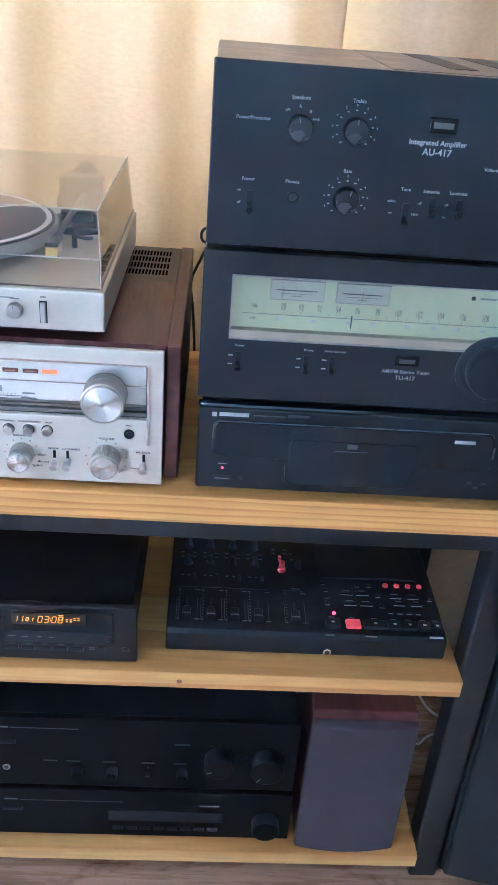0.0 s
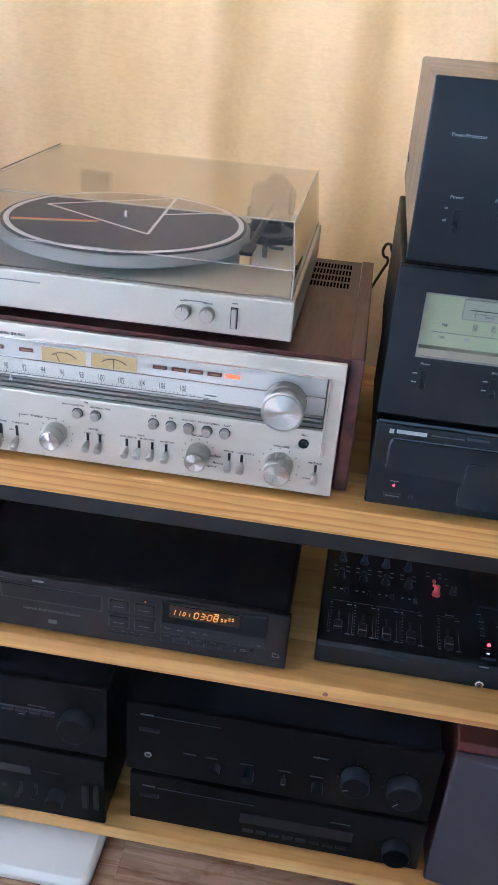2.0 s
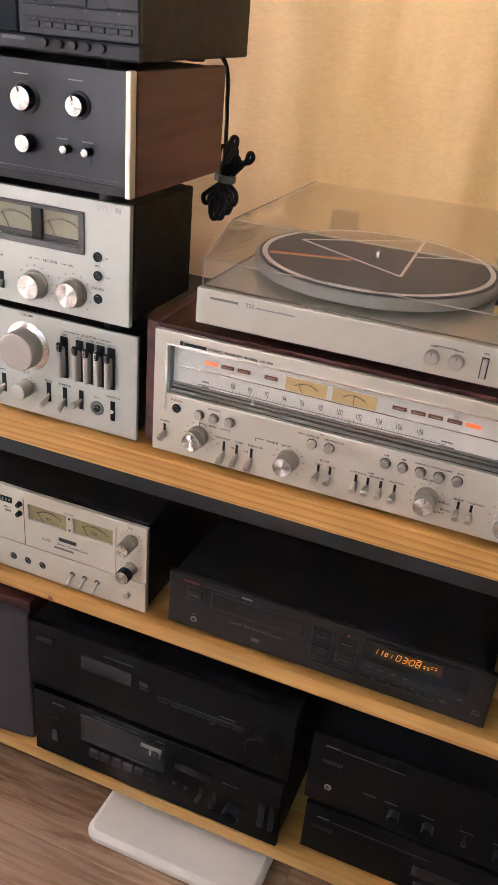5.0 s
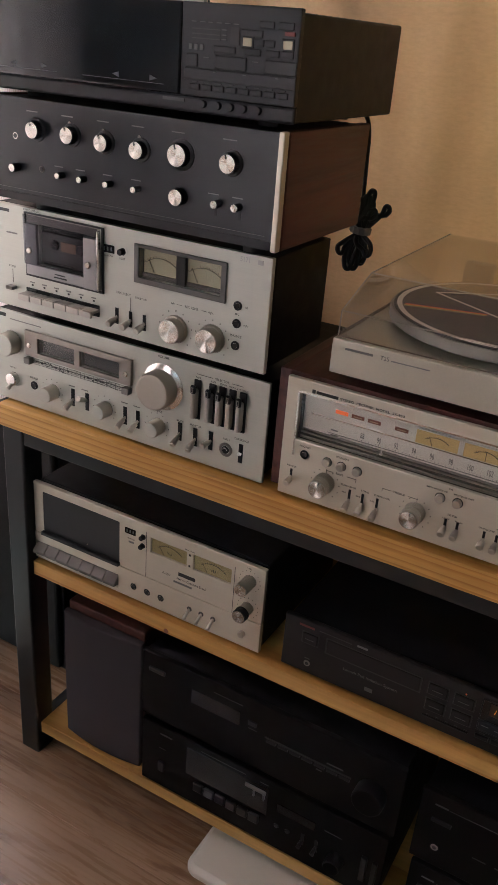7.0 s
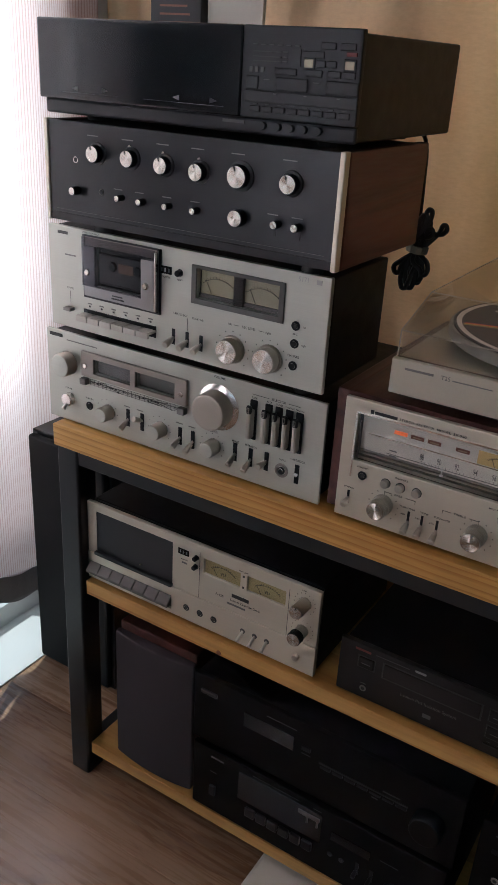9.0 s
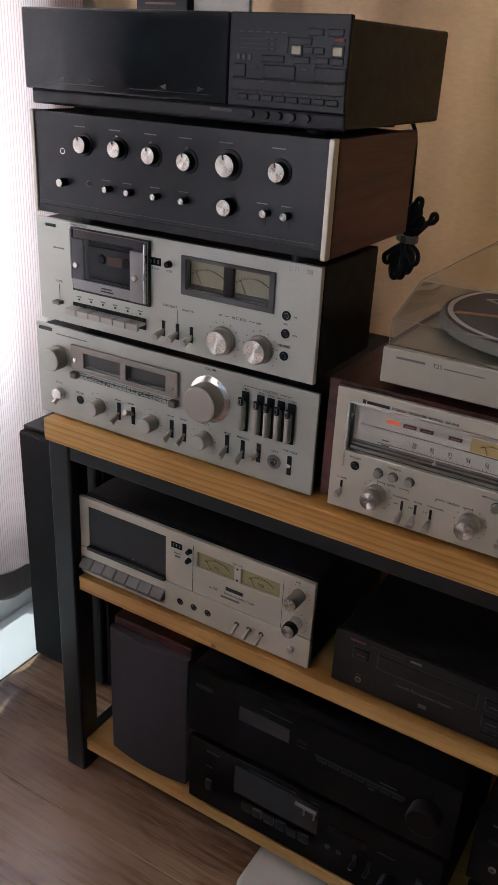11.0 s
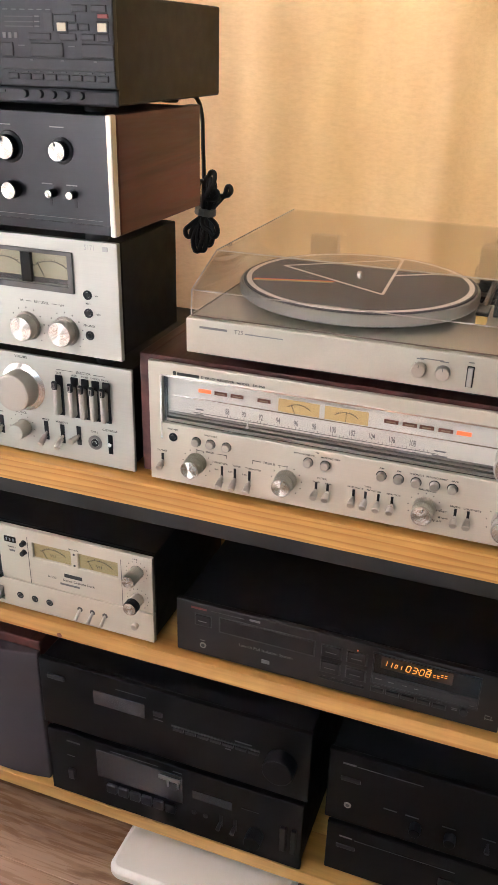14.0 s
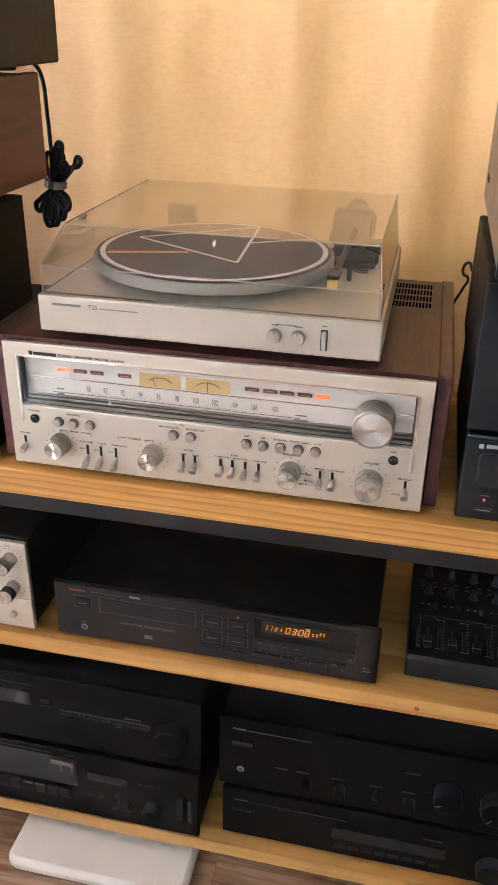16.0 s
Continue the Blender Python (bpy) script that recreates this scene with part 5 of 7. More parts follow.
for x, d in ((-0.4003, -1), (-0.3506, 1), (-0.2400, -1), (-0.1868, 1)):
    arrow = bmesh.new()
    v = [arrow.verts.new((x + px, y, 1.2524 + pz)) for y in (-0.0456, -0.0446) for px, pz in ((d * 0.0055, 0), (-d * 0.0045, 0.0030), (-d * 0.0045, -0.0030))]
    arrow.faces.new(v[:3])
    arrow.faces.new(v[5:2:-1])
    for i in range(3):
        arrow.faces.new((v[i], v[(i + 1) % 3], v[3 + (i + 1) % 3], v[3 + i]))
    part("arrow_print", arrow, ink_low, u)
for x0, x1 in ((-0.425, -0.330), (-0.290, -0.172)):
    f.bar((x0 + x1) / 2, 1.2472, x1 - x0, 0.0005, ink_low)
f.bar(-0.160, 1.2328, 0.030, 0.0034, ink_faint, 0.004)

# ---- things on top of the stack ----
alone("packaging_box", block(-0.402, -0.318, 0.11, 0.15, 1.3292, 1.455), grey_plastic, "dark printed cardboard box standing on the player", "box", soft=0.001)
b = thing("box_print", (-0.36, 0.109, 1.3295), "faint pinkish print on the dark box", "print")
bm = bmesh.new()
for i in range(5):
    box(bm, -0.386, -0.332 - 0.004 * (i % 3), 0.1092, 0.1098, 1.336 + 0.010 * i, 1.3385 + 0.010 * i)
part("print_lines", bm, brown_legend, b)
alone("white_card", block(-0.314, -0.228, 0.120, 0.128, 1.3292, 1.47), white_lam, "plain white card standing on the player", "card", soft=0.0008)

# ---- cassette deck on the middle shelf ----
u = thing("cassette_deck", (-0.235, 0.15, MID), "slim silver cassette deck with slanted grey keys", "cassette deck", "hi-fi units")
f = Front(u, 0.012, ink_black)
part("front_panel", plate(-0.4565, -0.010, 0.5135, 0.611, 0.012, 0.020, [(-0.437, -0.276, 0.518, 0.596), (-0.215, -0.147, 0.5625, 0.590), (-0.135, -0.067, 0.5625, 0.590)]), silver, u, "satin silver front", soft=0.001)
part("lower_panel", plate(-0.4565, -0.010, 0.4605, 0.5125, 0.011, 0.020, [(-0.455, -0.277, 0.468, 0.4945)]), silver, u, "satin silver lower front", soft=0.001)
part("case", block(-0.4545, -0.013, 0.030, 0.29, 0.4605, 0.609), black_case, u, soft=0.002)
part("backing", block(-0.4545, -0.013, 0.026, 0.030, 0.462, 0.608), black_plastic, u)
feet(u, -0.45, -0.013, 0.03, 0.28, MID, 0.4612, 0.013)
part("tape_window", block(-0.437, -0.276, 0.013, 0.0155, 0.518, 0.596), grey_plastic, u, "dark tape window")
part("window_lip", block(-0.4385, -0.2745, 0.006, 0.013, 0.5135, 0.5200), grey_plastic, u, soft=0.001)
# tiny pale rod that paints a glint on the dark tape window
part("needle_glint", rod(bmesh.new(), (-0.343, 0.0125, 0.527), (-0.3425, 0.0125, 0.5285), 0.001, seg=6), pale_lamp, u)
for i in range(7):
    x = -0.4545 + 0.0253 * i
    k = bmesh.new()
    pr = [(0.014, 0.4925), (0.001, 0.4800), (0.001, 0.4745), (0.016, 0.4745)]
    lo = [k.verts.new((x + 0.0006, y, z)) for y, z in pr]
    hi = [k.verts.new((x + 0.0247, y, z)) for y, z in pr]
    k.faces.new(lo)
    k.faces.new(hi[::-1])
    for a in range(4):
        k.faces.new((lo[a], lo[(a + 1) % 4], hi[(a + 1) % 4], hi[a]))
    part("piano_key", k, key_taupe, u, soft=0.0008)
part("key_well", block(-0.455, -0.277, 0.0175, 0.019, 0.468, 0.4945), black_plastic, u)
f.bar(-0.254, 0.587, 0.021, 0.0105, black_gloss)
for x in (-0.260, -0.254, -0.248):
    f.bar(x, 0.587, 0.0022, 0.005, ink_dim, -0.0004)
f.button(-0.229, 0.586, 0.0040, 0.008, black_plastic)
f.button(-0.230, 0.569, 0.0040, 0.008, black_plastic)
g = Front(u, 0.012, ink_black)
g.meter(-0.215, -0.147, 0.5625, 0.590, meter_yellow, 0.005, -32, "yellowed level meter")
g.meter(-0.135, -0.067, 0.5625, 0.590, meter_yellow, 0.005, -32, "yellowed level meter")
for x in (-0.181, -0.101):
    g.say("VU", x, 0.571, 0.0075, dy=0.0045)
    part("meter_glass", block(x - 0.034, x + 0.034, 0.0135, 0.0142, 0.5625, 0.590), dial_glass, u).visible_shadow = False
for x in (-0.246, -0.219, -0.192):
    f.jack(x, 0.4845, 0.0060)
for x in (-0.137, -0.115, -0.093):
    part("collar", lathe(bmesh.new(), (x, 0.0115, 0.4875), (0, -1, 0), [(0.0046, 0), (0.0046, 0.0008), (0.0036, 0.0012)], 20), dial_hollow, u)
    part("toggle", lathe(bmesh.new(), (x, 0.0125, 0.4875), (0, -1, -0.55), [(0.0022, 0), (0.0026, 0.010), (0.0032, 0.019), (0.0026, 0.0205)], 14), knob_side, u, smooth=True)
f.knob(-0.035, 0.583, 0.0105, 0.030, face=knob_metal, mark=ink_black, flute=0.06)
f.knob(-0.035, 0.535, 0.0100, 0.018, face=None, flute=0.06)
f.knob(-0.035, 0.535, 0.0112, 0.012, black_plastic, knob_metal, flute=0.05, dy=-0.017)
for z in (0.583, 0.535):
    f.ticks(-0.035, z, 0.0175, 13, -140, 140, 0.0008, h=0.0014)
f.button(-0.040, 0.485, 0.0055, 0.008)
for x in (-0.2225, -0.061):
    f.bar(x, 0.556, 0.0006, 0.084)
f.bar(-0.141, 0.5865, 0.0032, 0.0032)
f.bar(-0.141, 0.5665, 0.0032, 0.0032)
f.say("Stereo Cassette Deck", -0.136, 0.5355, 0.0062)
f.say("A-150", -0.183, 0.5355, 0.0062)
f.bar(-0.145, 0.5445, 0.031, 0.0062)
f.bar(-0.152, 0.5275, 0.034, 0.0032, ink_grey)
for s, x, z, k in (("PHONES", -0.192, 0.4955, 0.0038), ("MIC", -0.2325, 0.4995, 0.0038), ("EQ", -0.115, 0.500, 0.0038), ("BIAS", -0.137, 0.500, 0.0038), ("DOLBY NR", -0.093, 0.500, 0.0036), ("POWER", -0.040, 0.4985, 0.0038), ("LINE", -0.037, 0.6045, 0.0038), ("MEMORY", -0.252, 0.5735, 0.0036), ("PEAK LEVEL", -0.141, 0.5945, 0.0034)):
    f.say(s, x, z, k)
f.bar(-0.252, 0.5675, 0.010, 0.003, ink_grey)
for i, x in enumerate((-0.405, -0.379, -0.354, -0.327, -0.300)):
    f.bar(x, 0.5035, 0.008, 0.0018, ink_black)

# ---- disc player ----
u = thing("compact_disc_player", (0.262, 0.15, MID), "dark brown black disc player with an amber display", "CD player", "hi-fi units")
f = Front(u, 0.012, ink_dim)
part("front_panel", block(0.028, 0.497, 0.012, 0.022, 0.4625, 0.5545), cd_front, u, "dark brownish grey front", soft=0.002)
part("case", block(0.034, 0.491, 0.022, 0.30, 0.4645, 0.5525), black_case, u, soft=0.002)
feet(u, 0.034, 0.491, 0.02, 0.29, MID, 0.465, 0.016)
part("disc_tray", block(0.0975, 0.2385, 0.0100, 0.0125, 0.5142, 0.5380), cd_front, u, "dark disc drawer", soft=0.0012)
part("tray_gap", plate(0.0955, 0.2405, 0.5122, 0.5400, 0.0112, 0.0124, [(0.0975, 0.2385, 0.5142, 0.5380)]), ink_black, u)


def framed_key(f, x, z, w, h, depth=0.0035, gap=0.0013):
    """A square key in a dark surround, with a short legend on it."""
    part("key_gap", block(x - w / 2 - gap, x + w / 2 + gap, f.y - 0.0005, f.y + 0.0005, z - h / 2 - gap, z + h / 2 + gap), ink_black, f.unit)
    k = f.key(x, z, w, h, depth, cd_front)
    f.bar(x, z, w * 0.55, 0.0010, ink_low, -depth)
    return k


framed_key(f, 0.0710, 0.5262, 0.0245, 0.0185)
for x in (0.2640, 0.3003):
    for z in (0.5285, 0.5008):
        framed_key(f, x, z, 0.0275, 0.0190)
part("key_ledge", block(0.2490, 0.3140, 0.0095, 0.0125, 0.4790, 0.4812), black_plastic, u, soft=0.0008)
for i in range(5):
    f.bar(0.256 + 0.0135 * i, 0.4838, 0.004, 0.0008, ink_faint)
f.jack(0.0705, 0.4808, 0.0050, button_grey)
part("display_rim", plate(0.3225, 0.4670, 0.4935, 0.5475, 0.0100, 0.0122, [(0.3245, 0.4650, 0.5125, 0.5455)]), black_plastic, u, soft=0.0008)
part("display", block(0.3245, 0.4650, 0.0112, 0.0125, 0.5125, 0.5455), black_gloss, u, "black display window")
part("display_glow", block(0.3340, 0.4300, 0.0108, 0.0113, 0.5235, 0.5435), amber_haze, u, "dim amber lit panel behind the digits")
SEGMENTS = {"0": "abcdef", "1": "bc", "3": "abcdg", "8": "abcdefg"}


def digit(bm, ch, x, z, w, h, y, r):
    """One leaning seven stroke figure."""
    ends = {"a": ((0, 2), (1, 2)), "b": ((1, 2), (1, 1)), "c": ((1, 1), (1, 0)), "d": ((0, 0), (1, 0)), "e": ((0, 1), (0, 0)), "f": ((0, 2), (0, 1)), "g": ((0, 1), (1, 1))}
    for key in SEGMENTS[ch]:
        a, b2 = (Vector((x + (p - 0.5) * w + 0.10 * h * (q - 1), y, z + (q - 1) * h / 2)) for p, q in ends[key])
        d = (b2 - a) * 0.12
        rod(bm, a + d, b2 - d, r, seg=6)


figures = bmesh.new()
for ch, x, h in (("1", 0.3395, 0.0092), ("1", 0.3465, 0.0092), ("0", 0.3545, 0.0056), ("1", 0.3605, 0.0056), ("0", 0.3712, 0.0100), ("3", 0.3797, 0.0100), ("0", 0.3893, 0.0100), ("8", 0.3976, 0.0100)):
    digit(figures, ch, x, 0.5330 if h > 0.006 else 0.5322, 0.52 * h, h, 0.0104, 0.00050)
part("digits", figures, amber_digit, u, "amber glowing digits")
g = Front(u, 0.0106, amber_digit)
for z in (0.5312, 0.5346):
    g.bar(0.3845, z, 0.0009, 0.0009)
for i, dz in enumerate((0.0, 0.0, 0.003, 0.003)):
    for z in (0.5305, 0.5338):
        g.bar(0.4060 + 0.0050 * i, z + dz, 0.0028, 0.0009)
g.bar(0.3985, 0.5405, 0.0062, 0.0010)
part("led", lathe(bmesh.new(), (0.3006, 0.0118, 0.5420), (0, -1, 0), [(0.001, 0), (0.001, 0.0012)], 10), orange_lamp, u)
part("index_strip", block(0.3245, 0.4650, 0.0092, 0.0112, 0.4960, 0.5090), charcoal_key, u, "sloping strip of track keys", soft=0.001)
for x, z, w in ((0.3330, 0.5050, 0.010), (0.3500, 0.5040, 0.008), (0.3690, 0.5045, 0.006), (0.3850, 0.5040, 0.006), (0.4590, 0.5000, 0.006)):
    f.bar(x, z, w, 0.0009, ink_low, -0.0029)
for i in range(5):
    x = 0.3322 + 0.0213 * i
    part("key_gap", block(x - 0.0098, x + 0.0098, 0.0114, 0.0124, 0.4785, 0.4880), ink_black, u)
    f.key(x, 0.4842, 0.0175, 0.0058, 0.0035, charcoal_key)
    f.bar(x, 0.4897, 0.008, 0.0008, ink_faint)
f.button(0.4500, 0.4850, 0.0055, 0.004, black_plastic)
f.bar(0.4376, 0.4862, 0.008, 0.0010, ink_low)
f.bar(0.4376, 0.4836, 0.008, 0.0010, ink_low)
f.say("Launch Pad Isolation System", 0.1680, 0.4990, 0.0072, ink=ink_low)
f.bar(0.0640, 0.5455, 0.024, 0.0034, ink_red)
f.bar(0.1090, 0.5462, 0.050, 0.0010, ink_faint)
f.bar(0.1505, 0.5475, 0.016, 0.0032, ink_dim)
f.bar(0.1684, 0.4802, 0.012, 0.0065, ink_low)
f.bar(0.483, 0.4825, 0.0105, 0.0010, ink_low)
f.bar(0.481, 0.4880, 0.006, 0.0010, ink_low)
f.bar(0.478, 0.4850, 0.001, 0.008, ink_low)
f.bar(0.486, 0.4850, 0.001, 0.006, ink_low)
f.bar(0.070, 0.4895, 0.008, 0.001, ink_low)

# ---- multitrack recorder ----
u = thing("multitrack_recorder", (0.725, 0.12, MID), "black four track mixer recorder with red keys", "recorder", "hi-fi units")
bm = bmesh.new()
pr = [(0.031, 0.4695), (0.023, 0.4740), (0.023, 0.5035), (0.028, 0.5090), (0.244, 0.5205), (0.249, 0.4695)]
lo = [bm.verts.new((0.531, y, z)) for y, z in pr]
hi = [bm.verts.new((0.9225, y, z)) for y, z in pr]
bm.faces.new(lo)
bm.faces.new(hi[::-1])
for a in range(6):
    bm.faces.new((lo[a], lo[(a + 1) % 6], hi[(a + 1) % 6], hi[a]))
part("body", bm, black_plastic, u, soft=0.003)
feet(u, 0.52, 0.93, 0.03, 0.24, MID + 0.009, 0.471, 0.012)


def deck(y):
    return 0.5085 + (y - 0.019) * 0.0115 / 0.216


def top_block(name, x, y, w, d, h, material, parent, label="", soft=0.0008):
    z = deck(y)
    return part(name, block(x - w / 2, x + w / 2, y - d / 2, y + d / 2, z - 0.0006, z + h), material, parent, label, soft=soft)


prints, dims, faint = bmesh.new(), bmesh.new(), bmesh.new()


def top_bar(bm, x, y, w, d):
    z = deck(y)
    box(bm, x - w / 2, x + w / 2, y - d / 2, y + d / 2, z - 0.0005, z + 0.0006)


top_block("tape_bay", 0.825, 0.185, 0.150, 0.090, 0.003, black_plastic, u, "black tape lid", soft=0.002)
for i, x in enumerate((0.558, 0.592, 0.6255, 0.659, 0.711)):
    top_block("fader_slot", x, 0.076, 0.0028, 0.062, 0.0007, ink_black, u, soft=0)
    cap = top_block("fader", x, 0.055, 0.0115, 0.022, 0.0075, charcoal_key, u, "grey fader cap", soft=0.002)
    top_block("fader_line", x, 0.050, 0.0116, 0.0024, 0.0079, ink_grey, cap, soft=0)
    for dx in (-0.0145, 0.0145):
        top_bar(faint, x + dx, 0.078, 0.0006, 0.068)
    top_bar(faint, x, 0.112, 0.030, 0.0006)
    for y in (0.046, 0.106):
        top_bar(dims, x + 0.014, y, 0.007, 0.0014)
        top_bar(dims, x - 0.012, y, 0.003, 0.0014)
    for j in range(9):
        top_bar(dims, x - 0.0115, 0.050 + 0.0065 * j, 0.0016, 0.0009)
for i, x in enumerate((0.556, 0.589, 0.6225, 0.656)):
    for y, c in ((0.205, shaft_blue), (0.165, shaft_grey)):
        k = part("dial_knob", lathe(bmesh.new(), (x, y, deck(y) - 0.0005), (0, 0, 1), [(0.0065, 0), (0.0065, 0.004), (0.0042, 0.005), (0.0040, 0.015), (0.0034, 0.016)], 20), c, u, smooth=True)
    for y in (0.190, 0.180):
        for dx in (-0.009, 0.009):
            top_bar(dims, x + dx, y, 0.0055, 0.0013)
    for dx in (-0.008, 0.002, 0.010):
        top_bar(dims, x + dx, 0.138, 0.004, 0.002)
    part("toggle", lathe(bmesh.new(), (x + 0.010, 0.132, deck(0.132) - 0.0005), (0, 0.2, 1), [(0.003, 0), (0.0022, 0.008)], 12), grey_plastic, u, smooth=True)
part("dial_knob", lathe(bmesh.new(), (0.697, 0.157, deck(0.157) - 0.0005), (0, 0, 1), [(0.0062, 0), (0.0062, 0.004), (0.0045, 0.005), (0.0042, 0.016), (0.0034, 0.017)], 20), red_key, u, "red monitor knob", smooth=True)
for y in (0.176, 0.185):
    top_block("red_switch", 0.695, y, 0.0045, 0.005, 0.004, red_key, u, "small red switch")
part("dial_knob", lathe(bmesh.new(), (0.722, 0.165, deck(0.165) - 0.0005), (0, 0, 1), [(0.0055, 0), (0.0055, 0.004), (0.004, 0.005), (0.0036, 0.015)], 20), grey_plastic, u, smooth=True)
for x, y in ((0.686, 0.205), (0.704, 0.205), (0.686, 0.196), (0.704, 0.196), (0.713, 0.196), (0.714, 0.182)):
    top_bar(dims, x, y, 0.005, 0.0013)
for x, w, c in ((0.763, 0.021, charcoal_key), (0.792, 0.021, red_key), (0.8235, 0.034, charcoal_key), (0.851, 0.019, charcoal_key), (0.8725, 0.019, charcoal_key), (0.8935, 0.018, charcoal_key), (0.9115, 0.013, charcoal_key)):
    top_block("transport_key", x, 0.046, w, 0.016, 0.005, c, u, "red record key" if c is red_key else "", soft=0.0014)
    top_bar(dims, x, 0.0605, 0.008, 0.0011)
    if c is not red_key:
        z = deck(0.046) + 0.0052
        box(prints, x - 0.0022, x + 0.0022, 0.0445, 0.0475, z - 0.0004, z + 0.0003)
for i in range(4):
    x = 0.851 + 0.017 * i
    part("track_button", lathe(bmesh.new(), (x, 0.131, deck(0.131) - 0.0005), (0, 0, 1), [(0.0040, 0), (0.0040, 0.003), (0.0026, 0.0042)], 18), red_key, u, "red track button", smooth=True)
part("record_lamp", lathe(bmesh.new(), (0.767, 0.068, deck(0.068) - 0.0005), (0, 0, 1), [(0.0026, 0), (0.0026, 0.002), (0.0018, 0.0028)], 14), red_lamp, u, "glowing red lamp", smooth=True)
for x, y, w in ((0.790, 0.112, 0.020), (0.8135, 0.112, 0.020), (0.793, 0.090, 0.020), (0.8165, 0.090, 0.020), (0.862, 0.108, 0.018), (0.888, 0.108, 0.018), (0.865, 0.093, 0.018), (0.891, 0.093, 0.018)):
    top_block("function_key", x, y, w, 0.0062, 0.002, black_plastic, u, soft=0.0015)
    top_bar(prints, x, y - 0.0042, w * 0.9, 0.0008)
    top_bar(dims, x, y + 0.0055, w * 0.5, 0.001)
for x, y in ((0.760, 0.118), (0.760, 0.104), (0.760, 0.090), (0.836, 0.110), (0.839, 0.088), (0.912, 0.106), (0.808, 0.131), (0.826, 0.131), (0.757, 0.133)):
    part("small_button", lathe(bmesh.new(), (x, y, deck(y) - 0.0005), (0, 0, 1), [(0.0028, 0), (0.0028, 0.002), (0.002, 0.0028)], 12), grey_plastic, u, smooth=True)
    top_bar(dims, x, y - 0.005, 0.007, 0.0011)
top_bar(prints, 0.907, 0.0275, 0.019, 0.0035)
top_bar(dims, 0.757, 0.025, 0.012, 0.0016)
top_bar(dims, 0.815, 0.025, 0.016, 0.0016)
top_bar(dims, 0.715, 0.116, 0.012, 0.0016)
for x in (0.850, 0.863, 0.877, 0.890):
    top_bar(dims, x, 0.072, 0.007, 0.0016)
tagged(part("lettering", prints, ink_grey_pale, u), kind="stuff")
tagged(part("lettering", dims, ink_dim, u), kind="stuff")
tagged(part("lettering", faint, ink_low, u), kind="stuff")
f = Front(u, 0.023, ink_dim)
f.jack(0.756, 0.4800, 0.0058, chrome)
f.jack(0.807, 0.4790, 0.0036)
u.location += Vector((0.003, 0.014, -0.009))

# ---- tall black amplifier by the curtain ----
u = thing("integrated_amplifier", (0.779, 0.15, 1.0505), "black integrated amplifier with a bronze metal case", "amplifier", "hi-fi units")
f = Front(u, -0.066, ink_pale)
AX0, AX1 = 0.564, 0.994
part("front_panel", block(AX0, AX1, -0.066, -0.058, 1.0625, 1.221), black_panel, u, "black satin front", soft=0.0012)
part("case", block(AX0 + 0.0015, AX1 - 0.0015, -0.058, 0.350, 1.0635, 1.2135), bronze, u, "bronze grey metal case", soft=0.003)
feet(u, AX0, AX1, 0.03, 0.33, 1.0405, 1.0645, 0.015)
vent = part("vent_panel", boxes((0.74, 0.990, 0.06, 0.345, 1.2135, 1.2142)), bronze, u)
for i in range(3):
    vb = bmesh.new()
    v = [vb.verts.new(p) for p in ((0.800 + 0.072 * i, 0.335, 1.2143), (0.836 + 0.072 * i, 0.335, 1.2143), (0.842 + 0.072 * i, 0.115, 1.2143), (0.812 + 0.072 * i, 0.115, 1.2143))]
    w = [vb.verts.new((p.co.x, p.co.y, 1.2149)) for p in v]
    vb.faces.new(w)
    vb.faces.new(v[::-1])
    for a in range(4):
        vb.faces.new((v[a], v[(a + 1) % 4], w[(a + 1) % 4], w[a]))
    part("vent_slot", vb, grey_plastic, vent)
part("side_slot", block(AX0 + 0.0005, AX0 + 0.002, 0.27, 0.31, 1.095, 1.101), ink_black, u)
f.knob(0.642, 1.1700, 0.0112, 0.013, black_plastic, knob_black, ink_dim, flute=0.03, turn=-12)
f.knob(0.691, 1.1710, 0.0112, 0.013, black_plastic, knob_black, ink_dim, flute=0.03)
f.knob(0.690, 1.1115, 0.0112, 0.013, black_plastic, knob_black, ink_dim, flute=0.03, turn=15)
f.knob(0.905, 1.125, 0.032, 0.024, black_plastic, black_panel, ink_white, flute=0.02)
for cx, cz in ((0.690, 1.1715), (0.6895, 1.1115)):
    f.ticks(cx, cz, 0.0160, 11, -135, 135, 0.0020, h=0.0008)
    for i, s in enumerate(("8", "6", "4", "2", "0", "2", "4", "6", "8")):
        a = radians(-112 + 28 * i)
        f.say(s, cx + 0.0200 * math.sin(a), cz + 0.0200 * math.cos(a), 0.0028)
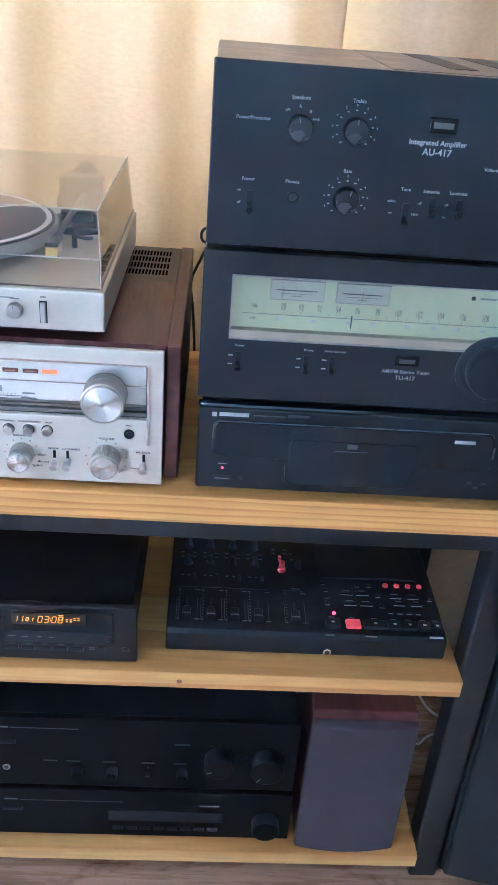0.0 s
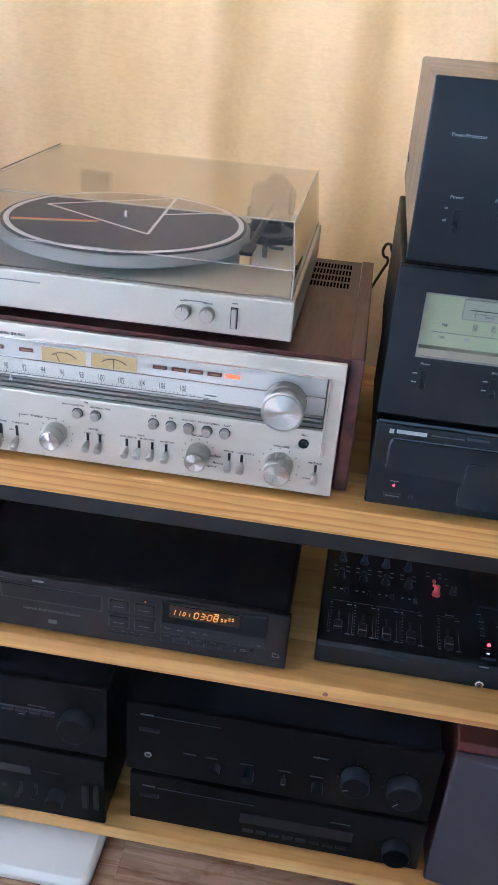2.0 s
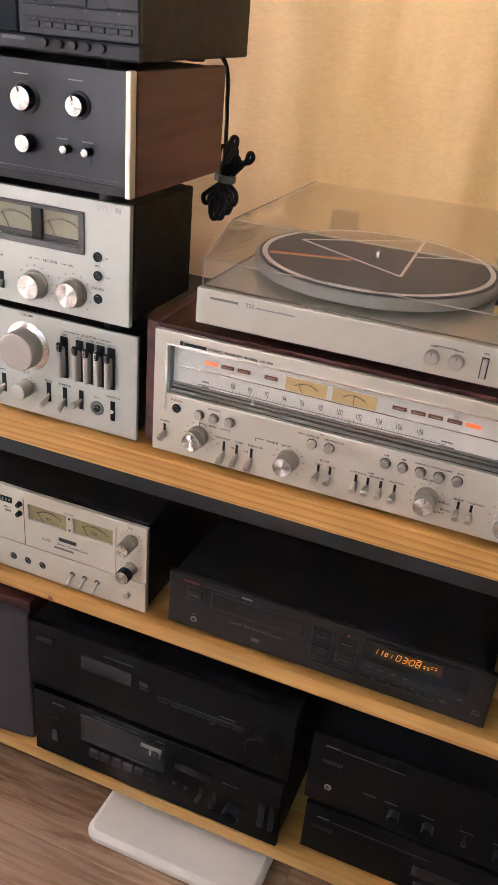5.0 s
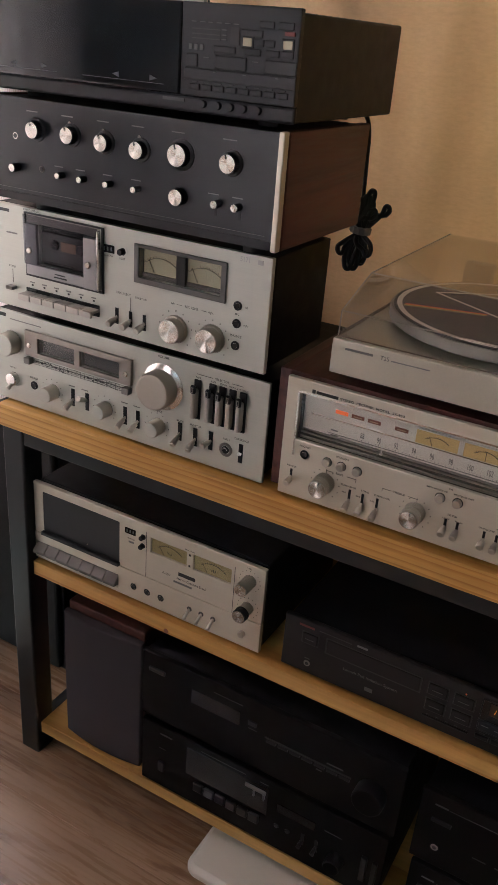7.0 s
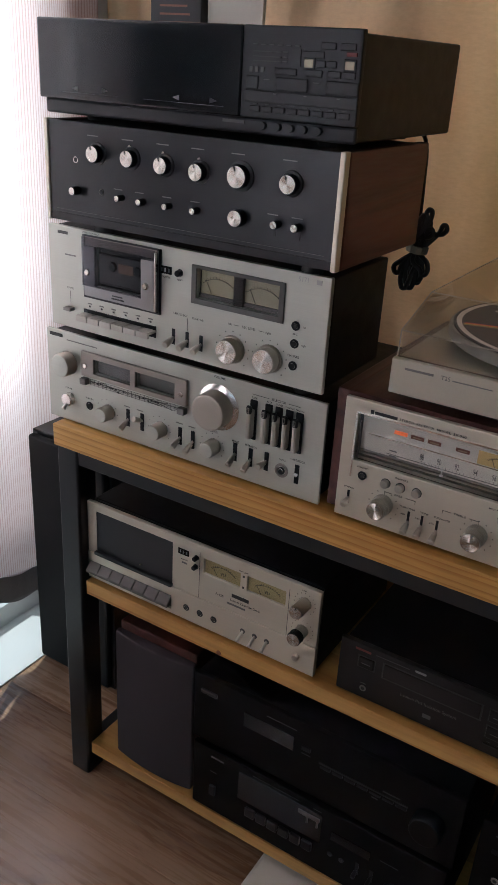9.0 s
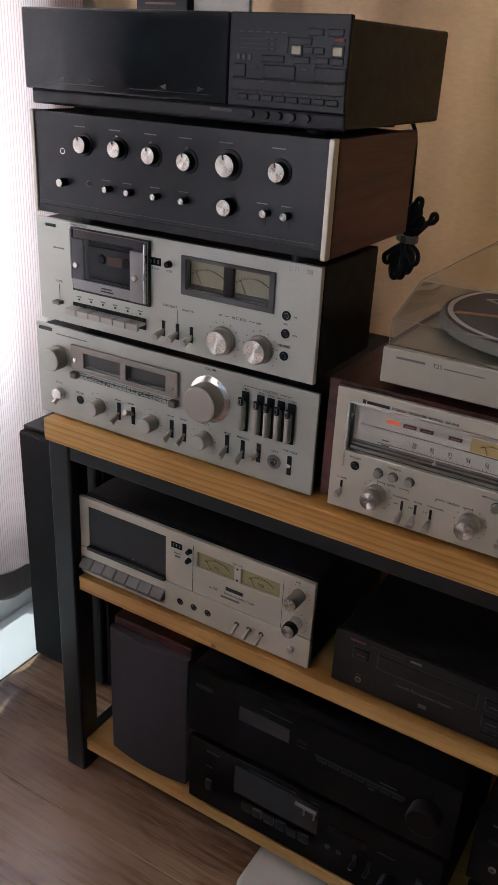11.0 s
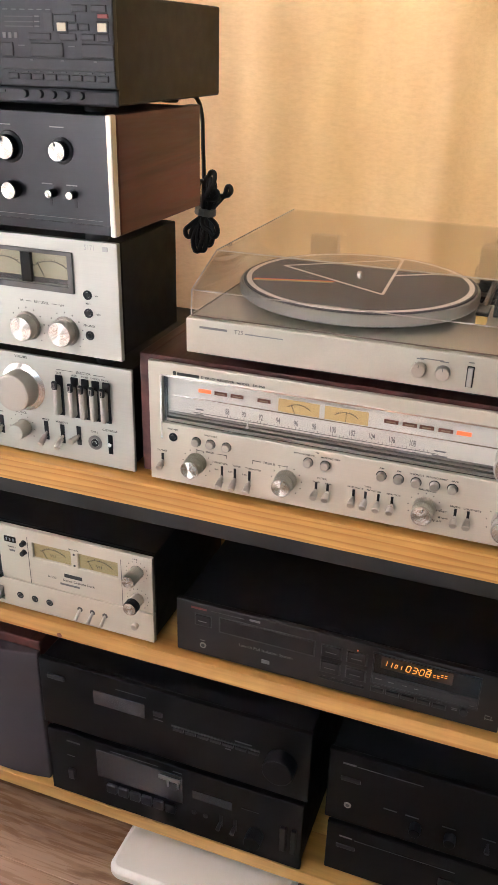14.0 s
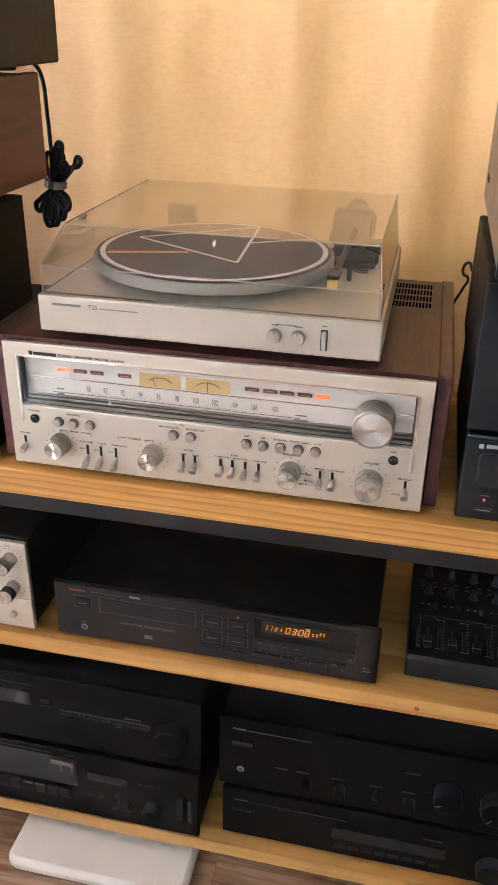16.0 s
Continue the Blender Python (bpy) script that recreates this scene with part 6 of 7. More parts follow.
for s, x, z, k in (("Speakers", 0.643, 1.1985, 0.0058), ("A", 0.643, 1.1915, 0.0044), ("off-", 0.6325, 1.188, 0.0044), ("-B", 0.652, 1.1875, 0.0044), ("-A+B", 0.657, 1.1815, 0.0044), ("Power/Protector", 0.603, 1.1795, 0.0056), ("Treble", 0.694, 1.1990, 0.0056), ("Bass", 0.691, 1.1400, 0.0056), ("Power", 0.602, 1.1275, 0.0056), ("on", 0.5945, 1.1175, 0.004), ("off", 0.5945, 1.1065, 0.004), ("Phones", 0.642, 1.1275, 0.0056), ("Tone", 0.746, 1.1275, 0.0056), ("defeat", 0.7345, 1.1165, 0.004), ("on", 0.7345, 1.1060, 0.004), ("Subsonic", 0.770, 1.1270, 0.0056), ("off", 0.7605, 1.1160, 0.004), ("16Hz", 0.7575, 1.1055, 0.004), ("Loudness", 0.795, 1.1270, 0.0056), ("off", 0.7855, 1.1160, 0.004), ("on", 0.7850, 1.1050, 0.004), ("Volume", 0.821, 1.1495, 0.0056), ("Integrated Amplifier", 0.768, 1.1690, 0.0082), ("AU-417", 0.7685, 1.1610, 0.0105)):
    f.say(s, x - 0.0025, z - 0.004, k * 0.78, bold=0.02)
part("badge", block(0.7555, 0.7805, -0.0672, -0.0655, 1.1735, 1.1865), black_gloss, u, "small black badge", soft=0.0008)
f.bar(0.768, 1.1800, 0.018, 0.0050, ink_faint, -0.0012)
for x, z, d in ((0.602, 1.108, 0.5), (0.746, 1.106, 0.7), (0.770, 1.112, 0.2), (0.795, 1.112, 0.2)):
    f.lever(x, z - 0.004, 0.0036, 0.012, 0.018, d, black_plastic, 0.006)
f.jack(0.641, 1.110, 0.0056)

# ---- tuner ----
u = thing("radio_tuner", (0.777, 0.15, 0.8735), "black radio tuner with a lit pale green dial", "tuner", "hi-fi units")
f = Front(u, -0.014, ink_pale)
TX0, TX1 = 0.5625, 0.9925
part("front_panel", plate(TX0, TX1, 0.8790, 1.0425, -0.014, -0.006, [(0.594, 0.962, 0.950, 1.017)]), black_panel, u, "black satin front", soft=0.0012)
part("case", block(TX0 + 0.001, TX1 - 0.001, 0.004, 0.340, 0.8805, 1.0405), black_case, u, "black metal case", soft=0.003)
part("backing", boxes((TX0 + 0.002, TX1 - 0.002, 0.0015, 0.004, 0.881, 1.04)), black_plastic, u)
feet(u, TX0, TX1, 0.02, 0.33, 0.8715, 0.8812, 0.014)
part("dial_plate", block(0.594, 0.962, -0.003, 0.0005, 0.9585, 1.017), tuner_glow, u, "lit pale green scale")
part("dial_floor", block(0.594, 0.962, -0.0135, 0.0005, 0.950, 0.9585), dial_sill, u)
part("dial_trim", plate(0.5925, 0.9635, 0.9485, 1.0185, -0.0152, -0.0138, [(0.594, 0.962, 0.950, 1.017)]), dial_rail, u)
part("dial_glass", block(0.594, 0.962, -0.0125, -0.0115, 0.950, 1.017), dial_glass, u).visible_shadow = False
for x0 in (0.634, 0.703):
    part("meter_card", block(x0, x0 + 0.055, -0.005, -0.003, 0.9920, 1.0120), tuner_card, u, "pale signal meter")
    part("meter_rim", plate(x0 - 0.0008, x0 + 0.0558, 0.9912, 1.0128, -0.0056, -0.003, [(x0, x0 + 0.055, 0.9920, 1.0120)]), dial_rail, u)
    g = Front(u, -0.005, ink_grey)
    g.bar(x0 + 0.027, 1.0020, 0.042, 0.0008, ink_black)
    g.bar(x0 + 0.027, 0.9985, 0.036, 0.0003)
    g.bar(x0 + 0.027, 0.9960, 0.010, 0.0012, ink_dim)
    g.bar(x0 + (0.012 if x0 < 0.68 else 0.027), 0.9995, 0.0007, 0.011)
g = Front(u, -0.003, ink_grey)
for i, n in enumerate(("88", "90", "92", "94", "96", "98", "100", "102", "104", "106", "108")):
    x = 0.6485 + 0.0184 * i + 0.00032 * i * i
    g.say(n, x, 0.9830, 0.0108, wide=0.50)
    for j in range(2):
        g.bar(x + 0.0100 * j, 0.9770, 0.0004, 0.0030)
g.bar(0.770, 0.9742, 0.330, 0.0005)
for x in (0.6424, 0.6815, 0.7190, 0.7451, 0.7817, 0.8104, 0.8373, 0.8651):
    g.bar(x, 0.9690, 0.0046, 0.0032, ink_pale)
g.say("FM", 0.6175, 0.9825, 0.0062, wide=0.8)
g.say("AM", 0.6165, 0.9690, 0.0046)
g.bar(0.7218, 0.9705, 0.0012, 0.0145, ink_black)
g.bar(0.8476, 1.0048, 0.0042, 0.0042, ink_black)
g.bar(0.864, 1.0048, 0.018, 0.0020, ink_dim)
part("knob_well", lathe(bmesh.new(), (0.8785, -0.0130, 0.9290), (0, -1, 0), [(0.0385, 0), (0.0385, 0.0022), (0.0372, 0.0030)], 64), black_panel, u, "round black surround", smooth=True)
f.knob(0.878, 0.931, 0.0290, 0.022, black_plastic, black_panel, skirt=0.0335, flute=0.02, seg=64)
for x, z in ((0.604, 0.924), (0.677, 0.924), (0.705, 0.924)):
    f.lever(x, z, 0.0036, 0.012, 0.020, 0.4, black_plastic, 0.006)
    f.bar(x - 0.0085, z + 0.006, 0.005, 0.0012)
    f.bar(x - 0.0085, z - 0.004, 0.005, 0.0012)
part("badge", block(0.7735, 0.7990, -0.0152, -0.0135, 0.9285, 0.9405), black_gloss, u, "small black badge", soft=0.0008)
f.bar(0.786, 0.9340, 0.017, 0.0045, ink_faint, -0.0012)
for s, x, z, k in (("Power", 0.6045, 0.9415, 0.0050), ("Muting", 0.6785, 0.9405, 0.0048), ("Noise Canceler", 0.7075, 0.9405, 0.0048), ("AM/FM Stereo Tuner", 0.7865, 0.9215, 0.0078), ("TU-417", 0.7865, 0.9140, 0.0092)):
    f.say(s, x, z, k * 0.78)

# ---- disc player with the wide tray ----
u = thing("laser_disc_player", (0.777, 0.15, TOP), "wide black disc player with a curved glossy front", "disc player", "hi-fi units")
f = Front(u, -0.010, ink_white)
part("front_panel", block(0.5645, 0.985, -0.010, 0.000, 0.7600, 0.8650), black_plastic, u, "black front", soft=0.003)
part("brow", block(0.5640, 0.9855, -0.013, 0.000, 0.8640, 0.8715), black_gloss, u, "glossy black upper lip", soft=0.004)
part("case", block(0.568, 0.982, 0.0, 0.345, 0.7605, 0.8700), black_case, u, soft=0.002)
feet(u, 0.57, 0.98, 0.01, 0.33, TOP, 0.7612, 0.016)
def rounded(corners, r, n=5):
    """A closed outline with its corners eased off."""
    out = []
    for i, c in enumerate(corners):
        c, p, q = Vector(c), Vector(corners[i - 1]), Vector(corners[(i + 1) % len(corners)])
        a, b2 = c + (p - c).normalized() * r, c + (q - c).normalized() * r
        for k in range(n + 1):
            t = k / n
            out.append(a * (1 - t) ** 2 + c * 2 * t * (1 - t) + b2 * t * t)
    return out


def slab(outline, y0, y1, inset=0.0015):
    """An outline in x and z given depth, its front edge drawn in."""
    bm = bmesh.new()
    mid = sum(outline, Vector((0, 0))) / len(outline)
    rows = []
    for y, d in ((y1, 0.0), (y0 + inset, 0.0), (y0, inset)):
        rows.append([bm.verts.new((p.x - (p - mid).normalized().x * d, y, p.y - (p - mid).normalized().y * d)) for p in outline])
    for a, b2 in zip(rows, rows[1:]):
        for i in range(len(outline)):
            j = (i + 1) % len(outline)
            bm.faces.new((a[i], a[j], b2[j], b2[i]))
    bm.faces.new(rows[-1])
    bm.faces.new(rows[0][::-1])
    return bm


tray = rounded([(0.5825, 0.8480), (0.9020, 0.8490), (0.9055, 0.8020), (0.8190, 0.8015), (0.8120, 0.7725), (0.6680, 0.7715), (0.6670, 0.8055), (0.5825, 0.8065)], 0.0075)
bezel = part("tray_bezel", slab(tray, -0.0135, -0.0098), black_gloss, u, "glossy black stepped tray front", smooth=True)
seam = rounded([(0.669, 0.8310), (0.8175, 0.8310), (0.8175, 0.8030), (0.8105, 0.7740), (0.6695, 0.7735)], 0.006)
part("tray_lower", slab(seam, -0.0146, -0.0130), black_gloss, bezel, "glossy black tray front", smooth=True)
rim = bmesh.new()
for a, b2 in zip(tray, tray[1:] + tray[:1]):
    if (a - b2).length > 1e-5:
        rod(rim, (a.x, -0.0110, a.y), (b2.x, -0.0110, b2.y), 0.0009, seg=8)
# the tray outline's shine is put into this rod's grey
part("tray_rim", rim, rim_grey, bezel, "tray rim with its highlight painted in grey", smooth=True)
# short paler rod painting the brighter highlight at the right end
part("tray_tip", rod(bmesh.new(), (0.9055, -0.0122, 0.818), (0.9052, -0.0122, 0.832), 0.001, seg=8), button_grey, u)
f.key(0.5950, 0.7755, 0.0200, 0.0055, 0.003, grey_plastic)
f.bar(0.5950, 0.7755, 0.016, 0.0009, ink_dim, -0.003)
part("led", lathe(bmesh.new(), (0.595, -0.0095, 0.788), (0, -1, 0), [(0.0014, 0), (0.0014, 0.0016)], 10), red_lamp, u, "red standby lamp")
f.button(0.616, 0.7755, 0.0026, 0.003, grey_plastic)
f.button(0.657, 0.8055, 0.0026, 0.003, grey_plastic)
f.bar(0.6045, 0.8570, 0.033, 0.0042, ink_pale, -0.0004)
f.bar(0.5825, 0.8565, 0.005, 0.0050, ink_pale, -0.0004)
f.bar(0.6440, 0.8570, 0.036, 0.0012, ink_faint, -0.0004)
f.bar(0.6765, 0.8585, 0.024, 0.0026, ink_faint, -0.0004)
f.bar(0.741, 0.8260, 0.012, 0.0062, ink_faint, -0.0048)
f.bar(0.740, 0.8195, 0.038, 0.0006, ink_faint, -0.0048)
f.bar(0.869, 0.8385, 0.024, 0.0040, ink_pale, -0.0038)
f.bar(0.595, 0.7935, 0.010, 0.001, ink_dim)
for i in range(3):
    f.bar(0.885 + 0.009 * i, 0.7830 - 0.006 * (i % 2), 0.005, 0.0030, ink_faint)

# ---- bottom shelf ----
def dark_unit(name, x0, x1, z0, z1, base, label, cat, depth=0.30, y=0.020):
    t = thing(name, ((x0 + x1) / 2, 0.15, base), label, cat, "hi-fi units")
    part("front_panel", block(x0, x1, y, y + 0.010, z0, z1), grey_dark, t, "dark charcoal front", soft=0.002)
    part("case", block(x0 + 0.003, x1 - 0.003, y + 0.010, y + depth, z0 + 0.002, z1 - 0.002), black_case, t, soft=0.002)
    feet(t, x0, x1, y + 0.01, y + depth - 0.01, base, z0 + 0.003, 0.014)
    return t, Front(t, y, ink_faint)


grey_dark = surface("charcoal_front", (0.0040, 0.0038, 0.0044), 0.48, 0.0, 0.15, 30, 900, 0.08, BRUSH, spec=0.10)

# tuner under amplifier
t, f = dark_unit("slim_tuner", 0.278, 0.738, 0.090, 0.193, LOW, "slim charcoal tuner with one round knob", "tuner")
part("display", block(0.455, 0.632, 0.0185, 0.0205, 0.126, 0.150), black_gloss, t, "dark display window", soft=0.001)
f.knob(0.699, 0.131, 0.0215, 0.020, black_plastic, grey_dark, flute=0.02)
f.key(0.310, 0.150, 0.030, 0.006, 0.003, black_plastic)
f.bar(0.3086, 0.1700, 0.020, 0.0026, ink_low)
f.bar(0.400, 0.1685, 0.155, 0.0011)
f.bar(0.610, 0.1635, 0.030, 0.0022)
for i in range(8):
    f.key(0.470 + 0.021 * i, 0.1105, 0.016, 0.005, 0.003, black_plastic)
t, f = dark_unit("charcoal_amplifier", 0.272, 0.736, 0.203, 0.344, 0.1935, "charcoal amplifier with two large dark knobs", "amplifier")
f.knob(0.619, 0.272, 0.0210, 0.024, black_plastic, grey_dark, ink_dim, flute=0.02, turn=-110)
f.knob(0.690, 0.268, 0.0250, 0.024, black_plastic, grey_dark, ink_dim, flute=0.02, turn=-140)
for x in (0.411, 0.462, 0.566):
    f.knob(x, 0.240, 0.0085, 0.016, black_plastic, grey_dark, flute=0.0)
f.lever(0.515, 0.244, 0.004, 0.012, 0.012, 0.3, black_plastic)
f.jack(0.3065, 0.2400, 0.0056, button_grey)
f.key(0.308, 0.294, 0.030, 0.0065, 0.003, black_plastic)
f.bar(0.304, 0.3232, 0.020, 0.0028, ink_low)
f.bar(0.365, 0.3225, 0.098, 0.0012)
for x in (0.371, 0.404, 0.458, 0.515, 0.563):
    f.bar(x, 0.2565, 0.020, 0.0020)
f.bar(0.565, 0.297, 0.022, 0.0025)
f.ticks(0.619, 0.272, 0.026, 11, -130, 130, 0.0014, h=0.0014)
f.ticks(0.690, 0.268, 0.030, 11, -130, 130, 0.0014, h=0.0014)
# cassette deck under receiver
def to_edge(t):
    """Sets a unit of slightly smaller size forward, at the edge of the shelf."""
    k, c = 0.9745, Vector((0.45, -0.89, 1.285))
    t.location, t.scale = c + (t.location - c) * k, (k, k, k)


t, f = dark_unit("dark_cassette_deck", -0.229, 0.239, 0.060, 0.205, 0.0497, "charcoal cassette deck with a dark tape bay and small keys", "cassette deck")
part("tape_bay", block(-0.133, 0.030, 0.0185, 0.0205, 0.126, 0.188), black_gloss, t, "dark tape window", soft=0.001)
part("tape_heads", boxes((-0.014, 0.026, 0.016, 0.019, 0.1715, 0.1795), (0.002, 0.0055, 0.0155, 0.019, 0.158, 0.1715), (0.0205, 0.024, 0.0155, 0.019, 0.158, 0.1715)), key_taupe, t, "pale head cover with two prongs", soft=0.001)
for i in range(6):
    f.key(-0.105 + 0.0225 * i, 0.108, 0.0195, 0.019, 0.006, black_plastic)
part("display", block(0.048, 0.118, 0.0185, 0.0205, 0.148, 0.166), black_gloss, t, "dark display window")
for x in (0.050, 0.071):
    f.jack(x, 0.114, 0.0045)
for x in (0.099, 0.124):
    f.lever(x, 0.115, 0.004, 0.018, 0.026, 0.2, black_plastic, 0.006)
f.knob(0.161, 0.112, 0.0145, 0.024, black_plastic, grey_dark, flute=0.04)
f.key(-0.185, 0.112, 0.012, 0.022, 0.005, grey_plastic)
f.key(0.208, 0.124, 0.010, 0.052, 0.006, black_plastic)
f.key(0.226, 0.124, 0.008, 0.052, 0.006, black_plastic)
f.bar(-0.178, 0.1865, 0.026, 0.0030, ink_faint)
f.bar(-0.060, 0.1935, 0.090, 0.0012)
f.bar(0.020, 0.1935, 0.016, 0.0014)
f.bar(0.150, 0.160, 0.030, 0.0012)
f.bar(-0.185, 0.153, 0.014, 0.001)
to_edge(t)
t, f = dark_unit("dark_receiver", -0.232, 0.245, 0.217, 0.357, 0.2055, "charcoal receiver with one large volume knob", "receiver")
part("display", block(-0.130, -0.035, 0.0185, 0.0205, 0.292, 0.322), black_gloss, t, "dark display window", soft=0.001)
f.knob(0.199, 0.287, 0.0250, 0.026, black_plastic, grey_dark, flute=0.02)
part("groove", block(0.012, 0.163, 0.0185, 0.0206, 0.2935, 0.2960), ink_black, t)
for i in range(7):
    f.key(0.024 + 0.0215 * i, 0.2895, 0.018, 0.0052, 0.003, black_plastic)
f.key(-0.012, 0.310, 0.016, 0.009, 0.003, black_plastic)
f.key(-0.200, 0.325, 0.032, 0.0085, 0.003, black_plastic)
f.bar(-0.012, 0.297, 0.016, 0.0014)
f.bar(-0.060, 0.3360, 0.055, 0.0012)
f.bar(0.135, 0.3020, 0.028, 0.0022)
f.bar(0.110, 0.2800, 0.010, 0.0022)
to_edge(t)


def bookshelf_speaker(x0, x1, z0, z1, label, bow, fy=0.0):
    """A small box with a bowed cloth grille before it."""
    s = thing("bookshelf_speaker", ((x0 + x1) / 2, 0.13, z0), label, "speaker", "bookshelf speakers")
    part("cabinet", block(x0 + 0.002, x1 - 0.002, 0.042 + fy, 0.245 + fy, z0, z1 + 0.010), rosewood, s, "dark red veneered cabinet", soft=0.003)
    bm = bmesh.new()
    n = 16
    cols = []
    for i in range(n + 1):
        a = -1 + 2 * i / n
        x = x0 + (x1 - x0) * i / n
        y = 0.030 + fy - bow * (1 - a * a)
        cols.append([bm.verts.new((x, yy, zz)) for yy, zz in ((0.041 + fy, z0 + 0.003), (y, z0 + 0.003), (y - 0.001, (z0 + z1) / 2), (y, z1 - 0.006), (0.041 + fy, z1 - 0.004))])
    for a, b2 in zip(cols, cols[1:]):
        for k in range(5):
            bm.faces.new((a[k], a[(k + 1) % 5], b2[(k + 1) % 5], b2[k]))
    bm.faces.new(cols[0])
    bm.faces.new(cols[-1][::-1])
    part("grille", bm, grille_cloth, s, "dark grey cloth grille", soft=0.003)
    return s


bookshelf_speaker(0.749, 0.906, LOW, 0.362, "small speaker with dark red veneer and a grey cloth front", 0.009, -0.018)
bookshelf_speaker(-0.401, -0.230, LOW, 0.372, "small speaker in shade with red veneer and grey cloth", 0.009, -0.015)


def tower(x0, x1, y0, y1, z1, label, turn=0.0):
    s = thing("tower_speaker", ((x0 + x1) / 2, (y0 + y1) / 2, 0), label, "speaker", "tower speakers")
    part("cabinet", block(x0, x1, y0 + 0.018, y1, 0.0, z1), steel_black, s, soft=0.003)
    part("grille", block(x0 + 0.004, x1 - 0.004, y0, y0 + 0.017, 0.012, z1 - 0.006), grille_black, s, soft=0.006)
    s.rotation_euler.z = radians(turn)
    return s


grille_black = surface("black_grille_cloth", (0.0065, 0.0070, 0.0080), 0.85, 0.0, 0.25, 12, 1600, 0.8)
tower(-0.788, -0.575, 0.190, 0.47, 0.582, "black floor standing speaker beside the balcony door")
tower(1.026, 1.230, -0.010, 0.24, 0.62, "black floor standing speaker beside the rack, turned inward", -14.0)

# ---- floor things and cords ----
bm = block(-0.075, 0.235, -0.068, 0.26, 0.0, 0.026)
bmesh.ops.bevel(bm, geom=[e for e in bm.edges if abs(e.verts[0].co.z - e.verts[1].co.z) > 0.01], offset=0.022, segments=6, affect="EDGES", profile=0.5)
alone("white_board", bm, white_lam, "white rounded board lying on the floor under the rack", "board", soft=0.009, smooth=True)

loop = thing("power_cord_bundle", (-0.031, 0.262, 0.99), "bundled black power cord hanging from its lead", "cord")
CY = 0.262
tube("lead", [(-0.042, 0.240, 1.224), (-0.040, CY, 1.205), (-0.036, CY, 1.155), (-0.034, CY, 1.095), (-0.032, CY, 1.06)], 0.0030, cord, loop)
for lo_x, lo_z, hi_x, hi_z in ((-0.058, 1.024, -0.020, 1.120), (-0.054, 1.006, -0.004, 1.098), (-0.044, 1.010, -0.026, 1.112), (-0.036, 1.004, -0.016, 1.094), (-0.016, 1.024, -0.036, 1.106), (-0.028, 1.012, -0.024, 1.104), (-0.048, 1.012, -0.030, 1.098), (-0.040, 1.006, -0.034, 1.090), (-0.032, 1.014, -0.022, 1.086)):
    d = 0.012 * math.sin(lo_x * 900)
    lo_x, lo_z = -0.040 + (lo_x + 0.040) * 0.95, lo_z - 0.006 + 0.010 * abs(math.sin(lo_x * 500))
    tube("cord_loop", [(-0.033, CY + d * 0.5, 1.060), ((lo_x - 0.034) / 2 - 0.006, CY + d, (lo_z + 1.06) / 2), (lo_x - 0.003, CY + d, lo_z + 0.008), (lo_x + 0.003, CY + d, lo_z), (lo_x + 0.009, CY + d, lo_z + 0.012), (-0.028, CY + d * 0.3, 1.058), (hi_x - 0.003, CY + d, hi_z - 0.012), (hi_x + 0.004, CY + d, hi_z), (hi_x + 0.007, CY + d, hi_z - 0.008), (-0.031, CY + d, 1.078)], 0.0036, cord, loop, cyc=True)
part("tie", lathe(bmesh.new(), (-0.033, CY, 1.057), (0.15, 0, 1), [(0.0155, 0), (0.016, 0.001), (0.016, 0.009), (0.0155, 0.010)], 24, 0.08), button_grey, loop, "ribbed grey cable tie", smooth=True)
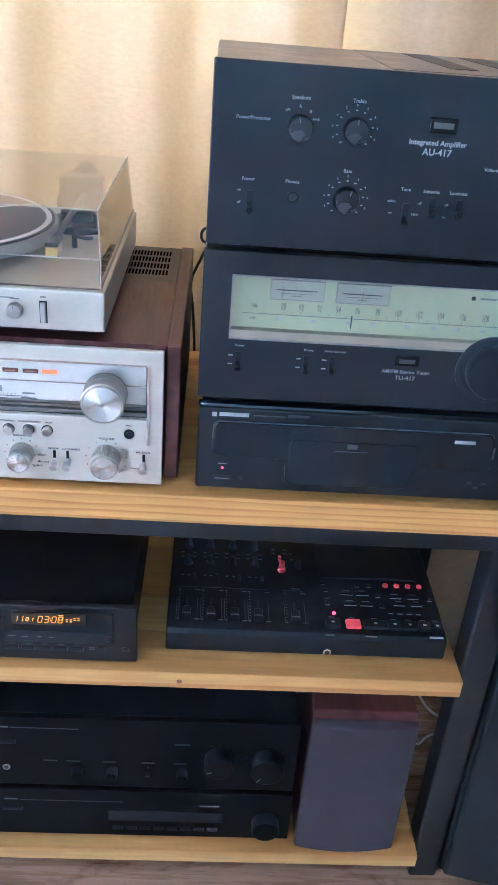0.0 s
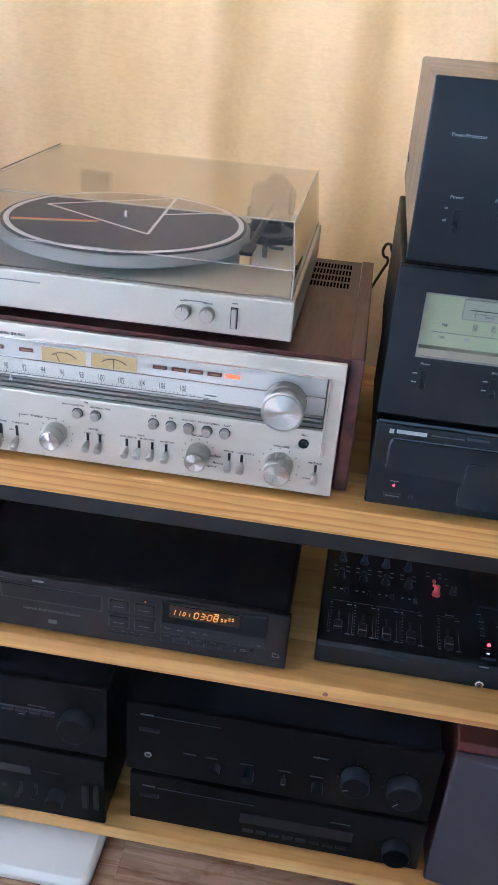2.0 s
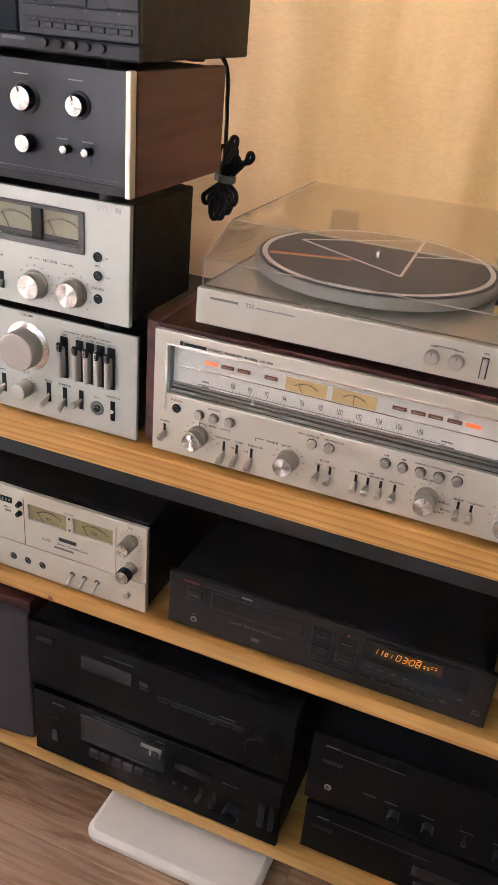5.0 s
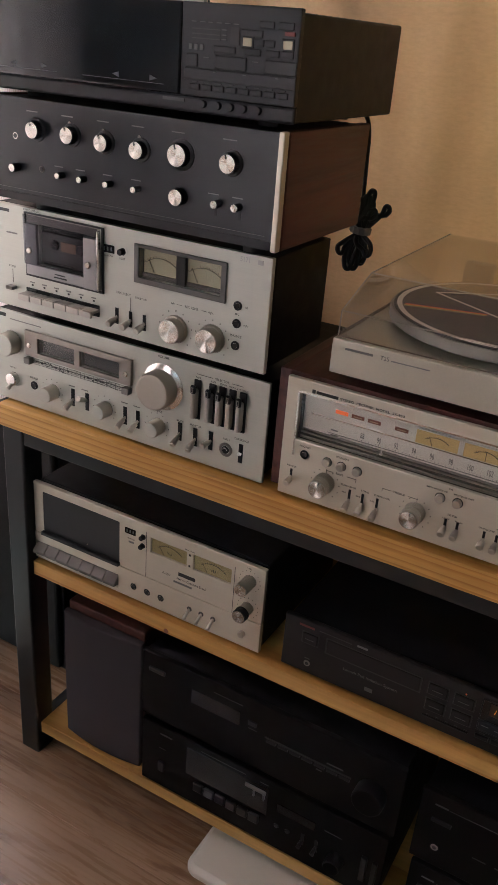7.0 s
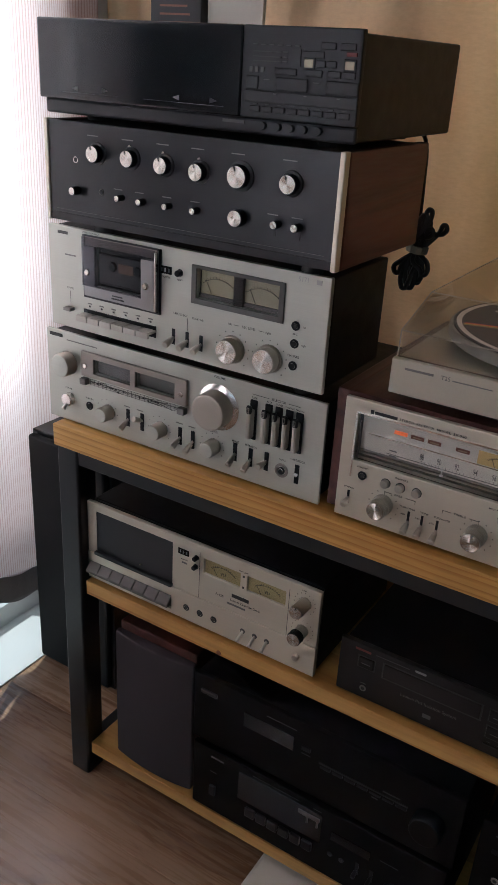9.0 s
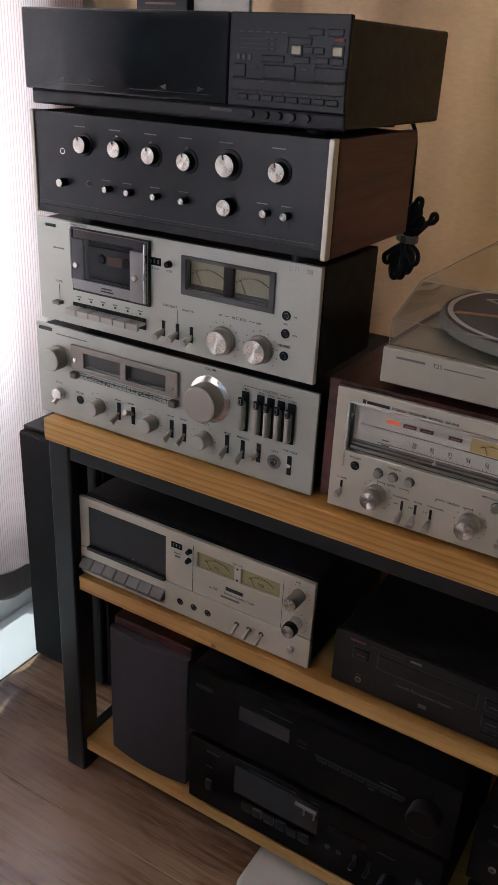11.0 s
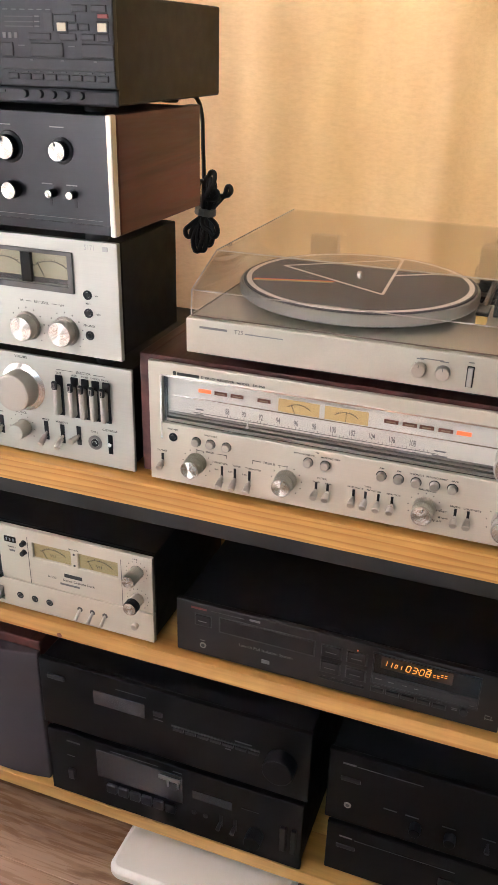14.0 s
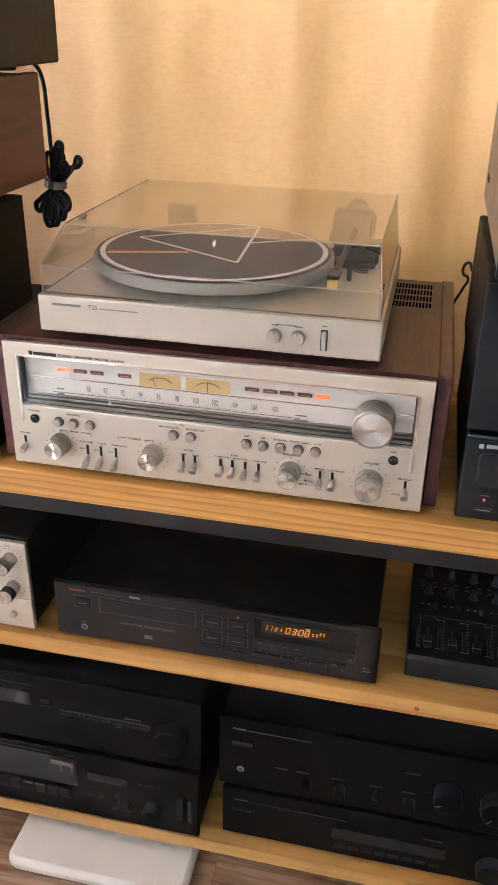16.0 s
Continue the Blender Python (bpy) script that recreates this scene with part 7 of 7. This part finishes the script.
tube("thin_cord", [(0.575, 0.352, 0.948), (0.566, 0.385, 0.950), (0.560, 0.40, 0.957), (0.554, 0.40, 0.950), (0.556, 0.40, 0.938), (0.562, 0.40, 0.935), (0.557, 0.405, 0.915), (0.548, 0.41, 0.893), (0.541, 0.415, 0.872), (0.545, 0.425, 0.82), (0.55, 0.438, 0.74), (0.55, 0.445, 0.40), (0.55, 0.46, 0.003)], 0.0022, cord, None, "thin black cord looping behind the stack", "cord")
tube("hanging_cord", [(-0.406, 0.42, 0.003), (-0.404, 0.43, 0.5), (-0.405, 0.43, 1.0), (-0.409, 0.42, 1.33), (-0.418, 0.42, 1.385), (-0.428, 0.43, 1.6), (-0.43, 0.45, 2.418)], 0.0018, cord, None, "thin black cord hanging down behind the stack", "cord")
tube("speaker_cable", [(0.93, 0.45, 0.36), (0.98, 0.43, 0.18), (1.02, 0.36, 0.08), (1.06, 0.345, 0.035), (1.12, 0.36, 0.006), (1.3, 0.40, 0.003)], 0.0026, white_cord, None, "white cord trailing down to the floor", "cord")
tube("speaker_cable", [(0.93, 0.44, 0.22), (0.985, 0.31, 0.06), (1.01, 0.285, 0.02), (1.05, 0.32, 0.004), (1.2, 0.34, 0.003)], 0.0022, white_cord, None, "second white cord trailing on the floor", "cord")

# ---- floor planks ----
PW, PL, GAP = 0.192, 1.28, 0.0004
rnd = random.Random(21)
shared = {}


def plank_mesh(length):
    key = round(length, 3)
    if key not in shared:
        bm = block(0, length - GAP, 0, PW - GAP, -0.004, 0)
        top = [e for e in bm.edges if all(abs(v.co.z) < 1e-6 for v in e.verts)]
        bmesh.ops.bevel(bm, geom=top, offset=0.0004, segments=1, affect="EDGES")
        me = bpy.data.meshes.new("plank")
        bm.to_mesh(me)
        bm.free()
        me.materials.append(laminate)
        shared[key] = me
    return shared[key]


rows = int((YB - YF) / PW) + 1
o = ORIGIN[floor]
for r in range(rows):
    y = 0.095 + PW * 2 - r * PW
    x = 0.487 - PL * 2 + (0.0, 1.06, 0.86)[(r + 1) % 3]
    while x < XR:
        a, b2 = max(x, XL + 0.116), min(x + PL, XR)
        if b2 - a > 0.02 and y < YB:
            ob = new("plank", plank_mesh(b2 - a))
            ob.parent = floor
            ob.location = Vector((a, y, 0)) - o
        x += PL
